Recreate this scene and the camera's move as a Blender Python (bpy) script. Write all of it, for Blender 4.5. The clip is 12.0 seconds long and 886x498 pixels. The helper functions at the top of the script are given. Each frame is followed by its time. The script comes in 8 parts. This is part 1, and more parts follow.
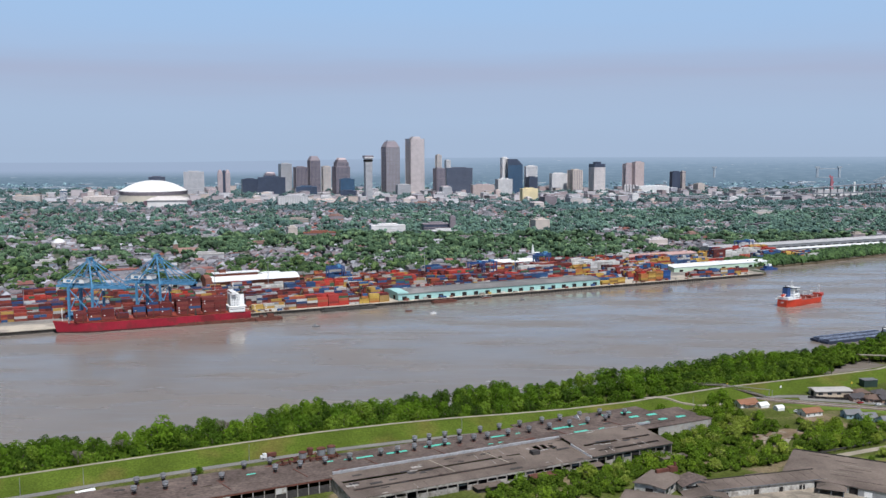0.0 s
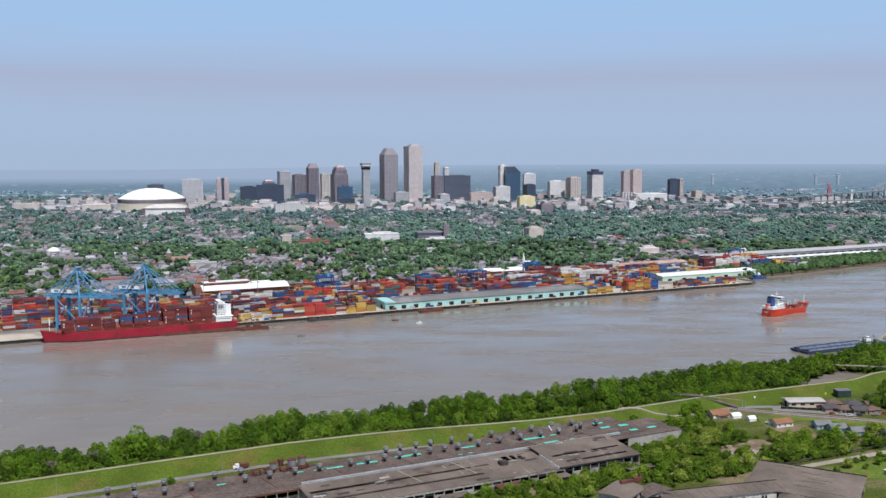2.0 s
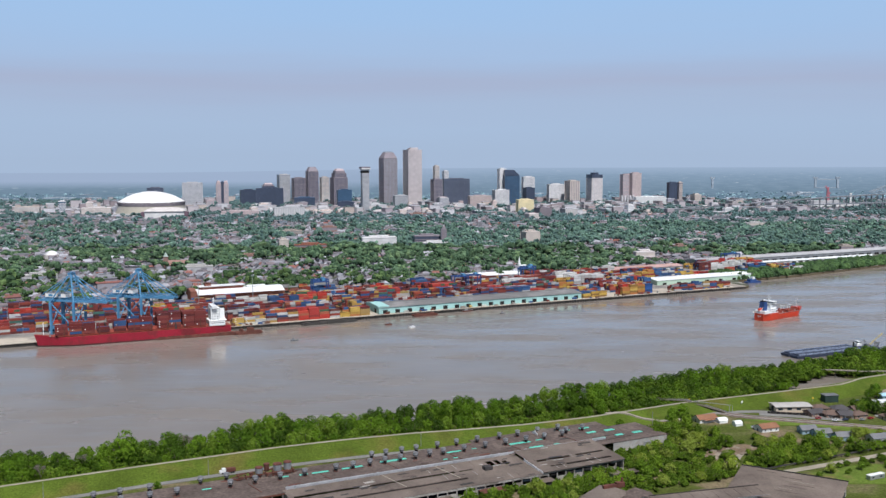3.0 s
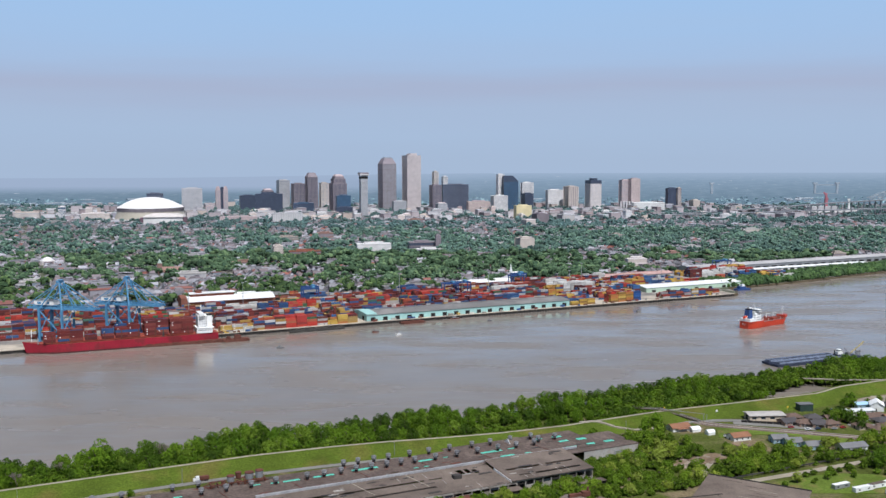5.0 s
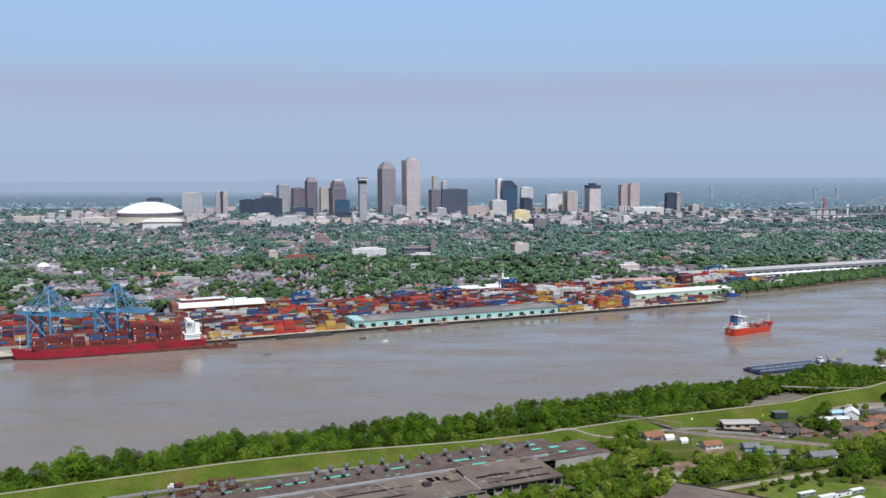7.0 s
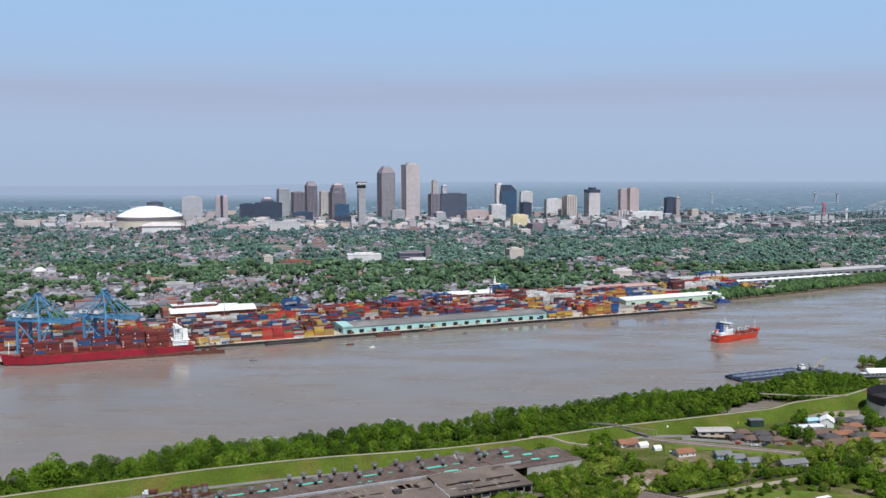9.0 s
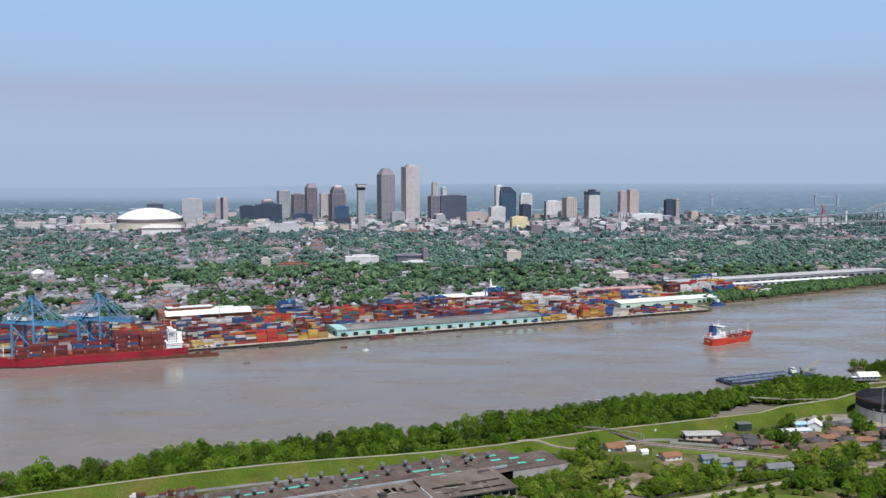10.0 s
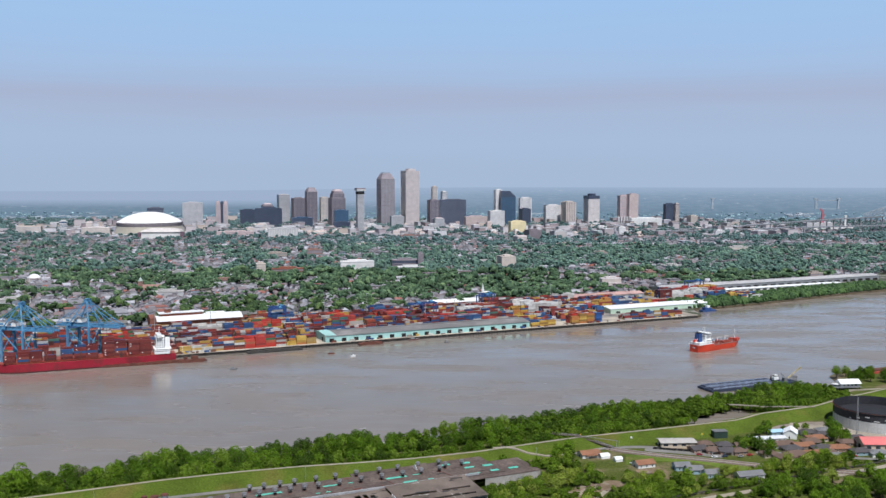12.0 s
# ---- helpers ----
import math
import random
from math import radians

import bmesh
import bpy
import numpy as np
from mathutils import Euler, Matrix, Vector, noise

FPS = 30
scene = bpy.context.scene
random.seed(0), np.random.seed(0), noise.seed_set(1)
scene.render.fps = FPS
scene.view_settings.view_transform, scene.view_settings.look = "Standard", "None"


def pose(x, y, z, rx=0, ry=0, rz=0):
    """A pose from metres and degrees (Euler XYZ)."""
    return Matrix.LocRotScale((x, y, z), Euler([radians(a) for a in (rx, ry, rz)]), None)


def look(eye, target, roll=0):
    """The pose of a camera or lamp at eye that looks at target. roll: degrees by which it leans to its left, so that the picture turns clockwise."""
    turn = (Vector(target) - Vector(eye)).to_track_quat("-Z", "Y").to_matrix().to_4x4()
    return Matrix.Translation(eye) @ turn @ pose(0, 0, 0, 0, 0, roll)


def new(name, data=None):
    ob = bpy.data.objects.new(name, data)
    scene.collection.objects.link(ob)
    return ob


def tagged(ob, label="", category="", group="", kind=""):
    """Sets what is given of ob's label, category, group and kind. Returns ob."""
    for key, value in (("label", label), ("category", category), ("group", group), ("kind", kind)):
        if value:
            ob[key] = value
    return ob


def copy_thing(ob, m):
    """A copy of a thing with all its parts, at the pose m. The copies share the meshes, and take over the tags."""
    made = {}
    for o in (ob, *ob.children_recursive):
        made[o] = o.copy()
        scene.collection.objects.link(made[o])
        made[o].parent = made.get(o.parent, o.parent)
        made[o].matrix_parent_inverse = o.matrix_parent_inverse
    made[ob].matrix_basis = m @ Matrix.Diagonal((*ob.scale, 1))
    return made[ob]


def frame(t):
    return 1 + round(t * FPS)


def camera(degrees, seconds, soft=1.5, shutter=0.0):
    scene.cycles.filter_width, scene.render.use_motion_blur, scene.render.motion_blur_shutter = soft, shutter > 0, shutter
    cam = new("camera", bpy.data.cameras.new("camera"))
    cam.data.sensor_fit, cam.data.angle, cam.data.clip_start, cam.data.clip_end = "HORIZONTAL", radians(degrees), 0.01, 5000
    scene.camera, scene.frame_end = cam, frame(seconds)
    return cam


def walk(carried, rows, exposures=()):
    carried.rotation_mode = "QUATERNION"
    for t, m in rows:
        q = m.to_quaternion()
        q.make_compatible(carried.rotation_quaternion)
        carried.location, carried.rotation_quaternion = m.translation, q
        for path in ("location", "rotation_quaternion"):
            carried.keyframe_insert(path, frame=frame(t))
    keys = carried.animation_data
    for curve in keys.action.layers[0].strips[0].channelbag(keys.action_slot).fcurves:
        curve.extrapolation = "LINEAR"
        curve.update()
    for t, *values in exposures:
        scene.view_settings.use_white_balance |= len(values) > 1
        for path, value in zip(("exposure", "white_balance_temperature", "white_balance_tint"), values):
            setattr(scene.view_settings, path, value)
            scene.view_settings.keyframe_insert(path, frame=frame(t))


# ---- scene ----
# ---- camera and its flight ----
cam = camera(50.0, 12.0, soft=1.45)


def aim(x, y, z, tilt, yaw, roll):
    return pose(x, y, z, tilt, 0, yaw) @ pose(0, 0, 0, 0, 0, roll)


PATH = [
    (0.0, aim(0.00, 0.00, 187.00, 83.860, 0.000, -0.120)),
    (1.0, aim(9.95, -3.87, 189.47, 84.061, 0.097, -0.132)),
    (2.0, aim(20.00, -7.69, 191.94, 84.239, 0.203, -0.135)),
    (3.0, aim(30.14, -11.45, 194.42, 84.397, 0.319, -0.132)),
    (4.0, aim(40.38, -15.16, 196.90, 84.538, 0.442, -0.124)),
    (5.0, aim(50.71, -18.81, 199.39, 84.663, 0.572, -0.110)),
    (6.0, aim(61.12, -22.39, 201.90, 84.775, 0.709, -0.094)),
    (7.0, aim(71.63, -25.90, 204.42, 84.876, 0.851, -0.074)),
    (8.0, aim(82.23, -29.33, 206.97, 84.968, 0.997, -0.053)),
    (9.0, aim(92.91, -32.69, 209.54, 85.054, 1.146, -0.030)),
    (10.0, aim(103.68, -35.96, 212.14, 85.136, 1.298, -0.008)),
    (11.0, aim(114.53, -39.14, 214.77, 85.216, 1.452, 0.013)),
    (12.0, aim(125.47, -42.23, 217.44, 85.296, 1.606, 0.031)),
]
walk(cam, PATH, exposures=[(0.0, 0.0, 6050, 10)])

# ---- world and sun ----
SUN_ELEVATION, SUN_AZIMUTH = 60.0, 160.0   # azimuth clockwise from +y
world = bpy.data.worlds.new("sky")
scene.world = world
world.use_nodes = True
wn, wl = world.node_tree.nodes, world.node_tree.links
wn.clear()
sky = wn.new("ShaderNodeTexSky")
sky.sky_type = "NISHITA"
sky.sun_disc = False
sky.sun_elevation = radians(SUN_ELEVATION)
sky.sun_rotation = radians(SUN_AZIMUTH)
sky.altitude = 0
sky.air_density, sky.dust_density, sky.ozone_density = 1.0, 0.6, 1.5
# a pale layered haze lies along the whole horizon
coord = wn.new("ShaderNodeTexCoord")
split = wn.new("ShaderNodeSeparateXYZ")
wl.new(coord.outputs["Generated"], split.inputs[0])
haze = wn.new("ShaderNodeValToRGB")
haze_rows = ((0.0, (0.375, 0.458, 0.580)), (0.030, (0.383, 0.474, 0.606)), (0.054, (0.383, 0.464, 0.596)), (0.073, (0.384, 0.432, 0.556)), (0.086, (0.378, 0.454, 0.596)), (0.100, (0.374, 0.486, 0.654)), (0.135, (0.360, 0.503, 0.698)), (0.17, (0.345, 0.508, 0.725)))
while len(haze.color_ramp.elements) < len(haze_rows):
    haze.color_ramp.elements.new(0.5)
for stop, (z, c) in zip(haze.color_ramp.elements, haze_rows):
    stop.position, stop.color = z, (*c, 1)
layer_map = wn.new("ShaderNodeMapping")
layer_map.inputs["Scale"].default_value = (2.2, 2.2, 26.0)
wl.new(coord.outputs["Generated"], layer_map.inputs["Vector"])
layers = wn.new("ShaderNodeTexNoise")
layers.inputs["Scale"].default_value, layers.inputs["Detail"].default_value = 1.6, 4
wl.new(layer_map.outputs[0], layers.inputs["Vector"])
drift = wn.new("ShaderNodeMapRange")
drift.inputs["To Min"].default_value, drift.inputs["To Max"].default_value = -0.016, 0.016
wl.new(layers.outputs["Fac"], drift.inputs["Value"])
height_of_layer = wn.new("ShaderNodeMath")
height_of_layer.operation = "ADD"
wl.new(split.outputs["Z"], height_of_layer.inputs[0])
wl.new(drift.outputs[0], height_of_layer.inputs[1])
wl.new(height_of_layer.outputs[0], haze.inputs[0])
haze_light = wn.new("ShaderNodeBackground")
haze_light.inputs["Strength"].default_value = 1.07
wl.new(haze.outputs[0], haze_light.inputs["Color"])
clear = wn.new("ShaderNodeMapRange")
clear.inputs["From Min"].default_value, clear.inputs["From Max"].default_value = 0.17, 0.30
wl.new(split.outputs["Z"], clear.inputs["Value"])
back = wn.new("ShaderNodeBackground")
back.inputs["Strength"].default_value = 0.040
blend = wn.new("ShaderNodeMixShader")
wout = wn.new("ShaderNodeOutputWorld")
wl.new(sky.outputs[0], back.inputs["Color"])
wl.new(clear.outputs[0], blend.inputs[0])
wl.new(haze_light.outputs[0], blend.inputs[1])
wl.new(back.outputs[0], blend.inputs[2])
wl.new(blend.outputs[0], wout.inputs["Surface"])

sun_data = bpy.data.lights.new("sun", "SUN")
sun_data.energy, sun_data.angle, sun_data.color = 4.9, radians(0.5), (1.0, 0.965, 0.93)
sun = new("sun", sun_data)
az, el = radians(SUN_AZIMUTH), radians(SUN_ELEVATION)
sun_way = Vector((math.sin(az) * math.cos(el), math.cos(az) * math.cos(el), math.sin(el)))
sun.matrix_world = look(sun_way * 1500, (0, 0, 0))
# ---- tools ----
TURN = radians(25.6)               # the river, its levee and its wharves run this way
CU, SU = math.cos(TURN), math.sin(TURN)


def xy(u, v):
    """From metres along and across the river to x, y."""
    return CU * u - SU * v, SU * u + CU * v


def uv(x, y):
    return CU * x + SU * y, -SU * x + CU * y


class Mesh:
    """Collects vertices and faces of one part."""

    def __init__(self):
        self.v, self.f, self.m = [], [], []

    def add(self, verts, faces, slot=0):
        n = len(self.v)
        self.v.extend([tuple(p) for p in verts])
        self.f.extend([tuple(n + i for i in f) for f in faces])
        self.m.extend([slot] * len(faces))
        return self

    def box(self, x, y, z, sx, sy, sz, yaw=0.0, slot=0, taper=1.0):
        """Centre x, y; bottom z; full sizes; degrees."""
        c, s = math.cos(radians(yaw)), math.sin(radians(yaw))
        pts = []
        for k, h in ((1.0, 0), (taper, sz)):
            for a, b in ((-1, -1), (1, -1), (1, 1), (-1, 1)):
                px, py = a * sx / 2 * k, b * sy / 2 * k
                pts.append((x + c * px - s * py, y + s * px + c * py, z + h))
        return self.add(pts, [(3, 2, 1, 0), (4, 5, 6, 7), (0, 1, 5, 4), (1, 2, 6, 5), (2, 3, 7, 6), (3, 0, 4, 7)], slot)

    def cyl(self, x, y, z0, z1, r0, r1=None, n=12, slot=0, cap=True):
        r1 = r0 if r1 is None else r1
        pts = [(x + r * math.cos(6.2832 * i / n), y + r * math.sin(6.2832 * i / n), z) for r, z in ((r0, z0), (r1, z1)) for i in range(n)]
        faces = [(i, (i + 1) % n, n + (i + 1) % n, n + i) for i in range(n)]
        if cap:
            faces += [tuple(range(n, 2 * n)), tuple(range(n - 1, -1, -1))]
        return self.add(pts, faces, slot)

    def beam(self, p, q, w, h=None, slot=0):
        """A square bar from p to q."""
        p, q = Vector(p), Vector(q)
        h = h or w
        d = (q - p).normalized()
        side = d.cross(Vector((0, 0, 1)))
        side = Vector((1, 0, 0)) if side.length < 1e-3 else side.normalized()
        up = side.cross(d)
        pts = [e + side * (a * w / 2) + up * (b * h / 2) for e in (p, q) for a, b in ((-1, -1), (1, -1), (1, 1), (-1, 1))]
        return self.add(pts, [(0, 1, 2, 3), (7, 6, 5, 4), (1, 0, 4, 5), (2, 1, 5, 6), (3, 2, 6, 7), (0, 3, 7, 4)], slot)

    def prism(self, outline, z0, z1, slot=0):
        """An upright prism over an outline given counter-clockwise; z1 may be a function of (x, y)."""
        n = len(outline)
        top = z1 if callable(z1) else (lambda a, b: z1)
        pts = [(a, b, z0) for a, b in outline] + [(a, b, top(a, b)) for a, b in outline]
        return self.add(pts, [tuple(range(n - 1, -1, -1)), tuple(range(n, 2 * n))] + [(i, (i + 1) % n, n + (i + 1) % n, n + i) for i in range(n)], slot)

    def profile(self, section, x0, x1, slot=0):
        """A solid with the section [(y, z), ...], counter-clockwise seen from +x, drawn out along x."""
        n = len(section)
        pts = [(x, a, b) for x in (x0, x1) for a, b in section]
        return self.add(pts, [tuple(range(n - 1, -1, -1)), tuple(range(n, 2 * n))] + [(i, (i + 1) % n, n + (i + 1) % n, n + i) for i in range(n)], slot)

    def data(self, name, *materials):
        me = bpy.data.meshes.new(name)
        me.from_pydata(self.v, [], self.f)
        for m in materials:
            me.materials.append(m)
        if len(materials) > 1:
            me.polygons.foreach_set("material_index", np.array(self.m, dtype=np.int32))
        me.update()
        return me


def part(name, mesh, material, parent, label=""):
    """One mesh object under a thing or a part."""
    mats = material if isinstance(material, (tuple, list)) else (material,)
    ob = new(name, mesh.data(name, *mats) if isinstance(mesh, Mesh) else mesh)
    ob.parent = parent
    return tagged(ob, label)


def thing(name, label, category, x=0.0, y=0.0, z=0.0, yaw=0.0, group="", kind=""):
    """An Empty at a thing's base."""
    ob = new(name)
    ob.empty_display_size = 0.5
    ob.matrix_basis = pose(x, y, z, 0, 0, yaw)
    return tagged(ob, label, category, group, kind)


def setting(name, mesh, material, label, category):
    mats = material if isinstance(material, (tuple, list)) else (material,)
    return tagged(new(name, mesh.data(name, *mats)), label, category, "", "structure")


def scatter(name, shapes, places, materials, label, category, kind="stuff"):
    """Many copies of small shapes joined into one mesh. shapes: [(verts, faces, slots)] with faces of one size; places: rows of
    shape, x, y, z, yaw, size x, y, z."""
    all_v, all_f, all_s, total, width = [], [], [], 0, shapes[0][1].shape[1]
    places = np.asarray(places, dtype=float)
    for k, (verts, faces, slots) in enumerate(shapes):
        rows = places[places[:, 0].astype(int) == k]
        if not len(rows):
            continue
        c, s = np.cos(rows[:, 4])[:, None], np.sin(rows[:, 4])[:, None]
        px, py, pz = (verts[None, :, i] * rows[:, 5 + i, None] for i in range(3))
        pts = np.stack([c * px - s * py + rows[:, 1, None], s * px + c * py + rows[:, 2, None], pz + rows[:, 3, None]], -1).reshape(-1, 3)
        idx = (faces[None] + (np.arange(len(rows)) * len(verts))[:, None, None]).reshape(-1, width) + total
        all_v.append(pts), all_f.append(idx), all_s.append(np.tile(slots, len(rows)))
        total += len(pts)
    v, f, sl = np.concatenate(all_v), np.concatenate(all_f), np.concatenate(all_s)
    me = bpy.data.meshes.new(name)
    me.vertices.add(len(v))
    me.vertices.foreach_set("co", v.astype(np.float32).ravel())
    me.loops.add(f.size)
    me.loops.foreach_set("vertex_index", f.astype(np.int32).ravel())
    me.polygons.add(len(f))
    me.polygons.foreach_set("loop_start", np.arange(0, f.size, width, dtype=np.int32))
    for m in materials:
        me.materials.append(m)
    me.polygons.foreach_set("material_index", sl.astype(np.int32))
    me.update(calc_edges=True)
    me.validate()
    me.shade_flat()
    return tagged(new(name, me), label, category, "", kind)


def shape_of(mesh):
    """A Mesh of quads as arrays for scatter()."""
    return np.array(mesh.v, dtype=float), np.array(mesh.f), np.array(mesh.m)


# ---- materials ----
def hexa(code):
    """Linear colour from a six-digit sRGB code."""
    rgb = [int(code[i:i + 2], 16) / 255 for i in (0, 2, 4)]
    return tuple(c / 12.92 if c <= 0.04045 else ((c + 0.055) / 1.055) ** 2.4 for c in rgb)


def mat(name, colours, rough=0.8, scales=(0.03, 0.6), amounts=(0.18, 0.15), bump=0.0, pick="", metal=0.0, spec=0.4, leaf=0.0, stain=None, stain_scale=0.02, stain_edge=(0.5, 0.62)):
    """A surface with grain at two scales. pick: 'object' or 'island' draws one of several colours."""
    m = bpy.data.materials.new(name)
    m.use_nodes = True
    n, l = m.node_tree.nodes, m.node_tree.links
    b = n["Principled BSDF"]
    colours = [hexa(c) if isinstance(c, str) else c for c in (colours if isinstance(colours, list) else [colours])]
    geo = n.new("ShaderNodeNewGeometry")
    if pick:
        ramp = n.new("ShaderNodeValToRGB")
        ramp.color_ramp.interpolation = "CONSTANT"
        while len(ramp.color_ramp.elements) < len(colours):
            ramp.color_ramp.elements.new(0.5)
        for i, c in enumerate(colours):
            ramp.color_ramp.elements[i].position = i / len(colours)
            ramp.color_ramp.elements[i].color = (*c, 1)
        if pick == "object":
            l.new(n.new("ShaderNodeObjectInfo").outputs["Random"], ramp.inputs[0])
        else:
            l.new(geo.outputs["Random Per Island"], ramp.inputs[0])
        colour = ramp.outputs[0]
    else:
        rgb = n.new("ShaderNodeRGB")
        rgb.outputs[0].default_value = (*colours[0], 1)
        colour = rgb.outputs[0]
    if stain:
        tex = n.new("ShaderNodeTexNoise")
        tex.inputs["Scale"].default_value, tex.inputs["Detail"].default_value = stain_scale, 5
        l.new(geo.outputs["Position"], tex.inputs["Vector"])
        edge = n.new("ShaderNodeMapRange")
        edge.inputs["From Min"].default_value, edge.inputs["From Max"].default_value = stain_edge
        l.new(tex.outputs["Fac"], edge.inputs["Value"])
        mix = n.new("ShaderNodeMix")
        mix.data_type = "RGBA"
        l.new(edge.outputs["Result"], mix.inputs["Factor"])
        l.new(colour, mix.inputs[6])
        mix.inputs[7].default_value = (*(hexa(stain) if isinstance(stain, str) else stain), 1)
        colour = mix.outputs[2]
    height = None
    for scale, amount in zip(scales, amounts):
        tex = n.new("ShaderNodeTexNoise")
        tex.inputs["Scale"].default_value, tex.inputs["Detail"].default_value = scale, 4
        l.new(geo.outputs["Position"], tex.inputs["Vector"])
        level = n.new("ShaderNodeMapRange")
        level.inputs["From Min"].default_value, level.inputs["From Max"].default_value = 0.3, 0.7
        level.inputs["To Min"].default_value, level.inputs["To Max"].default_value = 1 - amount, 1 + amount
        l.new(tex.outputs["Fac"], level.inputs["Value"])
        mul = n.new("ShaderNodeVectorMath")
        mul.operation = "SCALE"
        l.new(colour, mul.inputs[0])
        l.new(level.outputs["Result"], mul.inputs["Scale"])
        colour, height = mul.outputs[0], tex.outputs["Fac"]
    l.new(colour, b.inputs["Base Color"])
    b.inputs["Roughness"].default_value, b.inputs["Metallic"].default_value = rough, metal
    b.inputs["Specular IOR Level"].default_value = spec
    if bump:
        bm = n.new("ShaderNodeBump")
        bm.inputs["Strength"].default_value, bm.inputs["Distance"].default_value = 1.0, bump
        l.new(height, bm.inputs["Height"])
        l.new(bm.outputs[0], b.inputs["Normal"])
    if leaf:
        thin = n.new("ShaderNodeBsdfTranslucent")
        l.new(colour, thin.inputs["Color"])
        both = n.new("ShaderNodeMixShader")
        both.inputs[0].default_value = leaf
        l.new(b.outputs[0], both.inputs[1])
        l.new(thin.outputs[0], both.inputs[2])
        l.new(both.outputs[0], n["Material Output"].inputs["Surface"])
    return m


GRASS = mat("levee_grass", (0.076, 0.108, 0.014), 0.95, (0.05, 0.9), (0.22, 0.28), 0.15, spec=0.1, stain=(0.14, 0.120, 0.032), stain_scale=0.035, stain_edge=(0.52, 0.75))
SCRUB = mat("scrub_ground", (0.080, 0.098, 0.020), 0.95, (0.04, 0.7), (0.28, 0.35), 0.2, spec=0.1, stain=(0.15, 0.118, 0.070), stain_scale=0.04, stain_edge=(0.50, 0.63))
MUD = mat("river_mud", (0.11, 0.085, 0.05), 0.9, (0.05, 0.6), (0.25, 0.2), 0.1)
CITY = mat("city_ground", (0.075, 0.085, 0.05), 0.95, (0.01, 0.12), (0.3, 0.35), 0.0, stain=(0.24, 0.22, 0.20), stain_scale=0.03, stain_edge=(0.5, 0.6))
YARD = mat("yard_pavement", (0.27, 0.245, 0.22), 0.9, (0.02, 0.3), (0.2, 0.12), 0.0, stain=(0.15, 0.14, 0.13), stain_scale=0.03)
APRON = mat("wharf_concrete", (0.46, 0.40, 0.32), 0.9, (0.03, 0.4), (0.14, 0.1), 0.0, stain=(0.30, 0.26, 0.22), stain_scale=0.05)
PILES = mat("wharf_timber", (0.055, 0.05, 0.045), 0.9, (0.1, 1.0), (0.3, 0.3), 0.1)
ASPHALT = mat("worn_asphalt", (0.20, 0.19, 0.175), 0.95, (0.05, 0.8), (0.15, 0.12), 0.02)
SHELL = mat("shell_path", (0.30, 0.262, 0.205), 0.95, (0.06, 0.9), (0.15, 0.12), 0.02)
GRAVEL = mat("railway_ballast", (0.25, 0.205, 0.165), 0.95, (0.06, 1.2), (0.2, 0.25), 0.1)
RUSTY = mat("rusty_steel", (0.12, 0.044, 0.030), 0.85, (0.2, 2.0), (0.3, 0.3), 0.05)
STEEL = mat("weathered_steel", (0.36, 0.37, 0.38), 0.5, (0.3, 2.0), (0.15, 0.15), 0.0, metal=0.5)
# near-black trim; on doors and openings it paints the shade inside
DARK = mat("near_black_and_shade", (0.018, 0.016, 0.015), 0.9, (0.3, 2.0), (0.2, 0.2))
WHITE = mat("white_paint", (0.78, 0.78, 0.76), 0.55, (0.05, 0.8), (0.07, 0.05))
GLASS = mat("window_glass", (0.03, 0.04, 0.05), 0.12, (0.1, 1.0), (0.3, 0.2), 0.0, spec=0.8)
WATER = mat("river_water", (0.214, 0.181, 0.152), 0.22, (0.004, 0.02), (0.06, 0.05), 0.0, spec=0.5)
wn2, wl2 = WATER.node_tree.nodes, WATER.node_tree.links
wgeo = wn2.new("ShaderNodeNewGeometry")
wmap = wn2.new("ShaderNodeMapping")
wmap.inputs["Rotation"].default_value = (0, 0, -TURN)
wmap.inputs["Scale"].default_value = (0.35, 1.0, 1.0)
wl2.new(wgeo.outputs["Position"], wmap.inputs["Vector"])
ripple = wn2.new("ShaderNodeTexNoise")
ripple.inputs["Scale"].default_value, ripple.inputs["Detail"].default_value = 0.22, 8
wl2.new(wmap.outputs[0], ripple.inputs["Vector"])
slick = wn2.new("ShaderNodeTexNoise")
slick.inputs["Scale"].default_value, slick.inputs["Detail"].default_value = 0.022, 5
wl2.new(wmap.outputs[0], slick.inputs["Vector"])
gloss = wn2.new("ShaderNodeMapRange")
gloss.inputs["From Min"].default_value, gloss.inputs["From Max"].default_value = 0.38, 0.62
gloss.inputs["To Min"].default_value, gloss.inputs["To Max"].default_value = 0.12, 0.34
wl2.new(slick.outputs["Fac"], gloss.inputs["Value"])
wl2.new(gloss.outputs[0], wn2["Principled BSDF"].inputs["Roughness"])
# long pale streaks: glints of sky painted into the water's base colour
glint_map = wn2.new("ShaderNodeMapping")
glint_map.inputs["Rotation"].default_value = (0, 0, -TURN)
glint_map.inputs["Scale"].default_value = (0.022, 0.10, 1.0)
wl2.new(wgeo.outputs["Position"], glint_map.inputs["Vector"])
glint = wn2.new("ShaderNodeTexNoise")
glint.inputs["Scale"].default_value, glint.inputs["Detail"].default_value = 1.0, 3
wl2.new(glint_map.outputs[0], glint.inputs["Vector"])
glint_edge = wn2.new("ShaderNodeMapRange")
glint_edge.inputs["From Min"].default_value, glint_edge.inputs["From Max"].default_value = 0.48, 0.76
wl2.new(glint.outputs["Fac"], glint_edge.inputs["Value"])
glint_mix = wn2.new("ShaderNodeMix")
glint_mix.data_type = "RGBA"
glint_from = wn2["Principled BSDF"].inputs["Base Color"].links[0].from_socket
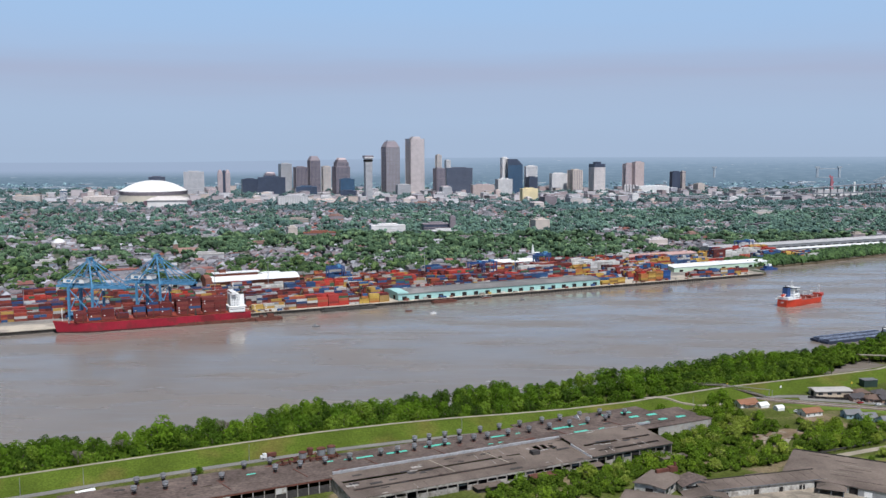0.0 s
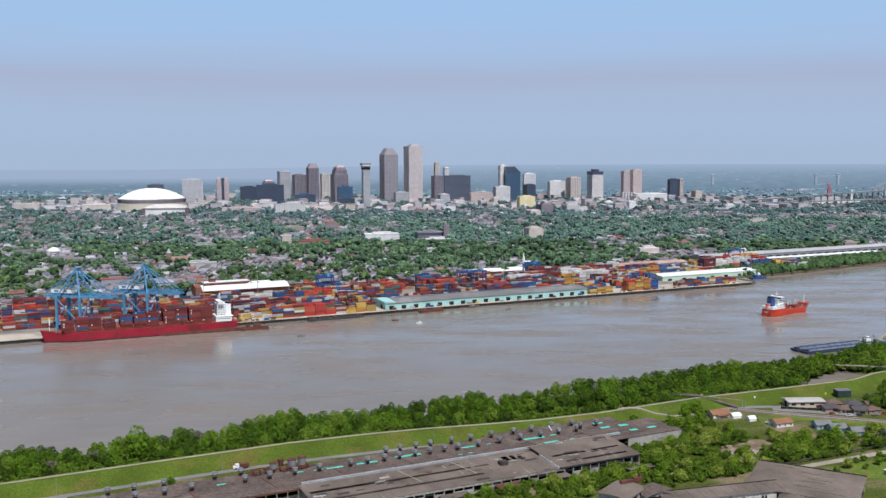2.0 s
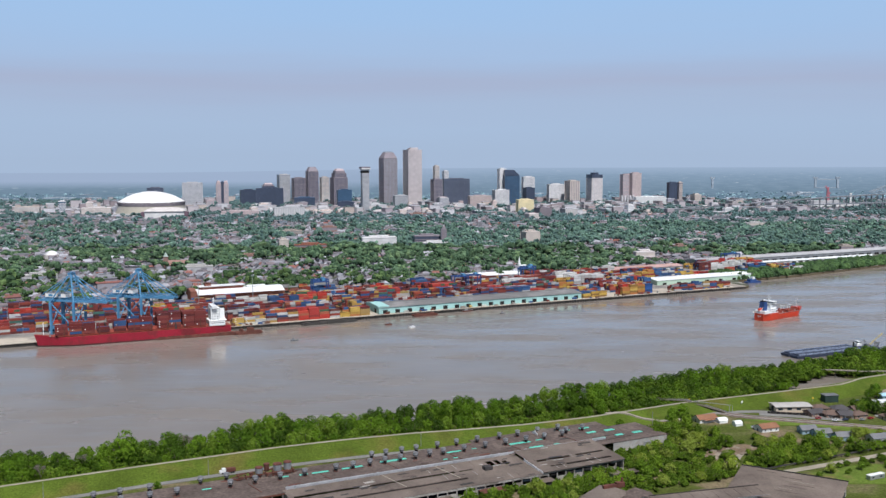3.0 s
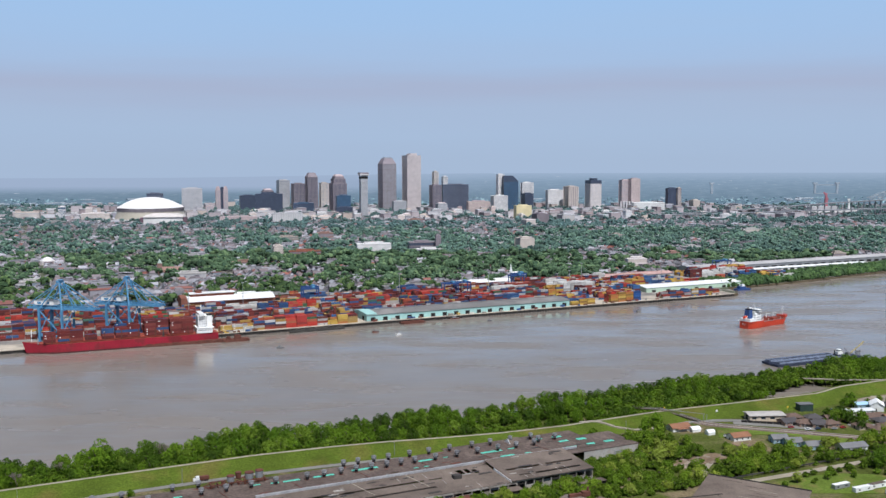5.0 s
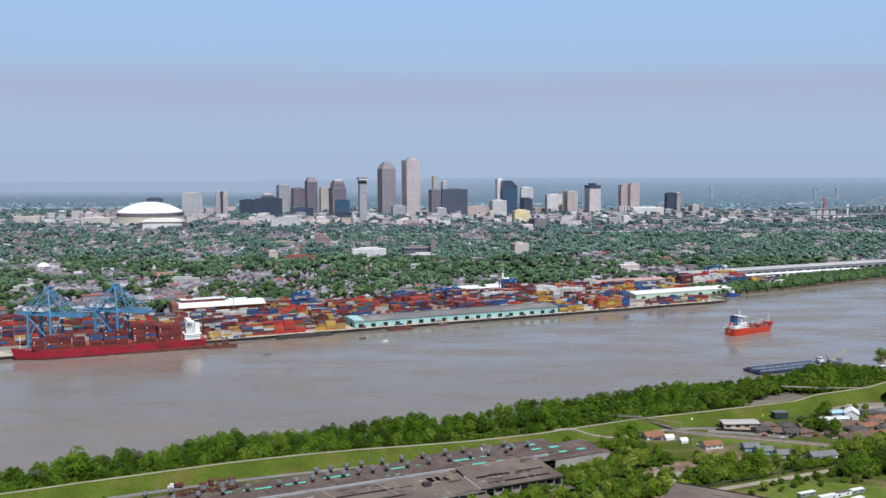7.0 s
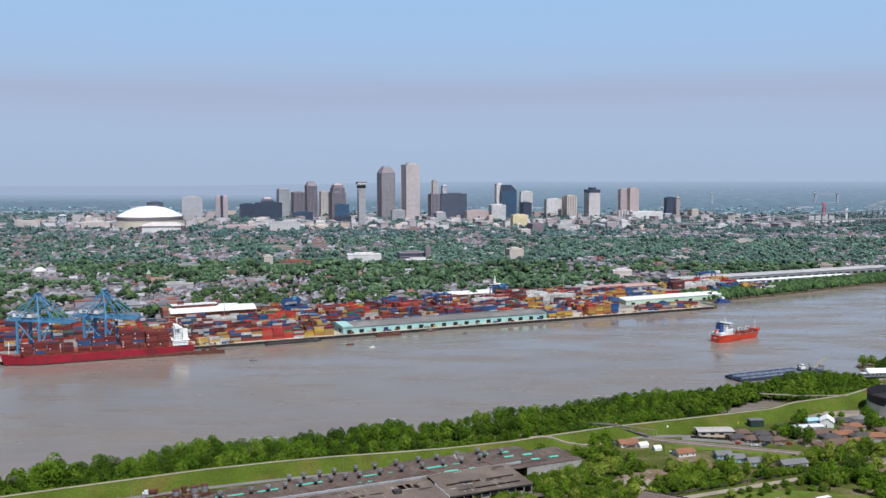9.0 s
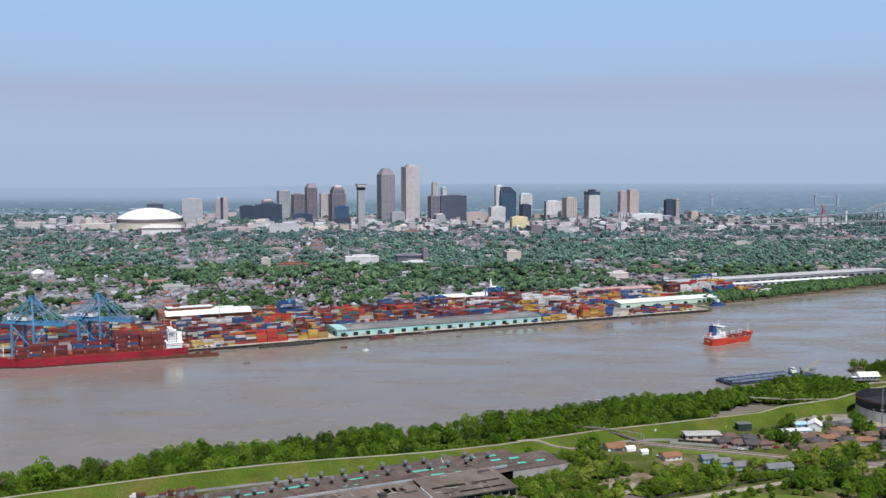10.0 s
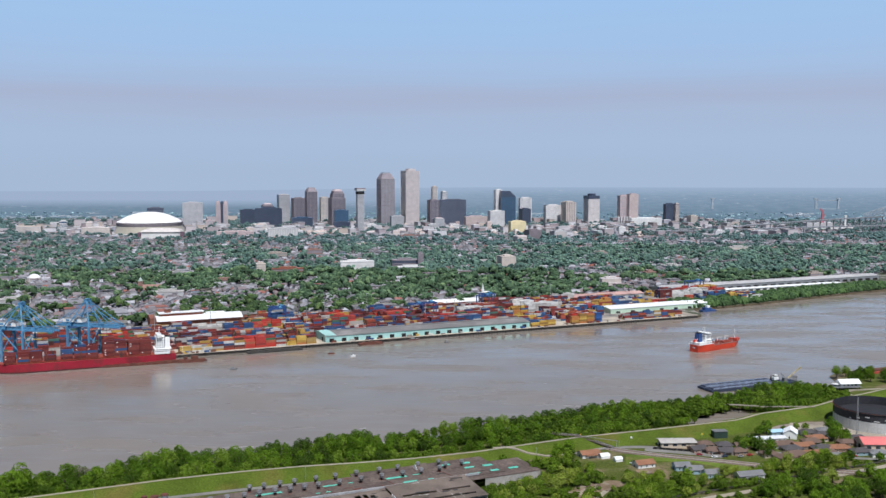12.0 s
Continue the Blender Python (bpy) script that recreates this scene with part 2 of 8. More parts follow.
wl2.new(glint_edge.outputs[0], glint_mix.inputs["Factor"])
wl2.new(glint_from, glint_mix.inputs[6])
glint_mix.inputs[7].default_value = (0.226, 0.204, 0.184, 1)
wl2.new(glint_mix.outputs[2], wn2["Principled BSDF"].inputs["Base Color"])
wbump = wn2.new("ShaderNodeBump")
wbump.inputs["Strength"].default_value, wbump.inputs["Distance"].default_value = 0.55, 0.26
wl2.new(ripple.outputs["Fac"], wbump.inputs["Height"])
wl2.new(wbump.outputs[0], wn2["Principled BSDF"].inputs["Normal"])
BOXES = ["6a2c28", "78362e", "722c2e", "5a2624", "843c30", "a8523a", "b8643c", "3a5684", "2c4470", "4a6c98", "a88c50", "b89a58", "c4c2be", "a4a6a6", "48705f", "9a3c3a", "643a34", "70342e", "5c5250", "d2d0cc"]
CONTAINER = mat("container_paint", BOXES, 0.65, (0.15, 1.2), (0.12, 0.12), pick="object")
SHIPBOX = mat("ship_container_paint", [tuple(0.85 * c for c in hexa(code)) for code in ["6a2826", "74302c", "6e2a28", "5e2624", "7a3832", "6a2a28", "642826", "5a2a2a", "703430", "622624", "7e3e38", "34507a", "6a2a28", "743230", "5c2c2a", "8a4a3c"]], 0.65, (0.15, 1.2), (0.12, 0.12), pick="object")
LEAF = mat("leaves", [tuple(0.94 * c for c in hexa(code)) for code in ["4a6416", "54701a", "425a18", "5e7a1e", "4e6a1a", "688028", "3c5218"]], 0.9, (0.12, 1.0), (0.25, 0.35), pick="object", leaf=0.08, spec=0.10)
LEAF_BRUSH = mat("brush_leaves", ["465c16", "52681a", "3e5218", "5c7220", "4a6018"], 0.9, (0.08, 0.9), (0.25, 0.3), pick="island", leaf=0.14, spec=0.12)
LEAF_SCRUB = mat("scrub_leaves", ["5e761e", "688022", "526a1a", "788630", "607a22", "7e8c38", "4c621a"], 0.9, (0.12, 1.0), (0.25, 0.35), pick="object", leaf=0.08, spec=0.10)
BARK = mat("bark", (0.12, 0.095, 0.07), 0.9, (0.3, 3.0), (0.2, 0.2))


def haze_blue(codes, f=1.0):
    """Paints of the far side of the river, with haze blue put into the colour."""
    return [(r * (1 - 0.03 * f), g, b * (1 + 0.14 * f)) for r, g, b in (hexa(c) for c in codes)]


# ---- land, levee, river ----
def ease(a, b, x):
    t = min(max((x - a) / (b - a), 0.0), 1.0)
    return t * t * (3 - 2 * t)


CREST_U = [-700, 0, 90, 180, 230, 271, 310, 351, 400, 487, 562, 643, 675, 736, 779, 860, 1000]
CREST_V = [548, 557.5, 560, 561, 557.5, 552, 544, 537, 533.5, 536, 530.5, 526, 535, 535, 546, 560, 570]


def crest_line(u):
    """The levee's crest, eased between its bends."""
    for a, b, va, vb in zip(CREST_U, CREST_U[1:], CREST_V, CREST_V[1:]):
        if u <= b:
            return va + (vb - va) * min(max((u - a) / (b - a), 0.0), 1.0)
    return CREST_V[-1]


def water_line(u):
    return 606 + 56 * ease(835, 890, u)


def far_bank(u):
    return 1033 + 58 * ease(1015, 1050, u) + 55 * ease(1060, 1560, u) + 120 * ease(1560, 3000, u)


LAND, CREST, QUAY = 2.5, 8.0, 4.0


def far_rise(x, y):
    """Lifts the far land so that its edge fits the horizon in the camera's view."""
    return 127 * (1 - 0.17 * ease(300, -1700, x)) * min(max((y - 3920) / 930, 0.0), 1.0) ** 1.25


def build_ground():
    us = [-6000, -4500, -3200, -2400, -1800, -1400, -1000, -700, -500, -350] + list(range(-250, 1000, 25)) + list(range(1000, 1060, 10)) + list(range(1075, 1700, 50)) + list(range(1750, 6100, 250))
    mesh = Mesh()
    rows = []
    for u in us:
        c, w, b = crest_line(u), water_line(u), far_bank(u)
        pond = ease(608, 630, u) * (1 - ease(680, 705, u))
        col = [(-4500, LAND, 1), (-1500, LAND, 1), (-500, LAND, 1), (0, LAND, 1), (250, LAND, 1), (400, LAND, 1), (470, LAND, 1), (c - 34, LAND, 1), (c - 20, LAND + 0.1, 0), (c - 17, LAND + 0.6, 0), (c - 10, 5.2, 0),
               (c - 3.5, CREST - 0.2, 0), (c - 2, CREST, 0), (c + 2, CREST, 0), (c + 4, CREST - 0.5, 0), (c + 14, 2.2 - 4.6 * pond, 1), (c + 28, 1.6 - 3.0 * pond, 1), (w - 12, 1.2, 2), (w - 2, 0.3, 2), (w + 4, -2, 2), (w + 25, -6, 2),
               (b - 30, -6, 2), (b - 0.5, -5, 2), (b, QUAY - 0.4, 3), (b + 60, QUAY - 0.2, 3), (b + 240, QUAY - 0.2, 3)]
        v = b + 300
        while v < 7600:
            col.append((v, QUAY, 3))
            v += 90 if v < 5200 else 400
        rows.append((u, col))
    n = min(len(col) for _, col in rows)
    for u, col in rows:
        for v, z, _ in col[:n]:
            x, y = xy(u, v)
            z += 0.25 * noise.noise((x * 0.05, y * 0.05, 0)) if -3 < z < 3.9 else 0.0
            mesh.v.append((x, y, z))
    for i in range(len(rows) - 1):
        for j in range(n - 1):
            slot = rows[i][1][j][2]
            mesh.f.append((i * n + j, (i + 1) * n + j, (i + 1) * n + j + 1, i * n + j + 1))
            mesh.m.append(slot)
    setting("ground", mesh, (GRASS, SCRUB, MUD, CITY), "flat delta land with grassy levee, scrub and far city plain", "ground")


build_ground()


def build_backdrop():
    """The distance behind the city: a rising, glowing sheet of far plain, woods and lake, haze painted into it."""
    m = bpy.data.materials.new("painted_haze_distance")
    m.use_nodes = True
    n, l = m.node_tree.nodes, m.node_tree.links
    geo = n.new("ShaderNodeNewGeometry")
    part_xyz = n.new("ShaderNodeSeparateXYZ")
    l.new(geo.outputs["Position"], part_xyz.inputs[0])

    def speckle(sx, sy, detail, lo, hi):
        mp = n.new("ShaderNodeMapping")
        mp.inputs["Scale"].default_value = (sx, sy, 0.0)
        l.new(geo.outputs["Position"], mp.inputs["Vector"])
        tex = n.new("ShaderNodeTexNoise")
        tex.inputs["Scale"].default_value, tex.inputs["Detail"].default_value = 1.0, detail
        l.new(mp.outputs[0], tex.inputs["Vector"])
        rng = n.new("ShaderNodeMapRange")
        rng.inputs["From Min"].default_value, rng.inputs["From Max"].default_value = lo, hi
        l.new(tex.outputs["Fac"], rng.inputs["Value"])
        return rng.outputs["Result"]

    def mixed(a, b, f):
        mx = n.new("ShaderNodeMix")
        mx.data_type = "RGBA"
        for k, c in ((6, a), (7, b)):
            if isinstance(c, tuple):
                mx.inputs[k].default_value = (*c, 1)
            else:
                l.new(c, mx.inputs[k])
        l.new(f, mx.inputs["Factor"])
        return mx.outputs[2]

    # colours pale with height, painting haze into the glow
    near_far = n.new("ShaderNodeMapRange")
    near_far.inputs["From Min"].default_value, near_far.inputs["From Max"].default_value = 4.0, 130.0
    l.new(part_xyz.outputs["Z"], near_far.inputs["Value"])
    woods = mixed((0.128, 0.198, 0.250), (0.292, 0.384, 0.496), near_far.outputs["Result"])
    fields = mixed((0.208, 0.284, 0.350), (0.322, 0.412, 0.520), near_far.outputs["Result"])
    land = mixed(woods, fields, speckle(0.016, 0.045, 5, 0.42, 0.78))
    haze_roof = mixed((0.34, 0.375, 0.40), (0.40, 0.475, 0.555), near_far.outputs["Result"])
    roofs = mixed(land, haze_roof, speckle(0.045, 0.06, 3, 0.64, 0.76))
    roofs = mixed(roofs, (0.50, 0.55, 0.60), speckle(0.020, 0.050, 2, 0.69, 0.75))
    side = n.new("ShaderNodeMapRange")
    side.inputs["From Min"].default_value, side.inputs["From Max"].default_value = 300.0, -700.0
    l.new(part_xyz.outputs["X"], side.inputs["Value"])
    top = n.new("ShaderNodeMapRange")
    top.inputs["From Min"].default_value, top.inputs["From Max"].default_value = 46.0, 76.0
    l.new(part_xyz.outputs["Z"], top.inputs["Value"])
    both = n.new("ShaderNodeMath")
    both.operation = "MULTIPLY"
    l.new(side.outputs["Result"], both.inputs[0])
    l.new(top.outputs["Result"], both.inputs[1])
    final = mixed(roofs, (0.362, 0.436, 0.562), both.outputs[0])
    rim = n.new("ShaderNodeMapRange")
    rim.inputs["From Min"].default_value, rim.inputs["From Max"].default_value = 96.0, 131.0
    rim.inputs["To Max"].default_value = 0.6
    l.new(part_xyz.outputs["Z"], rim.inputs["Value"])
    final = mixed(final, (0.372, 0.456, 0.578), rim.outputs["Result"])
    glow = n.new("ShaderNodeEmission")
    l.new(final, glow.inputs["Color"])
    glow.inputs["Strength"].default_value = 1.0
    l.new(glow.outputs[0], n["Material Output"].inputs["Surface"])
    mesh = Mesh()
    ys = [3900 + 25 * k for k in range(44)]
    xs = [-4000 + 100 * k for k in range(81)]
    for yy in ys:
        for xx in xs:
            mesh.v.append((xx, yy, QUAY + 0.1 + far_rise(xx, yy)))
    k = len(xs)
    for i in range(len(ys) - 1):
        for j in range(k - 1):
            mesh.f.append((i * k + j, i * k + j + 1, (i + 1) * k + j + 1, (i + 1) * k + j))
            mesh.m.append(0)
    ob = setting("backdrop", mesh, m, "blue-green far plain with lake at the horizon, haze painted in", "distance")
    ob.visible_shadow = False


build_backdrop()

water = Mesh()
pts = []
for u in list(range(-6000, 6001, 50)):
    pts.append((u, crest_line(u) + 5, far_bank(u) + (-0.2 if u > 1000 else 2)))
for (ua, na, fa), (ub, nb, fb) in zip(pts, pts[1:]):
    water.add([(*xy(ua, na), 0), (*xy(ub, nb), 0), (*xy(ub, 1170 if ub > 1000 else 1035), 0), (*xy(ua, 1170 if ua > 1000 else 1035), 0)], [(0, 1, 2, 3)])
setting("river_water", water, WATER, "wide muddy brown river with faint ripples", "river")


def strip(line, width, z, thick=0.25):
    """A thin road slab along a line of (x, y[, z]) points."""
    mesh = Mesh()
    p = [Vector((*q[:2], q[2] if len(q) > 2 else z)) for q in line]
    left, right = [], []
    for i, q in enumerate(p):
        d = (p[min(i + 1, len(p) - 1)] - p[max(i - 1, 0)]).to_2d().normalized()
        s = Vector((-d.y, d.x, 0)) * width / 2
        left.append(q + s), right.append(q - s)
    for i in range(len(p) - 1):
        a, b, c, d = right[i], right[i + 1], left[i + 1], left[i]
        low = Vector((0, 0, thick))
        mesh.add([a, b, c, d, a - low, b - low, c - low, d - low], [(0, 1, 2, 3), (1, 0, 4, 5), (3, 2, 6, 7), (0, 3, 7, 4), (2, 1, 5, 6)])
    return mesh


setting("levee_path", strip([(*xy(u, crest_line(u)), CREST + 0.08) for u in range(-500, 960, 10)], 2.4, 0), SHELL, "pale shell path along the levee crest", "path")
setting("levee_road", strip([(*xy(u, crest_line(u) - 22 + 0.8 * math.sin(u * 0.02)), LAND + 0.35) for u in range(-500, 345, 15)], 5.0, 0), ASPHALT, "grey asphalt road at the foot of the levee", "road")

# wharf
wharf = Mesh()
for i, u in enumerate(range(-700, 1010, 30)):
    x, y = xy(u + 15, 1048)
    wharf.box(x, y, QUAY - 0.6, 30, 34, 0.75, 25.6)
wharf_ob = setting("wharf_deck", wharf, APRON, "pale concrete wharf apron along the river", "wharf")
fender = Mesh()
for i, u in enumerate(range(-700, 1010, 4)):
    x, y = xy(u, 1031.6 + 0.3 * math.sin(i * 2.3))
    fender.box(x, y, -2.5, 1.6, 1.2, 5.6 + 0.5 * math.sin(i * 1.7), 25.6)
x, y = xy(155, 1033.2)
fender.box(x, y, -3, 1710, 1.8, 6.4, 25.6)
setting("wharf_fender", fender, PILES, "dark timber fender piles under the wharf edge", "wharf")
yard = Mesh()
for u in range(-1000, 1120, 40):
    deep = 196 if u < 960 else 110
    x, y = xy(u + 20, 1258 - deep / 2)
    yard.box(x, y, QUAY - 0.5, 40, deep, 0.62, 25.6)
setting("yard_pavement", yard, YARD, "grey paved container yard behind the wharf", "pavement")
# ---- port ----
BLUE_CRANE = mat("blue_crane_paint", (0.09, 0.25, 0.42), 0.55, (0.1, 1.0), (0.15, 0.12))
NAVY = mat("navy_paint", (0.03, 0.07, 0.20), 0.5, (0.1, 1.0), (0.15, 0.12))
HULL_RED = mat("red_hull_paint", (0.30, 0.013, 0.03), 0.5, (0.05, 0.6), (0.15, 0.12), stain=(0.20, 0.02, 0.026), stain_scale=0.08)
HULL_DARK = mat("boot_topping", (0.10, 0.03, 0.03), 0.7, (0.1, 0.8), (0.2, 0.2))
ORANGE_RED = mat("orange_red_hull", (0.52, 0.05, 0.02), 0.45, (0.05, 0.6), (0.12, 0.1))
DECK_RED = mat("red_brown_deck", (0.26, 0.055, 0.035), 0.7, (0.1, 0.8), (0.2, 0.15))
TEAL = mat("teal_cladding", (0.37, 0.60, 0.56), 0.6, (0.03, 0.5), (0.1, 0.08), stain=(0.36, 0.58, 0.54), stain_scale=0.08)
PALE_GREEN = mat("pale_green_cladding", (0.50, 0.64, 0.50), 0.6, (0.03, 0.5), (0.1, 0.08))
GREY_ROOF = mat("grey_shed_roof", (0.17, 0.165, 0.16), 0.85, (0.02, 0.3), (0.15, 0.12), stain=(0.22, 0.21, 0.20), stain_scale=0.04)
WHITE_ROOF = mat("white_shed_roof", (0.75, 0.75, 0.74), 0.6, (0.02, 0.3), (0.07, 0.06))
TANKISH = mat("dull_zinc", (0.16, 0.16, 0.165), 0.6, (0.2, 2.0), (0.2, 0.2))
BRICK = mat("red_brown_brick", (0.24, 0.095, 0.065), 0.9, (0.05, 0.8), (0.18, 0.15))


def container_mesh(mark=False):
    """A 40-foot container: corner posts, rails, recessed sides and door bars."""
    m = Mesh()
    m.box(0, 0, 0.05, 12.0, 2.34, 2.5)
    for x in (-6.02, 6.02):
        for y in (-1.14, 1.14):
            m.box(x, y, 0, 0.16, 0.16, 2.59)
    for y in (-1.16, 1.16):
        m.box(0, y, 0, 12.0, 0.12, 0.16)
        m.box(0, y, 2.47, 12.0, 0.12, 0.12)
    for y in (-0.6, -0.15, 0.15, 0.6):
        m.box(6.03, y, 0.2, 0.06, 0.05, 2.2)
    if mark:
        m.box(-3.6, -1.2, 1.1, 1.3, 0.08, 0.9, slot=1)
        m.box(3.6, 1.2, 1.1, 1.3, 0.08, 0.9, slot=1)
    return m


CONTAINER_SHAPE = container_mesh()
container_data = CONTAINER_SHAPE.data("container", CONTAINER)
MARKED_SHAPE = container_mesh(True)
plain_ship_data = CONTAINER_SHAPE.data("ship_container", SHIPBOX)
ship_container_data = MARKED_SHAPE.data("ship_container", SHIPBOX, WHITE)


def container(x, y, z, yaw, label, group, data=container_data):
    ob = new("shipping_container", data)
    ob.matrix_basis = pose(x, y, z, 0, 0, yaw)
    return tagged(ob, label, "container", group)


def in_rect(u, v, a, b, c, d):
    return a <= u <= b and c <= v <= d


# container yard: stacks in blocks with lanes between them
yard_rng = random.Random(11)
def palette(name, codes, pick):
    return mat(name, [tuple(0.82 * c for c in hexa(code)) for code in codes], 0.65, (0.15, 1.2), (0.12, 0.12), pick=pick)


MAROON = ["5c2a28", "682e2c", "70322e", "5a2826", "7a3834", "8a3e38", "62302e", "4a2c2e", "9a4a3c", "344e7a", "40608c", "b8b7b4", "2c4068", "70342f", "4a7064", "a8a8a6", "8c4438", "5c2a28"]
MIXED = ["9a4334", "8e3a34", "7a3630", "6e3632", "a4503a", "ae5c3e", "7e3a32", "8a4038", "bc9850", "b08c4c", "a68a56", "3c5a86", "34486c", "325480", "c4c2be", "b0aeaa", "96969a", "4a685c", "62302e", "8c4e3e", "70403a", "d0cecb", "84463a", "5e3634"]
EAST = ["3a6496", "8a3a36", "c09c50", "c8c6c2", "a84438", "3a5680", "33486e", "963f38", "a08c58", "b8b7b4", "7a3632", "8c4238", "703632", "9a5c44", "4c6a90", "803a34", "6c3430", "8c8c8c", "7a4038", "b05a44", "d0cecb", "9c4a3c"]
REDS = ["bc3c30", "c24438", "ac382c", "c65040", "b4423c", "963c36", "48684e", "b0644a"]
YELLOWS = ["c49e48", "ccaa52", "b48e46", "b87844", "92703e", "d0b05c"]
WHITES = ["d8d6d2", "c8c6c2", "e0dedb", "bcbab6", "b0aca6", "d0ccc4"]
front_sets = {"red": (REDS, "bright red container stacked on the wharf yard"), "yellow": (YELLOWS, "yellow and tan container stacked on the wharf yard"), "mixed": (MIXED, "painted steel container stacked on the wharf yard"), "blue": (["2f5490", "28487c", "3a62a0"], "blue container stacked on the wharf yard"), "pale": (["d6d2c8", "c8a454", "d8d6d2", "c0bdb6", "d0b060", "cac6bc"], "white and yellow container stacked on the wharf yard")}
front_data = {k: (MARKED_SHAPE.data("container", palette(k + "_containers", v[0], "object"), WHITE) if k == "pale" else CONTAINER_SHAPE.data("container", palette(k + "_containers", v[0], "object"))) for k, v in front_sets.items()}
loose, singles = {"maroon": [], "mixed": [], "bright": [], "white": [], "blue": [], "yellow": [], "red": []}, 0
SHARES = {"west": ["maroon"] * 6 + ["mixed", "mixed", "mixed", "bright", "bright", "red"], "middle": ["mixed"] * 3 + ["red"] * 3 + ["yellow", "maroon", "maroon", "maroon", "bright", "blue"], "east": ["bright", "bright", "blue", "blue", "red", "red", "yellow", "yellow", "white", "mixed", "maroon"]}
cluster_rng = random.Random(57)
CLUSTER = {(zone, b, k): (cluster_rng.choice(SHARES[zone]), cluster_rng.choice([1, 2, 2, 3, 3, 4, 4, 5])) for zone in SHARES for b in range(9) for k in range(-40, 60)}
for block in range(9):
    v0 = 1037 if block == 0 else 1042 + block * 24
    for bay in range(-62, 96):
        u = bay * 12.7
        if bay % 11 == 10 and block in (3, 6) or v0 < far_bank(u) + 3:
            continue
        zone = "west" if u < 262 else "middle" if u < 640 else "east"
        shade, level = CLUSTER[zone, block, bay // 3]
        level += 0.8 * noise.noise((u * 0.018, v0 * 0.05, 3.1))
        if block == 0:
            if not (256 <= u <= 295 or 298 <= u <= 428 or 736 <= u <= 768 or 790 <= u <= 845 or 885 <= u <= 990) or 381 < u < 393:
                continue
            level = 2.8 if u < 298 else 4.4 if u < 380 else 3.4 if u < 430 else 2.6 if u < 780 else (4.4 if u < 850 else 2.8)
        if block < 2 and 420 < u < 735 or block == 1 and 842 < u < 1100:
            continue
        if block < 2 and u < 150 or block < 1 and u < 256:
            continue
        if 130 < u < 400 and block > 7 or in_rect(u, v0, 885, 1095, 1080, 1140) or v0 > 1170 and u > 1040 and block < 7:
            continue
        if noise.noise((u * 0.011, v0 * 0.022, 9.0)) < -0.24 and block:
            continue
        whites = 775 < u < 850 and 4 <= block <= 6
        pale_row = 300 < u < 390 and block == 7
        for row in range(6):
            v = v0 + row * 2.75
            tall = int(round(level + yard_rng.uniform(-1.0, 0.8) + (1.5 if whites else 0))) if not pale_row else yard_rng.choice([0, 1, 1, 2])
            for tier in range(max(0, min(tall, 6 if whites else 5))):
                x, y = xy(u + yard_rng.uniform(-0.15, 0.15), v)
                z = QUAY + 0.13 + tier * 2.62
                if row < 2 and block == 0 and singles < 210:
                    key = "pale" if u < 298 else "red" if 335 < u < 381 else "yellow" if 393 < u < 412 or 736 < u < 826 else "blue" if 820 < u < 850 else "mixed"
                    container(x, y, z, 25.6, front_sets[key][1], "containers on the wharf", front_data[key])
                    singles += 1
                else:
                    key = "white" if whites or pale_row else shade
                    if block == 0 and u < 381:
                        key = "red" if u > 325 else "mixed"
                    if yard_rng.random() < 0.45:
                        for half in (-3.08, 3.08):
                            hx, hy = xy(u + half, v)
                            loose[key].append((0, hx, hy, z, TURN, 0.497, 1, 1))
                    else:
                        loose[key].append((0, x, y, z, TURN, 1, 1, 1))
plain = Mesh().box(0, 0, 0, 12.19, 2.44, 2.59)
BRIGHTS = EAST + ["3a6496", "c09c50", "c8c6c2"]
YARD_LOOKS = (("maroon", MAROON, "stacked maroon and rust shipping containers in the yard"), ("mixed", MIXED, "stacked orange, red and tan shipping containers in the yard"), ("bright", BRIGHTS, "stacked blue, yellow, white and red containers in the yard"), ("white", WHITES, "stacks of white refrigerated containers in the yard"),
              ("blue", ["3a5680", "33486c", "426694", "34527e", "31507a", "4c6a90", "c0beba", "8a3a36", "6c3430", "36547e"], "stacked mostly blue containers in the yard"), ("yellow", YELLOWS + ["b8924a", "c09c50", "8e4238", "3c5a86"], "stacked mostly yellow and tan containers in the yard"), ("red", REDS + ["a43c32", "8e3430", "b0483c", "7a302c"], "stacked mostly bright red containers in the yard"))
for key, codes, label in YARD_LOOKS:
    scatter("yard_containers", [shape_of(plain)], loose[key], (palette(key + "_yard_containers", codes, "island"),), label, "containers")


# trailers and pallets on the open apron
apron_rng = random.Random(14)
APRON_BOX = mat("apron_goods", ["c8c4ba", "8a8278", "b89a50", "6a4a3a", "34507a", "a8a49c", "70342e"], 0.8, (0.3, 2.0), (0.15, 0.15), pick="object")
pallet_data = Mesh().box(0, 0, 0, 3.4, 2.4, 0.25).box(0, 0, 0.25, 3.0, 2.0, 1.6).data("goods_stack", APRON_BOX)
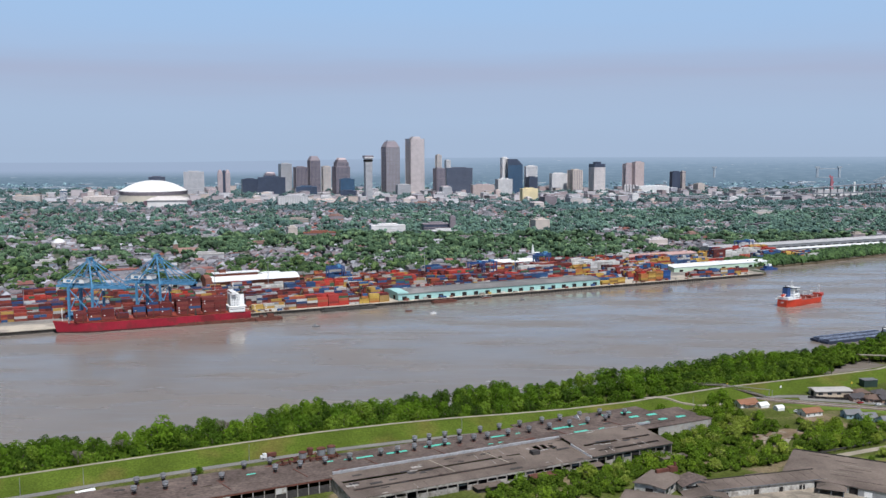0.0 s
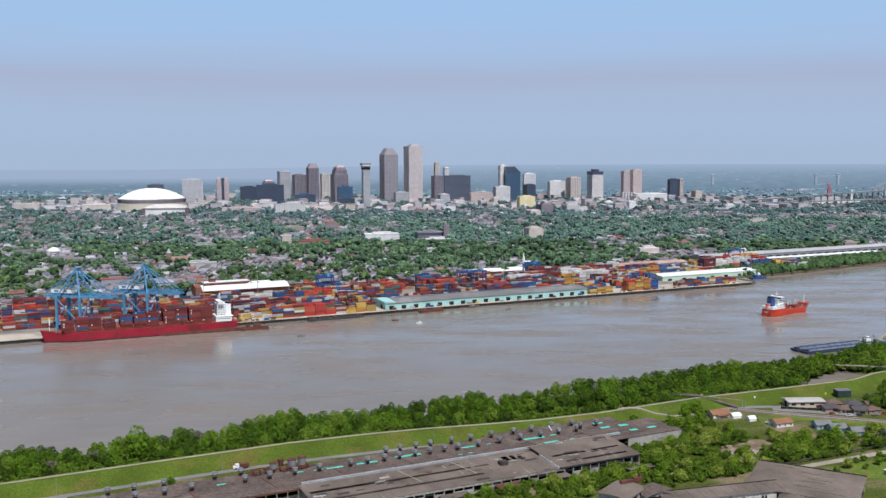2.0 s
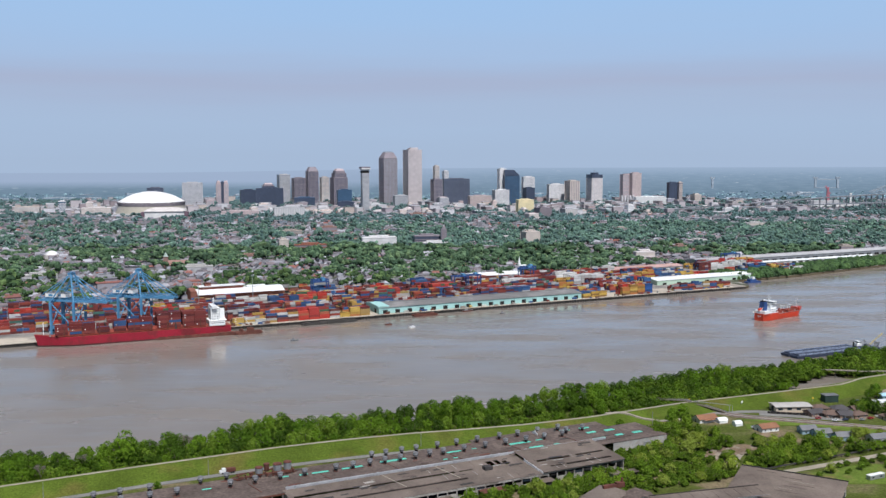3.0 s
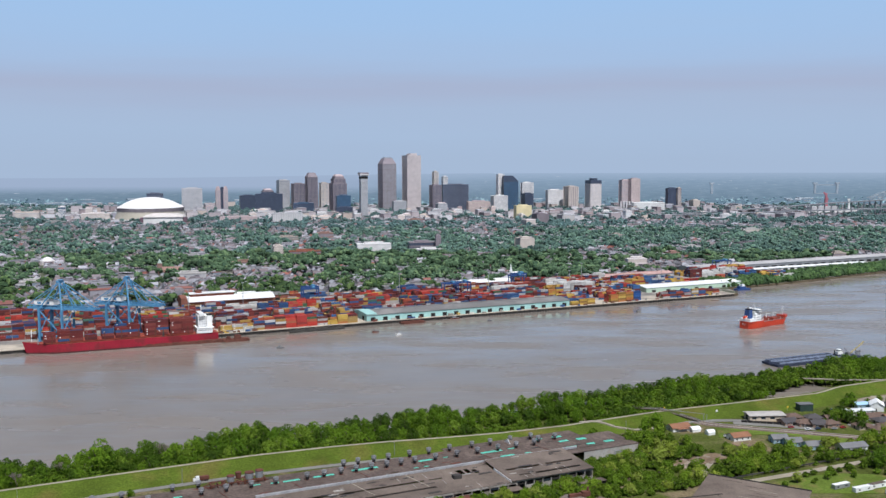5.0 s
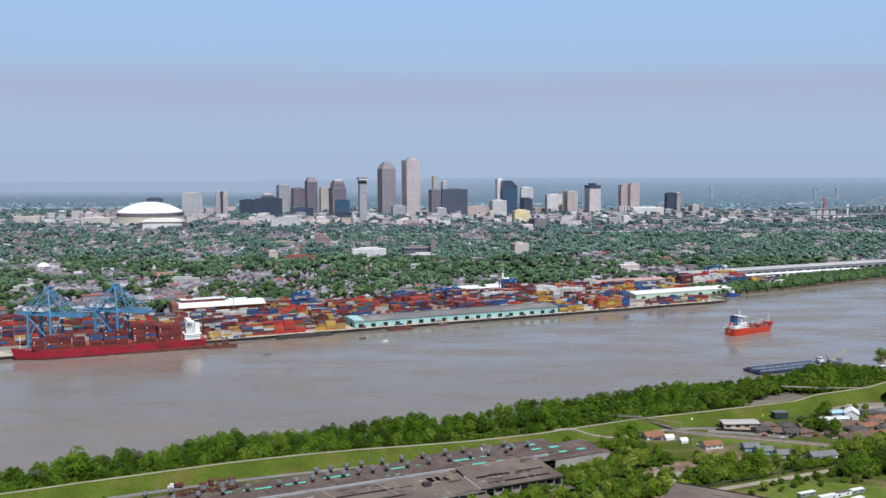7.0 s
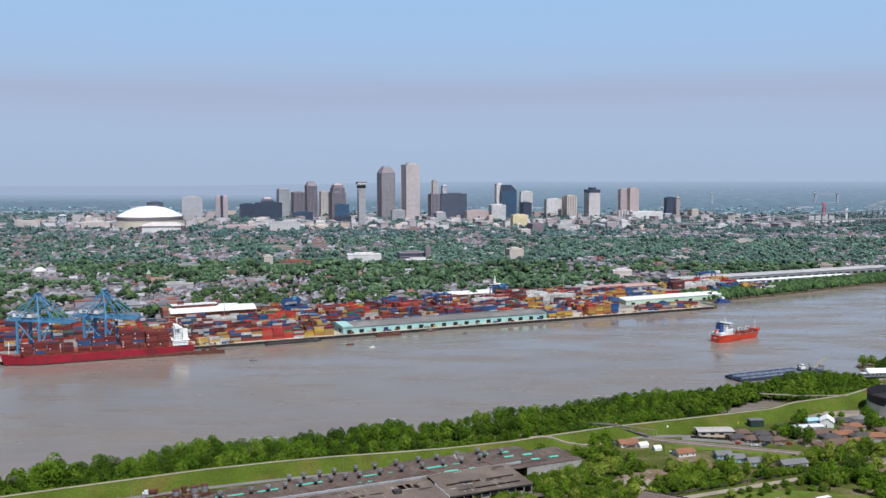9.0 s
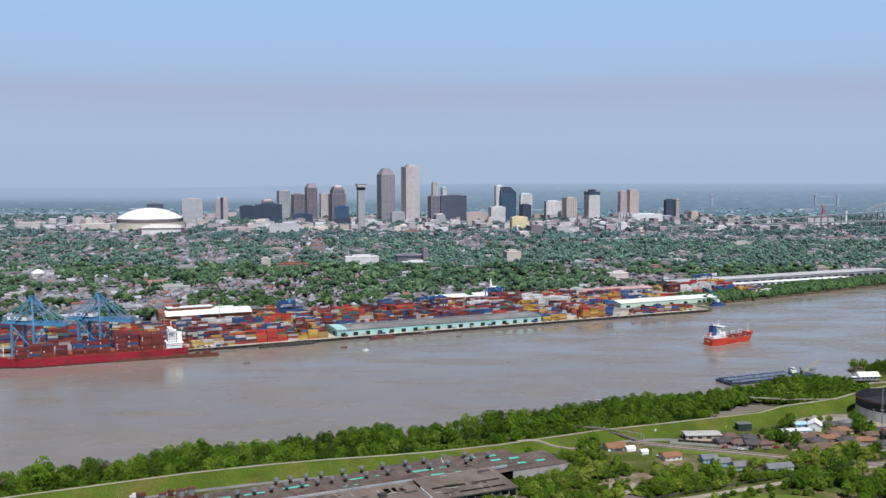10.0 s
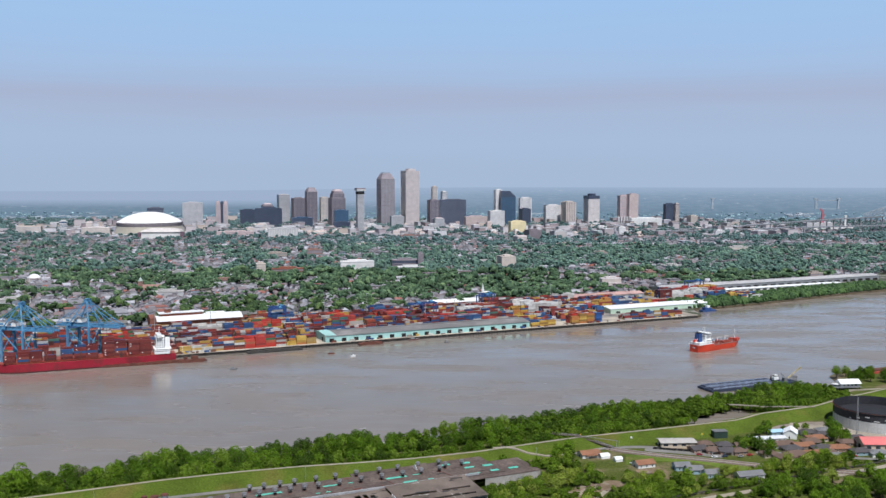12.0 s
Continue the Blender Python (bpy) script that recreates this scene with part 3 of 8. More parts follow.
for k in range(70):
    au = apron_rng.choice([apron_rng.uniform(254, 300), apron_rng.uniform(440, 725), apron_rng.uniform(735, 1000)])
    ob = new("goods_stack", pallet_data)
    ob.matrix_basis = pose(*xy(au, 1032.6 + apron_rng.uniform(0, 2.2)), QUAY + 0.15, 0, 0, 25.6 + apron_rng.uniform(-8, 8)) @ Matrix.Diagonal((apron_rng.uniform(0.7, 2.2), 1, apron_rng.uniform(0.6, 1.5), 1))
    tagged(ob, "wrapped goods stacked on the concrete wharf apron", "goods", "goods on the wharf")


# gantry cranes
def gantry_crane(x, y, yaw):
    """A ship-to-shore crane; its boom points along local -y."""
    c = thing("gantry_crane", "tall blue ship-to-shore gantry crane with white machinery house", "crane", x, y, QUAY + 0.15, yaw, "cranes on the wharf")
    for sx in (-10, 10):
        for sy in (-8, 20):
            part("leg", Mesh().box(sx, sy, 1.6, 2.0, 2.2, 36.5), BLUE_CRANE, c)
            bogie = part("bogie", Mesh().box(sx, sy, 0.5, 6, 1.6, 1.4), BLUE_CRANE, c)
            for k in (-2, 0, 2):
                part("wheel", Mesh().box(sx + k, sy, 0.0, 0.9, 0.6, 0.6), STEEL, bogie)
        part("sill_beam", Mesh().box(sx, 6, 9, 1.5, 28, 1.8), BLUE_CRANE, c)
        part("brace", Mesh().beam((sx, -7, 11), (sx, 19, 36), 1.0).beam((sx, 6, 23.5), (sx, -7, 36), 0.7), BLUE_CRANE, c)
        g = part("girder", Mesh().box(sx * 0.45, -3, 37.6, 1.5, 82, 2.2), BLUE_CRANE, c)
        part("top_chord", Mesh().box(sx * 0.45, -3, 41.6, 0.7, 80, 0.7), BLUE_CRANE, g)
        for k in range(16):
            y0 = -43 + k * 5
            part("lacing", Mesh().beam((sx * 0.45, y0, 39.6 if k % 2 else 41.8), (sx * 0.45, y0 + 5, 41.8 if k % 2 else 39.6), 0.45), BLUE_CRANE, g)
        part("mast", Mesh().beam((sx, -8, 38), (sx * 0.3, -1, 67), 1.4), BLUE_CRANE, c)
        part("back_mast", Mesh().beam((sx, 20, 38), (sx * 0.3, 1, 66), 1.2), BLUE_CRANE, c)
        part("mast_brace", Mesh().beam((sx * 0.75, -5.5, 48), (sx * 0.62, 11, 52), 0.7).beam((sx * 0.52, -3.3, 57.5), (sx * 0.75, 14, 47), 0.6), BLUE_CRANE, c)
        part("forestay", Mesh().beam((sx * 0.3, -1, 66), (sx * 0.45, -42, 41), 0.7), BLUE_CRANE, c)
        part("inner_stay", Mesh().beam((sx * 0.3, -1, 66), (sx * 0.45, -24, 41), 0.7), BLUE_CRANE, c)
        part("backstay", Mesh().beam((sx * 0.3, 1, 66), (sx * 0.45, 36, 43), 0.7), BLUE_CRANE, c)
    for yy, zz in ((-8, 37), (20, 37), (-8, 9.5), (20, 9.5)):
        part("cross_beam", Mesh().box(0, yy, zz, 20, 1.6, 2.0), BLUE_CRANE, c)
    for yy in (-8, 20):
        part("portal_brace", Mesh().beam((-10, yy, 12), (10, yy, 36), 0.8), BLUE_CRANE, c)
    part("apex_beam", Mesh().box(0, 0, 66, 8, 4, 2.0), BLUE_CRANE, c)
    part("apex_platform", Mesh().box(0, 0, 68, 7, 4.6, 0.3).box(0, 0, 69, 7, 4.6, 0.15), BLUE_CRANE, c)
    part("mast_tie", Mesh().box(0, -4.2, 53, 12, 1.0, 1.2).box(0, -2.4, 60, 8, 0.8, 0.8), BLUE_CRANE, c)
    for k in range(9):
        part("girder_tie", Mesh().box(0, -42 + k * 9.6, 39.0, 9, 0.8, 0.8), BLUE_CRANE, c)
    house = part("machinery_house", Mesh().box(0, 17, 42.2, 10, 25, 4.2), WHITE, c, "white machinery house")
    part("roof_rail", Mesh().box(0, 17, 46.4, 10.4, 25.4, 0.3), STEEL, house)
    part("house_panel", Mesh().box(-5.05, 23, 43.0, 0.15, 5, 2.4).box(-5.05, 12, 43.0, 0.15, 3, 2.4), BLUE_CRANE, house, "blue side panel")
    part("roof_unit", Mesh().box(1, 22, 46.7, 4, 5, 1.4), STEEL, house)
    part("roof_unit", Mesh().box(-1, 11, 46.7, 3, 3, 1.0), STEEL, house)
    part("cab", Mesh().box(2.5, -14, 34.5, 3, 3.4, 3.2), WHITE, c)
    part("boom_walkway", Mesh().box(6.6, -3, 38.6, 1.2, 80, 0.4).box(7.1, -3, 39.7, 0.15, 80, 0.15), BLUE_CRANE, c)
    part("stair_tower", Mesh().box(11.8, 20, 2, 1.4, 2.4, 36), BLUE_CRANE, c)
    part("spreader", Mesh().box(0, -20, 28, 3, 11, 1.0), mat("yellow_spreader", (0.5, 0.36, 0.08), 0.6), c)
    for k in (-4, 4):
        part("hoist_rope", Mesh().beam((0, -20 + k, 29), (0, -20 + k, 38), 0.2), DARK, c)
    return c


gantry_crane(-368, 983, 76)
gantry_crane(-306.5, 1012, 76)


def straddle_crane(x, y, yaw, w=22, h=19):
    c = thing("yard_crane", "blue rubber-tyred gantry crane over the container stacks", "crane", x, y, QUAY + 0.15, yaw, "yard cranes")
    for a in (-1, 1):
        for b in (-4.5, 4.5):
            part("leg", Mesh().box(a * w / 2, b, 0.8, 1.2, 1.2, h), NAVY, c)
            part("wheel", Mesh().box(a * w / 2, b, 0, 0.8, 1.6, 1.4), STEEL, c)
        part("sill", Mesh().box(a * w / 2, 0, 1.2, 1.2, 10, 1.2), NAVY, c)
    for b in (-4.5, 4.5):
        part("girder", Mesh().box(0, b, h, w + 2, 1.2, 1.8), NAVY, c)
    part("trolley", Mesh().box(w * 0.2, 0, h + 1.6, 4, 8, 2.2), BLUE_CRANE, c)


for cu, cv in ((420, 1214), (426, 1232), (618, 1181), (640, 1186), (750, 1222), (764, 1240)):
    straddle_crane(*xy(cu, cv), 25.6)
straddle_crane(*xy(1190, 1265), 25.6, 34, 17)


# sheds
def shed(name, label, u0, u1, v0, v1, eave, rise, wall, roof, doors=0, door_w=5.0, door_h=4.5, yaw=25.6, band=None):
    """A long shed with a low gable along u, doors on the river side."""
    x, y = xy((u0 + u1) / 2, (v0 + v1) / 2)
    L, W = u1 - u0, v1 - v0
    t = thing(name, label, "warehouse", x, y, QUAY + 0.1, yaw)
    part("wall", Mesh().profile([(-W / 2, 0), (W / 2, 0), (W / 2, eave), (0, eave + rise), (-W / 2, eave)], -L / 2, L / 2), wall, t)
    e = 0.8
    part("roof", Mesh().profile([(-W / 2 - e, eave + 0.05), (0, eave + rise + 0.1), (W / 2 + e, eave + 0.05), (W / 2 + e, eave + 0.4), (0, eave + rise + 0.45), (-W / 2 - e, eave + 0.4)], -L / 2 - e, L / 2 + e), roof, t)
    part("ridge_vent", Mesh().box(0, 0, eave + rise + 0.3, L * 0.9, 1.6, 0.7), roof, t)
    for i in range(doors):
        dx = -L / 2 + (i + 0.5) * L / doors
        # a near-black slab paints the shade of the open doorway
        part("door", Mesh().box(dx, -W / 2 - 0.05, 0.1, door_w, 0.35, door_h), DARK, t, "open loading door, its inside shade painted near black")
    if band:
        part("clerestory", Mesh().box(0, -W / 2 - 0.06, eave - 1.3, L * 0.98, 0.2, 0.8), band, t)
    return t


teal_shed = shed("transit_shed", "long teal wharf shed with grey roof and dark loading doors", 437, 727, 1036, 1080, 7.4, 2.6, TEAL, GREY_ROOF, 18, 6.0, 4.4)
part("end_door", Mesh().box(-145.1, -10, 0.1, 0.35, 6, 5), DARK, teal_shed)
part("end_gable", Mesh().profile([(-22.4, 7.2), (22.4, 7.2), (22.4, 8.6), (6, 10.8), (-22.4, 9.4)], -146, -132), TEAL, teal_shed, "raised teal end wall")
green_shed = shed("transit_shed", "pale green wharf shed with white roof", 898, 1084, 1094, 1130, 6.5, 2.0, PALE_GREEN, WHITE_ROOF, 7, 7, 3.0)
shed("rail_shed", "very long low shed with pale grey roof", 1120, 1640, 1262, 1296, 8, 2.5, STEEL, mat("pale_grey_roof", (0.42, 0.41, 0.41), 0.7, (0.02, 0.3), (0.12, 0.1)), 26, 12, 4)
shed("rail_shed", "long low shed with pale roof beside the tracks", 1180, 1500, 1225, 1240, 4, 1.0, WHITE, WHITE_ROOF, 20, 10, 2.5)
shed("warehouse", "low warehouse with rusty pink metal roof", 900, 1060, 1235, 1262, 6, 2.5, STEEL, mat("pink_rust_roof", (0.46, 0.30, 0.27), 0.8, (0.03, 0.4), (0.15, 0.12)), 8, 6, 3)
shed("warehouse", "low white-roofed warehouse behind the yard", 675, 765, 1262, 1290, 6, 3, WHITE, WHITE_ROOF, 5, 6, 3)
shed("warehouse", "grey flat warehouse behind the yard", 555, 650, 1275, 1300, 6, 1.5, STEEL, GREY_ROOF, 5, 6, 3)
shed("warehouse", "grey warehouse with long roof behind the yard", 365, 455, 1262, 1292, 7, 2, BRICK, GREY_ROOF, 6, 6, 3)
shed("warehouse", "low grey warehouse beside the yard", 90, 225, 1268, 1298, 4, 1.5, STEEL, GREY_ROOF, 8, 6, 3)

mb = thing("mooring_tug", "dark blue tug with tall wheelhouse at the wharf end", "boat", *xy(1066, 1078), 0, 25.6)
part("hull", Mesh().box(0, 0, -1, 26, 9, 3.6), NAVY, mb)
part("house", Mesh().box(-2, 0, 2.6, 12, 7, 3.4), NAVY, mb)
part("wheelhouse", Mesh().box(0, 0, 6.0, 5, 5, 3.2), WHITE, mb)
part("mast", Mesh().beam((-1, 0, 9), (-1, 0, 16), 0.4), STEEL, mb)

# white-roofed terminal
x, y = xy(318, 1262)
t = thing("terminal_building", "brick terminal building with stepped bright white roofs", "building", x, y, QUAY, 25.6)
part("wall", Mesh().box(0, 0, 0, 118, 34, 7), BRICK, t)
part("end_wall", Mesh().profile([(-17, 0), (17, 0), (17, 12), (0, 15), (-17, 12)], -66, -58), BRICK, t)
part("roof", Mesh().profile([(-20, 7), (20, 7), (6, 12), (-6, 12)], -57, 61), WHITE_ROOF, t, "bright white sloping roof")
part("upper_storey", Mesh().box(-22, 2, 11.5, 58, 12, 4), BRICK, t)
part("upper_roof", Mesh().box(-22, 2, 15.5, 62, 15, 1.0), WHITE_ROOF, t)
part("upper_storey", Mesh().box(25, 0, 11.5, 26, 10, 2.5), WHITE, t)
part("tower", Mesh().box(-40, 2, 16.5, 8, 8, 3), BRICK, t)
part("tower_roof", Mesh().box(-40, 2, 19.5, 9, 9, 0.7), RUSTY, t)


# container ship
def hull_mesh(L, beam, deck, keel=-3.0, flare=0.25, n=24, stern=0.72, sheer=2.0, boot=()):
    """A hull along +x from the stern at 0 to the bow at L."""
    m = Mesh()
    sections = []
    for i in range(n + 1):
        s = i / n
        half = beam / 2 * min(1.0, stern + (1 - stern) * ease(0, 0.18, s)) * (1 - ease(0.78, 1.02, s) ** 1.4 * 0.98)
        rake = flare * ease(0.75, 1.0, s)
        top = deck + sheer * ease(0.85, 1.0, s) ** 2
        x = s * (L - flare * (deck + sheer) * 1.2)
        ring = []
        for a, z in ((0.86, keel), (0.97, 0.0), (1.0, 1.6), (1.0, top)):
            h = half * a + rake * max(z, 0) * 0.3
            ring.append((x + rake * max(z, 0) * 1.2, h, z))
        sections.append(ring)
    k = 4
    for ring in sections:
        m.v.extend([(a, -b, c) for a, b, c in ring] + [(a, b, c) for a, b, c in reversed(ring)])
    w = 2 * k
    for i in range(n):
        for j in range(w - 1):
            a, b = i * w + j, (i + 1) * w + j
            m.f.append((a, b, b + 1, a + 1))
            m.m.append(1 if j in (0, w - 2) or j in boot else (2 if j == k - 1 else 0))
    m.f.append(tuple(range(w - 1, -1, -1)))
    m.m.append(0)
    m.f.append(tuple(range(n * w, n * w + w)))
    m.m.append(0)
    return m


def superstructure(ship, x, z, w, beam, storeys, funnel):
    block = part("deckhouse", Mesh().box(x, 0, z, w, beam, storeys * 2.7), WHITE, ship, "white accommodation block")
    for k in range(storeys):
        for side in (-1, 1):
            for j in (-0.3, 0.0, 0.3):
                part("window", Mesh().box(x + w * j, side * beam / 2, z + k * 2.7 + 1.2, 0.9, 0.14, 0.7), GLASS, block)
        part("deck_edge", Mesh().box(x - 0.6, 0, z + k * 2.7 + 2.6, w + 1.0, beam + 0.7, 0.12), WHITE, block)
    top = z + storeys * 2.7
    part("bridge", Mesh().box(x + 1, 0, top, w * 0.6, beam + 6, 2.8), WHITE, ship)
    part("bridge_window", Mesh().box(x + 1 + w * 0.3, 0, top + 1.2, 0.2, beam + 4, 1.0), GLASS, ship)
    part("mast", Mesh().beam((x, 0, top + 2.6), (x, 0, top + 11), 0.7).box(x, 0, top + 7, 0.6, 6, 0.5), WHITE, ship)
    part("radar", Mesh().box(x + 0.6, 0, top + 9, 0.5, 3.4, 0.5), WHITE, ship)
    f = part("funnel", Mesh().box(x - w / 2 - 4, 0, z, 6, 7, storeys * 2.7 - 1, taper=0.85), funnel, ship, "funnel")
    part("funnel_cap", Mesh().box(x - w / 2 - 4, 0, z + storeys * 2.7 - 1, 5, 5.6, 1.4), DARK, f)


SHIP_YAW = 180 + 24.0
ship = thing("container_ship", "loaded red-hulled container ship moored at the wharf", "ship", -212.5, 1027, 0, SHIP_YAW)
part("hull", hull_mesh(199, 24, 10.0, n=30, sheer=3.0, boot=(1, 5)), (HULL_RED, HULL_DARK, DECK_RED), ship, "bright red hull with dark waterline")
superstructure(ship, 17, 10.6, 9, 16, 7, WHITE)
part("lower_house", Mesh().box(15, 0, 10.6, 17, 21, 5.4), WHITE, ship, "wide lower deckhouse")
part("lower_window", Mesh().box(15, 0, 13.4, 15, 21.1, 0.5), GLASS, ship)
part("stern_deck", Mesh().box(14, 0, 16.0, 19, 22, 0.3), WHITE, ship)
part("foremast", Mesh().beam((190, 0, 11), (190, 0, 25), 0.8).box(190, 0, 18, 0.6, 4, 0.5), WHITE, ship)
part("breakwater", Mesh().box(184, 0, 10.6, 1, 14, 4), STEEL, ship)
part("hatch_coaming", Mesh().box(102, 0, 10.6, 150, 19, 1.6), DECK_RED, ship)
for k in range(9):
    part("lashing_bridge", Mesh().box(33 + k * 17.2, 0, 10.8, 0.9, 21, 9), RUSTY, ship)
stack_rng = random.Random(4)
m_ship = pose(-212.5, 1027, 0, 0, 0, SHIP_YAW)
for bay in range(11):
    bx = 33 + bay * 12.6 + (bay // 2) * 1.4 + (3 if bay > 3 else 0) + (4 if bay > 6 else 0)
    high = (6, 6, 6, 6, 5, 5, 4, 3, 4, 4, 3)[bay]
    for row in range(8):
        tall = high - (stack_rng.random() < 0.3) - (1 if bay in (5, 7) and row > 4 else 0)
        for tier in range(max(tall, 1)):
            if 0 < row < 7 and tier < tall - 1:
                continue
            p = m_ship @ Vector((bx, (row - 3.5) * 2.5, 12.3 + tier * 2.62))
            container(p.x, p.y, p.z, SHIP_YAW, "rust-red container stacked on the ship's deck", "containers on the ship", ship_container_data if stack_rng.random() < 0.3 else plain_ship_data)

COAMING = mat("pale_blue_coaming", (0.24, 0.28, 0.37), 0.6, (0.2, 1.5), (0.25, 0.2))


# low work barges beside the ship
def barge(x, y, yaw, L, W, h, colour, label, group="", cover=None, rails=None):
    b = thing("barge", label, "barge", x, y, 0, yaw, group)
    part("hull", Mesh().profile([(-W / 2, -1), (W / 2, -1), (W / 2, h), (-W / 2, h)], -L / 2 + 3, L / 2 - 3).box(0, 0, 0.6, L, W * 0.96, h - 0.5), colour, b)
    part("deck", Mesh().box(0, 0, h, L * 0.94, W * 0.8, 0.4), cover or RUSTY, b)
    for k in range(int(L / 9)):
        if rails:
            part("hatch_rail", Mesh().box(-L / 2 + 7 + k * 9, W * 0.36, h + 0.3, 7.8, 0.5, 1.3).box(-L / 2 + 7 + k * 9, -W * 0.36, h + 0.3, 7.8, 0.5, 1.3).box(-L / 2 + 11.4 + k * 9, 0, h + 0.3, 0.6, W * 0.7, 1.3), rails, b)
        part("hatch_cover", Mesh().box(-L / 2 + 7 + k * 9, 0, h + 0.3, 7.6, W * 0.62, 0.9), cover or colour, b)
    return b


barge(-237, 1004, 22, 98, 9, 1.8, RUSTY, "low rusty work barge moored beside the ship")
b = barge(-190, 1020, 22, 30, 9, 2.2, RUSTY, "rusty tug barge with deck machinery beside the wharf")
part("winch", Mesh().box(2, 0, 2.8, 7, 5, 4).box(-8, 0, 2.8, 4, 4, 3), RUSTY, b)
barge(*xy(492, 1024), 25.6, 32, 8.5, 2.0, RUSTY, "rusty flat barge moored at the shed wharf")

# loading booms on the barge side of the ship
for bx_, by_ in ((-326, 967), (-262, 992)):
    boom = thing("loading_boom", "dark steel loading boom standing on a pontoon at the ship's side", "machine", bx_, by_, 0, 24, "loading booms")
    part("pontoon", Mesh().box(0, 0, -0.8, 12, 5, 2.0), PILES, boom)
    part("mast", Mesh().beam((-1.5, 0, 1.2), (0.4, 1, 17), 0.7).beam((2, 0, 1.2), (0.4, 1, 17), 0.6), PILES, boom)
    part("jib", Mesh().beam((0.4, 1, 14), (-3, 8, 21), 0.6).beam((0.4, 1, 17), (-3, 8, 21), 0.35), PILES, boom)
    part("winch", Mesh().box(0.3, 0, 1.2, 2.4, 2.2, 1.8), RUSTY, boom)
# bulk loader on the wharf
x, y = xy(387, 1037)
t = thing("bulk_unloader", "rusty dark unloading machine on the wharf edge", "machine", x, y, QUAY + 0.1, 25.6)
YELLOWED = mat("stained_yellow_steel", (0.36, 0.25, 0.07), 0.7, (0.2, 1.5), (0.25, 0.25))
for a in (-4, 4):
    for b in (-1, 7):
        part("leg", Mesh().beam((a, b, 0), (a * 0.6, 3 + (b - 3) * 0.6, 13), 0.7), PILES, t)
    part("brace", Mesh().beam((a, -1, 1), (a * 0.8, 5.6, 8), 0.45).beam((a, 7, 1), (a * 0.8, 0.4, 8), 0.45), PILES, t)
part("platform", Mesh().box(0, 3, 6.4, 8, 8, 0.5).box(0, 3, 12.8, 6.4, 6.4, 0.5), YELLOWED, t)
part("cab", Mesh().box(1.2, 2, 13.3, 4, 3.6, 3), PILES, t)
part("boom", Mesh().beam((-1, 2, 14), (5, -10, 21), 0.8).beam((-1, 2, 16), (5, -10, 21), 0.5), PILES, t)
part("conveyor", Mesh().beam((-9, 6, 1), (0, 3, 12), 1.4, 0.8), YELLOWED, t)
part("hopper", Mesh().box(6.5, 2, 0, 5, 5, 6, taper=1.25), YELLOWED, t)
for bu, bl in ((352, 30), (384, 40)):
    barge(*xy(bu, 1025), 25.6, bl, 8.5, 1.7, PILES, "low dark timber barge moored at the wharf edge", "wharf barges", PILES)

# tanker under way
TY = 37.0
tk = thing("tanker", "small orange-red tanker with white deckhouse and blue funnel", "ship", 396, 1097, 0, TY)
part("hull", hull_mesh(84, 17, 6.2, n=26, sheer=2.8), (ORANGE_RED, HULL_DARK, DECK_RED), tk, "orange-red hull")
part("poop", Mesh().prism([(0, -6.0), (6, -6.9), (14, -8.3), (27, -8.5), (27, 8.5), (14, 8.3), (6, 6.9), (0, 6.0)], 6.0, 8.6), ORANGE_RED, tk, "raised orange-red stern")
part("poop_rail", Mesh().box(13, -8.2, 8.6, 26, 0.12, 1.0).box(13, 8.2, 8.6, 26, 0.12, 1.0).box(0.3, 0, 8.6, 0.12, 11, 1.0), WHITE, tk)
house_ = part("deckhouse", Mesh().box(17, 0, 8.5, 12, 15.5, 5.6), WHITE, tk, "white accommodation block")
part("upper_house", Mesh().box(18, 0, 14.1, 10, 13, 2.7), WHITE, house_)
part("third_house", Mesh().box(18.5, 0, 16.8, 9, 11.5, 2.7), WHITE, house_)
for k, (w_, b_) in enumerate(((12, 15.5), (12, 15.5), (10, 13), (9, 11.5))):
    part("window_row", Mesh().box(18.5, 0, 10.0 + k * 2.75, w_ - 3, b_ + 0.12, 0.4), GLASS, house_)
    part("deck_edge", Mesh().box(17.5, 0, 11.1 + k * 2.75, w_ + 0.6, b_ + 0.9, 0.15), WHITE, house_)
part("bridge", Mesh().box(19, 0, 19.6, 7, 17, 2.6), WHITE, tk, "white bridge with wings")
part("bridge_window", Mesh().box(19, 0, 20.5, 7.2, 17.2, 0.9), GLASS, tk)
part("mast", Mesh().beam((18, 0, 22), (18, 0, 29), 0.6).box(18, 0, 25.5, 0.5, 5, 0.4).box(18, 0, 27.5, 0.4, 3, 0.3), WHITE, tk)
part("radar", Mesh().box(18.8, 0, 24, 0.5, 3.4, 0.4), WHITE, tk)
fn = part("funnel", Mesh().box(8, 0, 8.5, 6.5, 7.5, 13.5, taper=0.86), NAVY, tk, "dark blue funnel")
part("funnel_cap", Mesh().box(8, 0, 22, 5, 5.6, 1.2), DARK, fn)
part("exhaust", Mesh().cyl(8, 1, 23, 24.6, 0.5, 0.5, 8), DARK, fn)
part("poop_house", Mesh().box(7, 0, 8.5, 11, 14.5, 3.2), WHITE, tk)
part("deck_pipes", Mesh().box(53, 0, 7.3, 50, 1.2, 0.8).box(53, 2, 7.3, 50, 0.6, 0.6).box(53, -2.4, 7.3, 50, 0.6, 0.6), DECK_RED, tk)
part("catwalk", Mesh().box(51, 0, 8.9, 50, 1.0, 0.25), DECK_RED, tk)
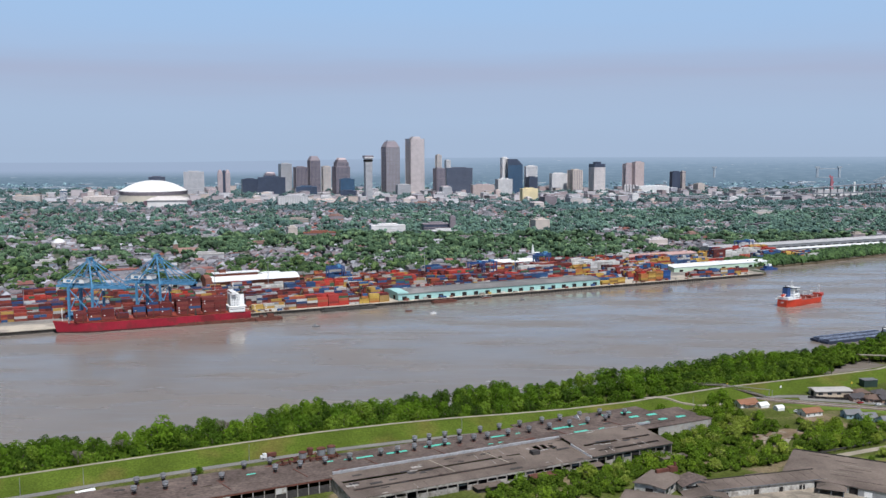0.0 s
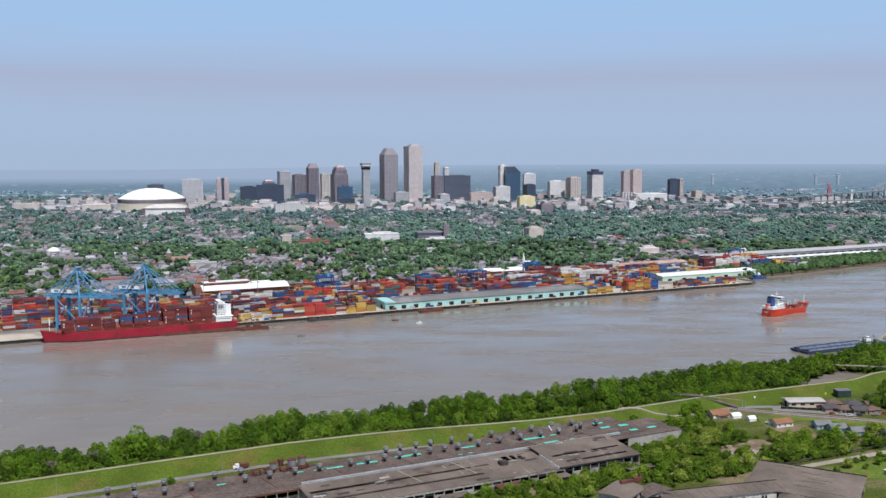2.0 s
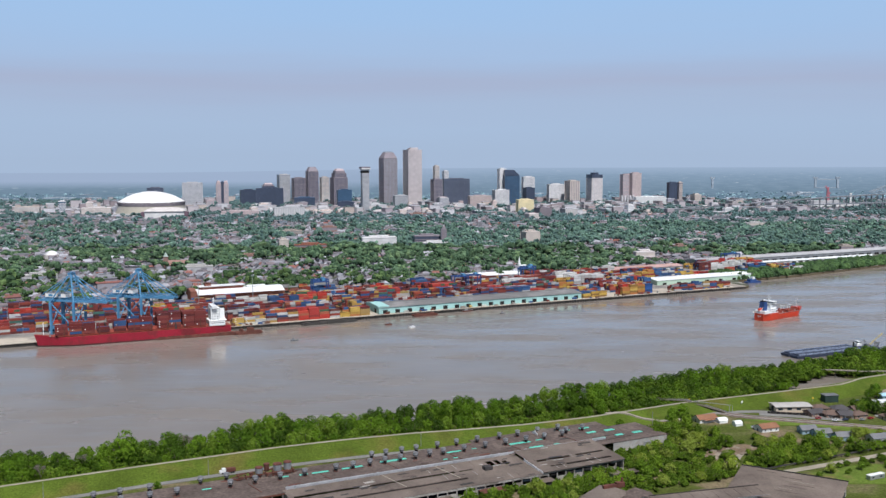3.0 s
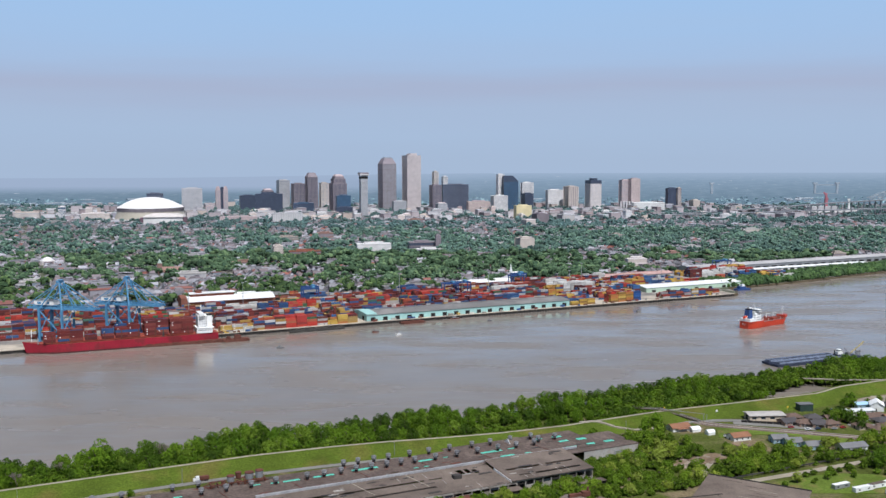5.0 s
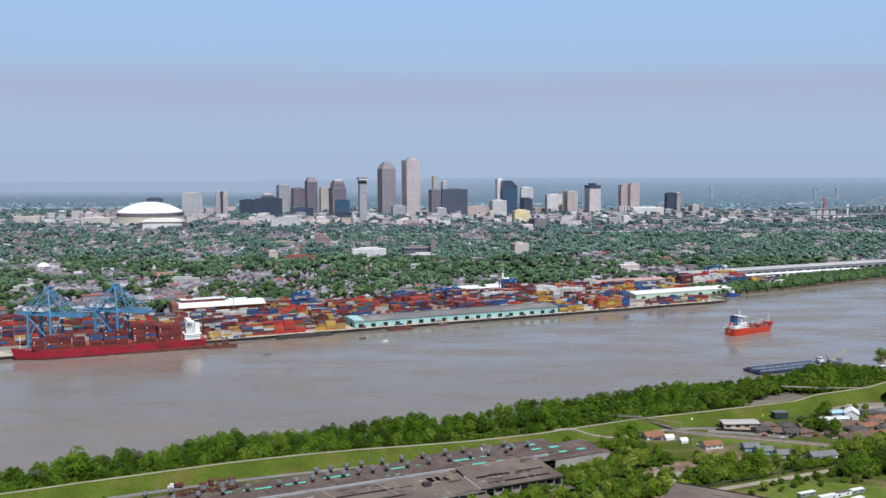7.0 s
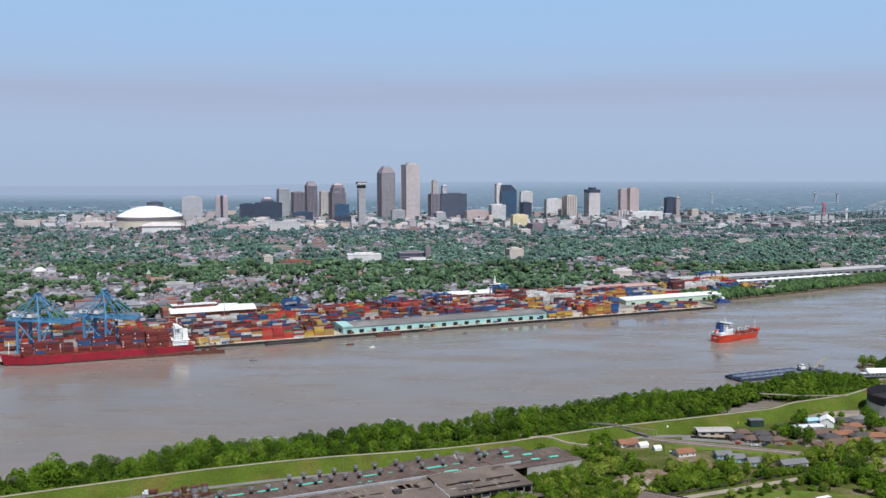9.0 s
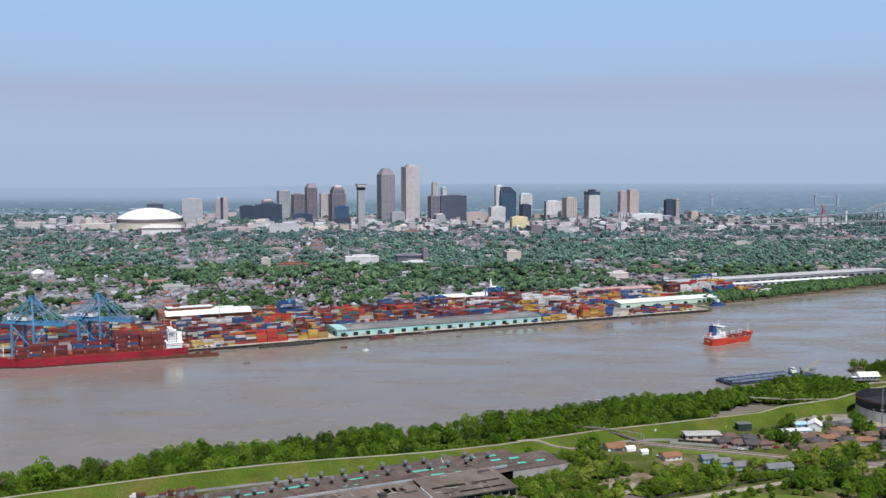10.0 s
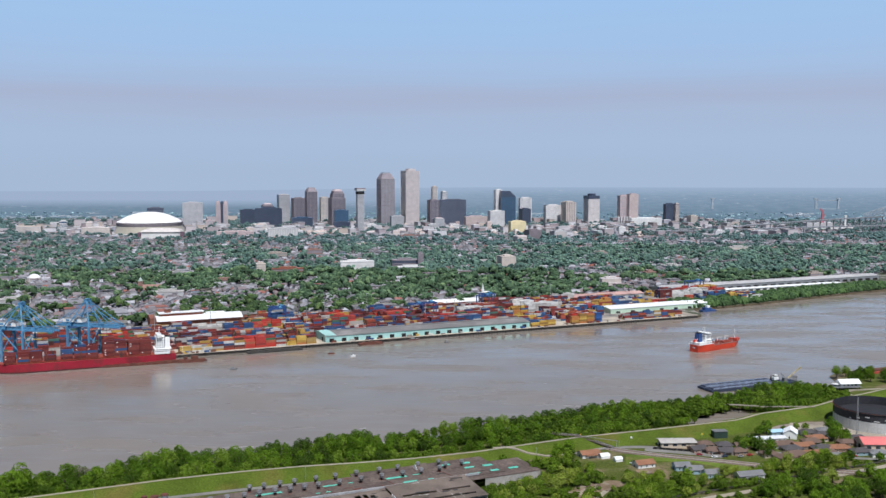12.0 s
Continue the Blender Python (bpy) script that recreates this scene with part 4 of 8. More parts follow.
for k in range(7):
    part("tank_dome", Mesh().cyl(31 + k * 6.6, 4 if k % 2 else -4, 6.2, 7.9, 1.2, 1.2, 10), DECK_RED, tk)
    part("catwalk_post", Mesh().box(31 + k * 6.6, 0, 6.2, 0.3, 0.8, 2.8), WHITE if k % 2 else DECK_RED, tk)
    part("vent_pipe", Mesh().beam((33 + k * 6.2, -6 if k % 2 else 6, 6.2), (33 + k * 6.2, -6 if k % 2 else 6, 9.4), 0.35), WHITE, tk)
part("manifold", Mesh().box(50, 0, 6.2, 4, 14, 3), DECK_RED, tk)
for k in (30, 46, 60):
    part("deck_crane", Mesh().beam((k, 2, 6.2), (k, 2, 13.5), 0.8).beam((k, 2, 13.5), (k + 8, 2, 12.6), 0.5), WHITE, tk)
part("foremast", Mesh().beam((76, 0, 9), (76, 0, 20), 0.7).box(76, 0, 15.5, 0.5, 4, 0.4).beam((74, -2, 9.4), (76, 0, 14), 0.3).beam((74, 2, 9.4), (76, 0, 14), 0.3), WHITE, tk)
part("forecastle", Mesh().prism([(73, -6), (84, -1.8), (84, 1.8), (73, 6)], 6.2, 9.6), ORANGE_RED, tk)
part("lifeboat", Mesh().box(2.5, 0, 12.4, 7, 2.6, 2.4, taper=0.7), ORANGE_RED, tk, "orange lifeboat")
for s in (-1.6, 1.6):
    part("lifeboat_davit", Mesh().beam((7, s, 16.5), (-0.5, s, 11.2), 0.4).beam((2, s, 8.5), (2, s, 13), 0.4), WHITE, tk)
part("stern_name", Mesh().box(-0.08, 0, 5.4, 0.1, 5, 0.5).box(-0.08, 0, 4.4, 0.1, 3.4, 0.4), WHITE, tk, "white lettering bars")
for s in (-1, 1):
    part("rail", Mesh().box(50, s * 8.2, 7.2, 46, 0.14, 0.14).box(50, s * 8.2, 6.7, 46, 0.1, 0.1), STEEL, tk)


# work boats
def boat(x, y, yaw, L, colour, label):
    L *= 0.72
    b = thing("work_boat", label, "boat", x, y, 0, yaw, "small boats on the river")
    part("hull", hull_mesh(L, L * 0.3, 1.4, -0.6, 0.2, 10, 0.8, 0.6), (colour, HULL_DARK, STEEL), b)
    part("cabin", Mesh().box(L * 0.38, 0, 1.2, L * 0.28, L * 0.2, 1.7), WHITE if colour is WHITE else STEEL, b)
    part("cabin_roof", Mesh().box(L * 0.38, 0, 2.9, L * 0.32, L * 0.23, 0.2), TANKISH, b)
    part("mast", Mesh().beam((L * 0.35, 0, 3.4), (L * 0.35, 0, 5.4), 0.15), STEEL, b)


boat(-137, 977, 10, 12, TANKISH, "small grey work boat on the river")
boat(-8, 1057, 200, 10, WHITE, "small white boat on the river")
boat(-43, 1071, 15, 12, RUSTY, "small rusty work boat near the wharf")
boat(294, 1224, 25, 10, TANKISH, "small grey boat on the open river")
boat(94, 1148, 20, 9, TANKISH, "small grey boat near the shed wharf")
boat(47, 1165, 26, 22, RUSTY, "rusty tug with lifted boom at the wharf")

# light masts over the yard
for mu, mv in ((30, 1120), (95, 1180), (560, 1230), (500, 1245), (250, 1180), (330, 1225), (610, 1125), (680, 1180), (800, 1150), (870, 1225), (1000, 1190), (170, 1240), (445, 1150), (-60, 1160)):
    p = thing("light_mast", "tall slender grey light mast over the container yard", "lamp", *xy(mu, mv), QUAY, 0, "yard light masts")
    part("pole", Mesh().cyl(0, 0, 0, 32, 0.45, 0.25, 6), STEEL, p)
    part("lamp_ring", Mesh().box(0, 0, 31.5, 3, 3, 0.8), STEEL, p)
# ---- city across the river ----
def tone(name, c, rough=0.7, spec=0.4):
    return mat(name, c, rough, (0.01, 0.08), (0.07, 0.08), spec=spec)


STONE_PALE = tone("pale_stone", (0.66, 0.60, 0.58))
STONE_GREY = tone("grey_stone", (0.48, 0.47, 0.48))
STONE_TAN = tone("tan_stone", (0.55, 0.48, 0.43))
STONE_PINK = tone("pink_granite", (0.50, 0.40, 0.40))
STONE_BROWN = tone("brown_granite", (0.25, 0.215, 0.235))
CONCRETE = tone("white_concrete", (0.68, 0.66, 0.65))
CREAM = tone("cream_panels", (0.74, 0.64, 0.40))
GLASS_DARK = tone("dark_curtain_glass", (0.060, 0.075, 0.115), 0.35, 0.5)
GLASS_BLUE = tone("blue_curtain_glass", (0.055, 0.105, 0.175), 0.3, 0.5)
# glass and steel below are lightened, with far haze put into their colour
GLASS_GREY = tone("hazed_grey_glass", (0.31, 0.325, 0.355), 0.35, 0.5)
HAZE_GREY = tone("hazed_grey_steel", (0.34, 0.38, 0.42))
DOME_WHITE = tone("dome_membrane", (0.82, 0.80, 0.77), 0.5)
DOME_SOFT = tone("arena_roof", (0.60, 0.55, 0.52), 0.6)
DOME_TAN = tone("dome_cladding", (0.42, 0.38, 0.31), 0.45)
BASE = 3.8


def tower(label, x, y, width, top, wall, glass, style="piers", yaw=25.0, depth=None, crown="flat", name="office_tower", bay=5.5):
    """An office block: glass core, piers or floor bands, parapet, roof plant. width is what shows across the view."""
    h = top - BASE
    c, s = abs(math.cos(radians(yaw))), abs(math.sin(radians(yaw)))
    if depth is None:
        w = d = width / (c + s)
    else:
        d = depth
        w = max((width - d * s) / c, 6)
    t = thing(name, label, "building", x, y, BASE, yaw)
    main = h if crown not in ("chamfer", "step", "slope") else h * 0.88
    core = part("wall", Mesh().box(0, 0, 0, w - 0.8, d - 0.8, main), glass, t)
    nx, ny = max(3, round(w / bay)), max(3, round(d / bay))
    if style == "piers":
        for sgn in (-1, 1):
            for i in range(nx + 1):
                part("pier", Mesh().box(-w / 2 + 0.6 + i * (w - 1.2) / nx, sgn * (d / 2 - 0.35), 0, bay * 0.55, 0.55, main), wall, core)
            for i in range(1, ny):
                part("pier", Mesh().box(sgn * (w / 2 - 0.35), -d / 2 + 0.6 + i * (d - 1.2) / ny, 0, 0.55, bay * 0.55, main), wall, core)
        for k in range(1, int(main / 16)):
            part("spandrel", Mesh().box(0, 0, k * 16, w - 0.4, d - 0.4, 1.6), wall, core)
    elif style == "bands":
        gap = 4.2 if name != "city_block" else 6.0
        for k in range(int(main / gap)):
            part("spandrel", Mesh().box(0, 0, k * gap, w, d, gap * 0.52), wall, core)
    else:
        for k in range(1, int(main / 9)):
            part("mullion", Mesh().box(0, 0, k * 9, w - 0.5, d - 0.5, 0.7), wall, core)
        for i in range(nx + 1):
            part("mullion", Mesh().box(-w / 2 + 0.5 + i * (w - 1) / nx, 0, 0, 0.5, d - 0.5, main), wall, core)
    part("parapet", Mesh().box(0, 0, main, w, d, 2.0), wall, t)
    if crown == "flat":
        part("roof_plant", Mesh().box(0, 0, main + 2, w * 0.55, d * 0.55, max(3, h * 0.025)), wall, t)
    elif crown == "chamfer":
        part("crown", Mesh().box(0, 0, main + 2, w, d, h * 0.10, taper=0.62), wall, t, "chamfered crown")
        part("roof_plant", Mesh().box(0, 0, main + 2 + h * 0.10, w * 0.5, d * 0.5, 4), glass, t)
    elif crown == "step":
        part("crown", Mesh().box(0, 0, main + 2, w * 0.82, d * 0.82, h * 0.06), wall, t)
        part("upper_crown", Mesh().box(0, 0, main + 2 + h * 0.06, w * 0.7, d * 0.7, h * 0.05, taper=0.8), STONE_PINK, t)
    elif crown == "slope":
        part("crown", Mesh().box(0, 0, main + 2, w, d, h * 0.11, taper=0.6), wall, t, "sloping crown")
    return t, w, d, h


tower("grey hotel slab with fine grid of windows", -915, 3500, 75, 96, STONE_GREY, GLASS_GREY, "piers", 12, 26, name="hotel_tower", bay=4.5)
tower("small pink apartment block beside the hotel", -839, 3450, 31, 33, STONE_PINK, GLASS_GREY, "piers", 20)
for k in (-1, 1):
    tower("pink stone tower half with rounded top", -805 + k * 14, 3500, 20, 104, STONE_PINK, GLASS_GREY, "piers", 20, crown="step", bay=4)
tower("dark glass recess between two pink tower halves", -805, 3505, 16, 98, GLASS_DARK, GLASS_DARK, "grid", 20)
tower("dark glass office block", -735, 3620, 67, 65, GLASS_DARK, GLASS_DARK, "grid", 20, 34)
tower("broad dark navy glass office block", -639, 3550, 107, 74, GLASS_DARK, GLASS_DARK, "grid", 12, 40)
tower("stepped brown roof block behind dark glass offices", -654, 3600, 55, 92, STONE_BROWN, GLASS_DARK, "bands", 20, crown="step")
tower("grey beige concrete tower", -621, 3750, 58, 120, STONE_GREY, GLASS_GREY, "bands", 25)
tower("dark brown office tower", -553, 3700, 59, 108, STONE_BROWN, GLASS_DARK, "piers", 25)
tower("brown tower with sloping shoulders", -498, 3680, 52, 152, STONE_BROWN, GLASS_DARK, "piers", 25, crown="slope")
tower("slender tan stone office tower", -466, 3800, 40, 108, STONE_TAN, GLASS_GREY, "piers", 25)
tower("dark stepped tower with pink crown", -384, 3600, 58, 146, STONE_BROWN, GLASS_DARK, "piers", 25, crown="step")
tower("dark shoulder block of the stepped tower", -384, 3590, 70, 112, STONE_BROWN, GLASS_DARK, "piers", 25)
tower("low navy glass office block", -499, 3480, 81, 42, GLASS_BLUE, GLASS_DARK, "grid", 12, 30)
tower("blue glass low office block", -346, 3430, 57, 71, GLASS_BLUE, GLASS_BLUE, "grid", 15, 30)
tower("low dark podium below blue glass block", -340, 3400, 66, 30, GLASS_DARK, GLASS_DARK, "bands", 15, 30)
t, w, d, h = tower("slim grey tower with overhanging dark cap", -255, 3250, 31, 146, STONE_GREY, GLASS_GREY, "bands", 20)
part("cap", Mesh().box(0, 0, h - 9, w * 1.06, d * 1.06, 7), DARK, t)
part("upper_cap", Mesh().box(0, 0, h + 2, w * 1.3, d * 1.3, 10), STONE_BROWN, t, "flared dark cap")
part("cap_band", Mesh().box(0, 0, h + 3, w * 1.33, d * 1.33, 4), CONCRETE, t)
tower("tall brown-grey tower with chamfered crown", -199, 3620, 71, 209, STONE_BROWN, GLASS_GREY, "piers", 25, crown="chamfer", bay=6)
STONE_SOFT = tone("soft_pink_stone", (0.54, 0.485, 0.48))
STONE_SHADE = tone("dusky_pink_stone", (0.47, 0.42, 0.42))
t, w, d, h = tower("tallest pale stone tower with fine vertical piers", -108, 3670, 74, 216, STONE_SOFT, STONE_SHADE, "piers", 25, bay=5)
part("roof_box", Mesh().box(4, 0, h + 2, w * 0.5, d * 0.5, 8), STONE_SOFT, t)
tower("low grey banded office block", -146, 3500, 56, 47, STONE_GREY, GLASS_GREY, "bands", 20, 26)
tower("slim tan tower with dark top", -18, 3800, 25, 152, STONE_TAN, GLASS_GREY, "piers", 25)
tower("slim white concrete hotel tower", 19, 3850, 27, 131, CONCRETE, GLASS_GREY, "bands", 25)
SLAB_DARK = tone("slate_blue_cladding", (0.13, 0.145, 0.19), 0.5)
tower("broad dark slate and glass slab", 60, 3600, 104, 106, SLAB_DARK, GLASS_DARK, "bands", 10, 34)
tower("dark office block beside the broad slab", -14, 3580, 46, 105, STONE_BROWN, GLASS_DARK, "piers", 25)
tower("grey domed hall below the dark slab", 10, 3470, 46, 44, STONE_GREY, GLASS_GREY, "bands", 20, crown="step")
tower("low pinkish masonry block", 148, 3550, 89, 44, STONE_PINK, STONE_TAN, "bands", 15, 30)
tower("white windowless stair slab of glass tower", 234, 3620, 34, 143, CONCRETE, CONCRETE, "bands", 25, 20)
t, w, d, h = tower("dark blue glass tower with cut corner", 271, 3600, 60, 118, GLASS_DARK, GLASS_BLUE, "grid", 8, 24)
part("cut_top", Mesh().profile([(-12, 0), (12, 0), (12, 22), (-12, 22)], -w / 2, w * 0.12), GLASS_DARK, t).location = (0, 0, h + 1)
wedge = Mesh().add([(w * 0.12, -12, 0), (w / 2, -12, 0), (w * 0.12, -12, 22), (w * 0.12, 12, 0), (w / 2, 12, 0), (w * 0.12, 12, 22)], [(0, 1, 2), (5, 4, 3), (1, 4, 5, 2), (0, 3, 4, 1), (0, 2, 5, 3)])
part("cut_corner", wedge, GLASS_DARK, t, "sloping cut corner").location = (0, 0, h + 1)
tower("plain white masonry office block", 224, 3500, 64, 67, CONCRETE, STONE_GREY, "bands", 20, 30)
tower("plain white concrete slab tower", 346, 3750, 51, 109, CONCRETE, GLASS_GREY, "piers", 20, 20)
tower("dark glass block before the white slab", 340, 3650, 46, 70, GLASS_DARK, GLASS_DARK, "grid", 20)
tower("pale yellow panelled building", 285, 3150, 60, 47, CREAM, CREAM, "bands", 15, 30)
tower("pale grey block with dark top band", 454, 3750, 67, 80, CONCRETE, STONE_GREY, "piers", 15, 30)
tower("brown and tan striped tower", 513, 3700, 55, 95, STONE_TAN, STONE_BROWN, "piers", 25, bay=9)
t, w, d, h = tower("pale tower with dark cap and round top", 619, 3828, 61, 104, STONE_PALE, STONE_GREY, "piers", 20)
part("cap", Mesh().box(0, 0, h + 1, w * 1.02, d * 1.02, 13), GLASS_DARK, t, "dark cap storeys")
part("lounge", Mesh().cyl(0, 0, h + 14, h + 22, 16, 17, 20), GLASS_DARK, t, "round roof lounge")
part("antenna", Mesh().beam((0, 0, h + 22), (0, 0, h + 34), 0.8), STEEL, t)
tower("pinkish brown hotel slab", 752, 3850, 52, 116, STONE_PINK, GLASS_GREY, "piers", 25, 24)
tower("taller pink hotel wing", 786, 3840, 48, 122, STONE_PINK, STONE_TAN, "piers", 25, 24)
tower("dark glass hotel tower with tan flank", 916, 3750, 44, 86, GLASS_DARK, GLASS_DARK, "piers", 20, 20)
tower("tan stair flank of dark hotel tower", 944, 3745, 20, 87, STONE_TAN, STONE_BROWN, "bands", 20, 14)
tower("low tan masonry office block", 996, 3700, 40, 41, STONE_TAN, STONE_TAN, "bands", 20)
tower("long low pale exhibition hall with glass roof", 806, 3650, 122, 34, WHITE, CONCRETE, "bands", 5, 30, name="hall")
for k in range(5):
    tower("white finned low block", 712 + k * 11, 3720, 9, 34, CONCRETE, STONE_GREY, "bands", 20, name="hall")
tower("low beige apartment row", -1374, 3150, 82, 26, STONE_TAN, STONE_GREY, "bands", 10, 20, name="apartment_building")
tower("white and blue glass tower", -1257, 3150, 30, 45, CONCRETE, GLASS_BLUE, "bands", 20)
tower("long beige stone hospital block", -1124, 3100, 96, 26, STONE_PALE, STONE_TAN, "bands", 12, 30, name="hospital_building")
tower("beige stepped hospital tower", -1147, 3100, 26, 48, STONE_PALE, STONE_TAN, "bands", 15, crown="step", name="hospital_building")
tower("long white low-rise block with flat roof", -116, 1980, 76, 23, CONCRETE, CONCRETE, "bands", 12, 26, name="apartment_building")
tower("dark brown flat-roofed block", -16, 2010, 60, 24, STONE_BROWN, GLASS_DARK, "bands", 12, 26, name="apartment_building")
tower("brown tower of flat-roofed block", 20, 1990, 14, 39, STONE_BROWN, STONE_BROWN, "bands", 12, 12, name="apartment_building")
tower("long white low wing", 0, 1960, 60, 14, CONCRETE, GLASS_DARK, "bands", 12, 16, name="apartment_building")
tower("beige masonry apartment block", 205, 2010, 40, 32, STONE_TAN, STONE_TAN, "piers", 20, name="apartment_building")
tower("tan residential block among trees", -295, 1850, 24, 30, STONE_TAN, STONE_TAN, "bands", 20, name="apartment_building")
tower("pale two-storey school block", 384, 1700, 40, 20, STONE_PALE, STONE_TAN, "bands", 15, 14, name="school_building")
tower("long brick school block", -245, 1875, 66, 18, BRICK, STONE_BROWN, "bands", 10, 16, name="school_building")
tower("plain brown brick apartment block", 321, 2900, 52, 34, STONE_BROWN, STONE_BROWN, "bands", 20, name="apartment_building")
tower("grey long hospital block", -467, 2950, 96, 34, STONE_GREY, CONCRETE, "piers", 15, 30, name="hospital_building")
tower("long red brick warehouse row", -631, 3000, 120, 20, STONE_PINK, STONE_PINK, "bands", 10, 30, name="warehouse")
tower("tall tan loft block", 399, 2900, 52, 31, STONE_GREY, STONE_TAN, "piers", 20, name="apartment_building")
tower("cream stepped apartment block", 279, 2800, 47, 24, STONE_PALE, STONE_TAN, "bands", 20, crown="step", name="apartment_building")

# mid-rise blocks that fill the centre
mid_rng = random.Random(17)
MID_PALE = tone("warm_white_render", (0.70, 0.63, 0.61))
MID_ROSE = tone("rose_brick", (0.58, 0.47, 0.45))
MID_GREY = tone("pale_grey_render", (0.60, 0.59, 0.60))
MID_SAND = tone("sand_render", (0.66, 0.56, 0.50))
mid_looks = [(MID_PALE, MID_SAND), (MID_SAND, MID_GREY), (CONCRETE, MID_GREY), (MID_ROSE, MID_SAND), (MID_GREY, STONE_GREY), (CONCRETE, STONE_GREY), (MID_SAND, MID_ROSE)]
mid_words = ["pale stone", "tan", "white concrete", "pinkish brick", "grey", "white banded", "tan and pink"]
for k in range(96):
    mx, my = mid_rng.uniform(-1100, 1150), mid_rng.uniform(3060, 3560)
    if abs(mx + 900) < 180 or mx > 700 and mid_rng.random() < 0.9:
        continue
    pick = mid_rng.randrange(7)
    wide = mid_rng.uniform(18, 46)
    tower(mid_words[pick] + " mid-rise block among the downtown towers", mx, my, wide, BASE + mid_rng.choice([9, 10, 12, 12, 14, 17, 20, 27]), *mid_looks[pick], "bands", mid_rng.uniform(8, 28), mid_rng.uniform(14, 26), name="city_block")

# larger low buildings among the houses
LOW_PALE = tone("dusty_flat_roof", (0.42, 0.40, 0.385), 0.85)
LOW_GREY = tone("grey_flat_roof", (0.30, 0.295, 0.29), 0.85)
LOW_TAN = tone("tan_flat_roof", (0.34, 0.29, 0.255), 0.85)
LOW_RED = tone("rusty_red_roof", (0.28, 0.17, 0.14), 0.85)
low_looks = [(LOW_PALE, STONE_GREY), (LOW_TAN, LOW_GREY), (LOW_RED, STONE_BROWN), (LOW_TAN, STONE_BROWN), (LOW_PALE, STONE_TAN), (LOW_GREY, LOW_GREY)]
low_words = ["pale flat-roofed", "tan masonry", "red brick", "pinkish brick", "pale stone", "grey flat-roofed"]
for k in range(17):
    my = 1420 + 1550 * mid_rng.random() ** 1.2
    mx = mid_rng.uniform(-0.44, 0.46) * my
    if uv(mx, my)[1] < 1300:
        continue
    pick = mid_rng.randrange(6)
    tower(low_words[pick] + " low building among the trees", mx, my, mid_rng.uniform(26, 64), BASE + mid_rng.choice([8, 9, 10, 12, 13, 16]), *low_looks[pick], "bands", mid_rng.choice([8, 14, 20, 26]), mid_rng.uniform(12, 22), name="city_block")

# cruise ship and far bridge towers beyond the viaduct
cs = thing("cruise_ship", "white cruise ship with winged red funnel behind the viaduct", "ship", 1390, 3420, BASE, 10)
part("hull", Mesh().box(30, 0, -2, 190, 24, 16), CONCRETE, cs)
part("superstructure", Mesh().box(-6, 0, 14, 110, 22, 14), STONE_GREY, cs)
part("radar_mast", Mesh().box(98, 0, 14, 5, 5, 40).box(98, 0, 48, 8, 6, 5), WHITE, cs)
part("funnel", Mesh().box(8, 0, 28, 12, 8, 47, taper=0.5).beam((8, 0, 66), (-1, 0, 78), 4, 5).beam((8, 0, 62), (17, 0, 52), 3, 4), mat("red_funnel_paint", (0.42, 0.16, 0.19), 0.5), cs, "winged red funnel")
for px_ in (1690, 1790, 1225):
    py = thing("bridge_tower", "grey portal tower on the far horizon, haze in its colour", "tower", px_, 4300, far_rise(0, 4300), 0, "far towers")
    part("leg", Mesh().box(0, 0, 0, 9, 8, 48), HAZE_GREY, py)
    part("head", Mesh().box(0, 0, 48, 20, 9, 7), HAZE_GREY, py)
    if px_ == 1690:
        part("crossbeam", Mesh().beam((0, 0, 44), (100, 0, 44), 3, 4).beam((6, 0, 2), (94, 0, 2), 5, 10), HAZE_GREY, py)

# stadium dome
t = thing("stadium", "huge round stadium with a shallow white dome roof", "stadium", -943, 3100, BASE)
dome = Mesh()
R, seg = 108, 48
for k in range(9):
    r = R * max(math.cos(k / 8 * math.pi / 2), 0.002)
    z = 42 + 35 * (1 - (r / R) ** 2.2)
    dome.v.extend([(r * math.cos(6.2832 * i / seg), r * math.sin(6.2832 * i / seg), z) for i in range(seg)])
for k in range(8):
    for i in range(seg):
        dome.f.append((k * seg + i, k * seg + (i + 1) % seg, (k + 1) * seg + (i + 1) % seg, (k + 1) * seg + i))
        dome.m.append(0)
part("dome_roof", dome, DOME_WHITE, t, "bright white dome")
# dark stone on this ring paints the shadow under the dome's lip
part("rim", Mesh().cyl(0, 0, 32, 44, R - 2, R, 48), STONE_BROWN, t, "rim with the dome lip's shadow painted dark")
part("drum", Mesh().cyl(0, 0, 8, 32, R + 6, R - 3, 48), DOME_TAN, t, "tan metal drum")
part("plinth", Mesh().cyl(0, 0, 0, 8, R + 14, R + 12, 48), STONE_GREY, t)
tower("dark low plant block behind the stadium", -1000, 3330, 58, 83, SLAB_DARK, GLASS_DARK, "bands", 10, 20)
a = thing("arena", "low white arena with pale roof and dull purple corner panels", "arena", -846, 2930, BASE, 8)
part("wall", Mesh().box(0, 0, 0, 118, 64, 22.5), CONCRETE, a)
part("roof", Mesh().box(0, 0, 22.5, 122, 70, 5, taper=0.92).box(0, 0, 27.5, 112, 64, 5, taper=0.62), DOME_SOFT, a, "pale hipped roof")
for k in (-1, 1):
    part("panel", Mesh().box(k * 62, -18, 6, 18, 18, 15), mat("purple_panel", (0.19, 0.12, 0.15), 0.6), a, "dark purple panel")

# church with spire
STONE_RUST = tone("weathered_brick", (0.27, 0.165, 0.135), 0.9)
ch = thing("church", "brown brick church with short pointed tower among trees", "church", -452, 1612, BASE, 12)
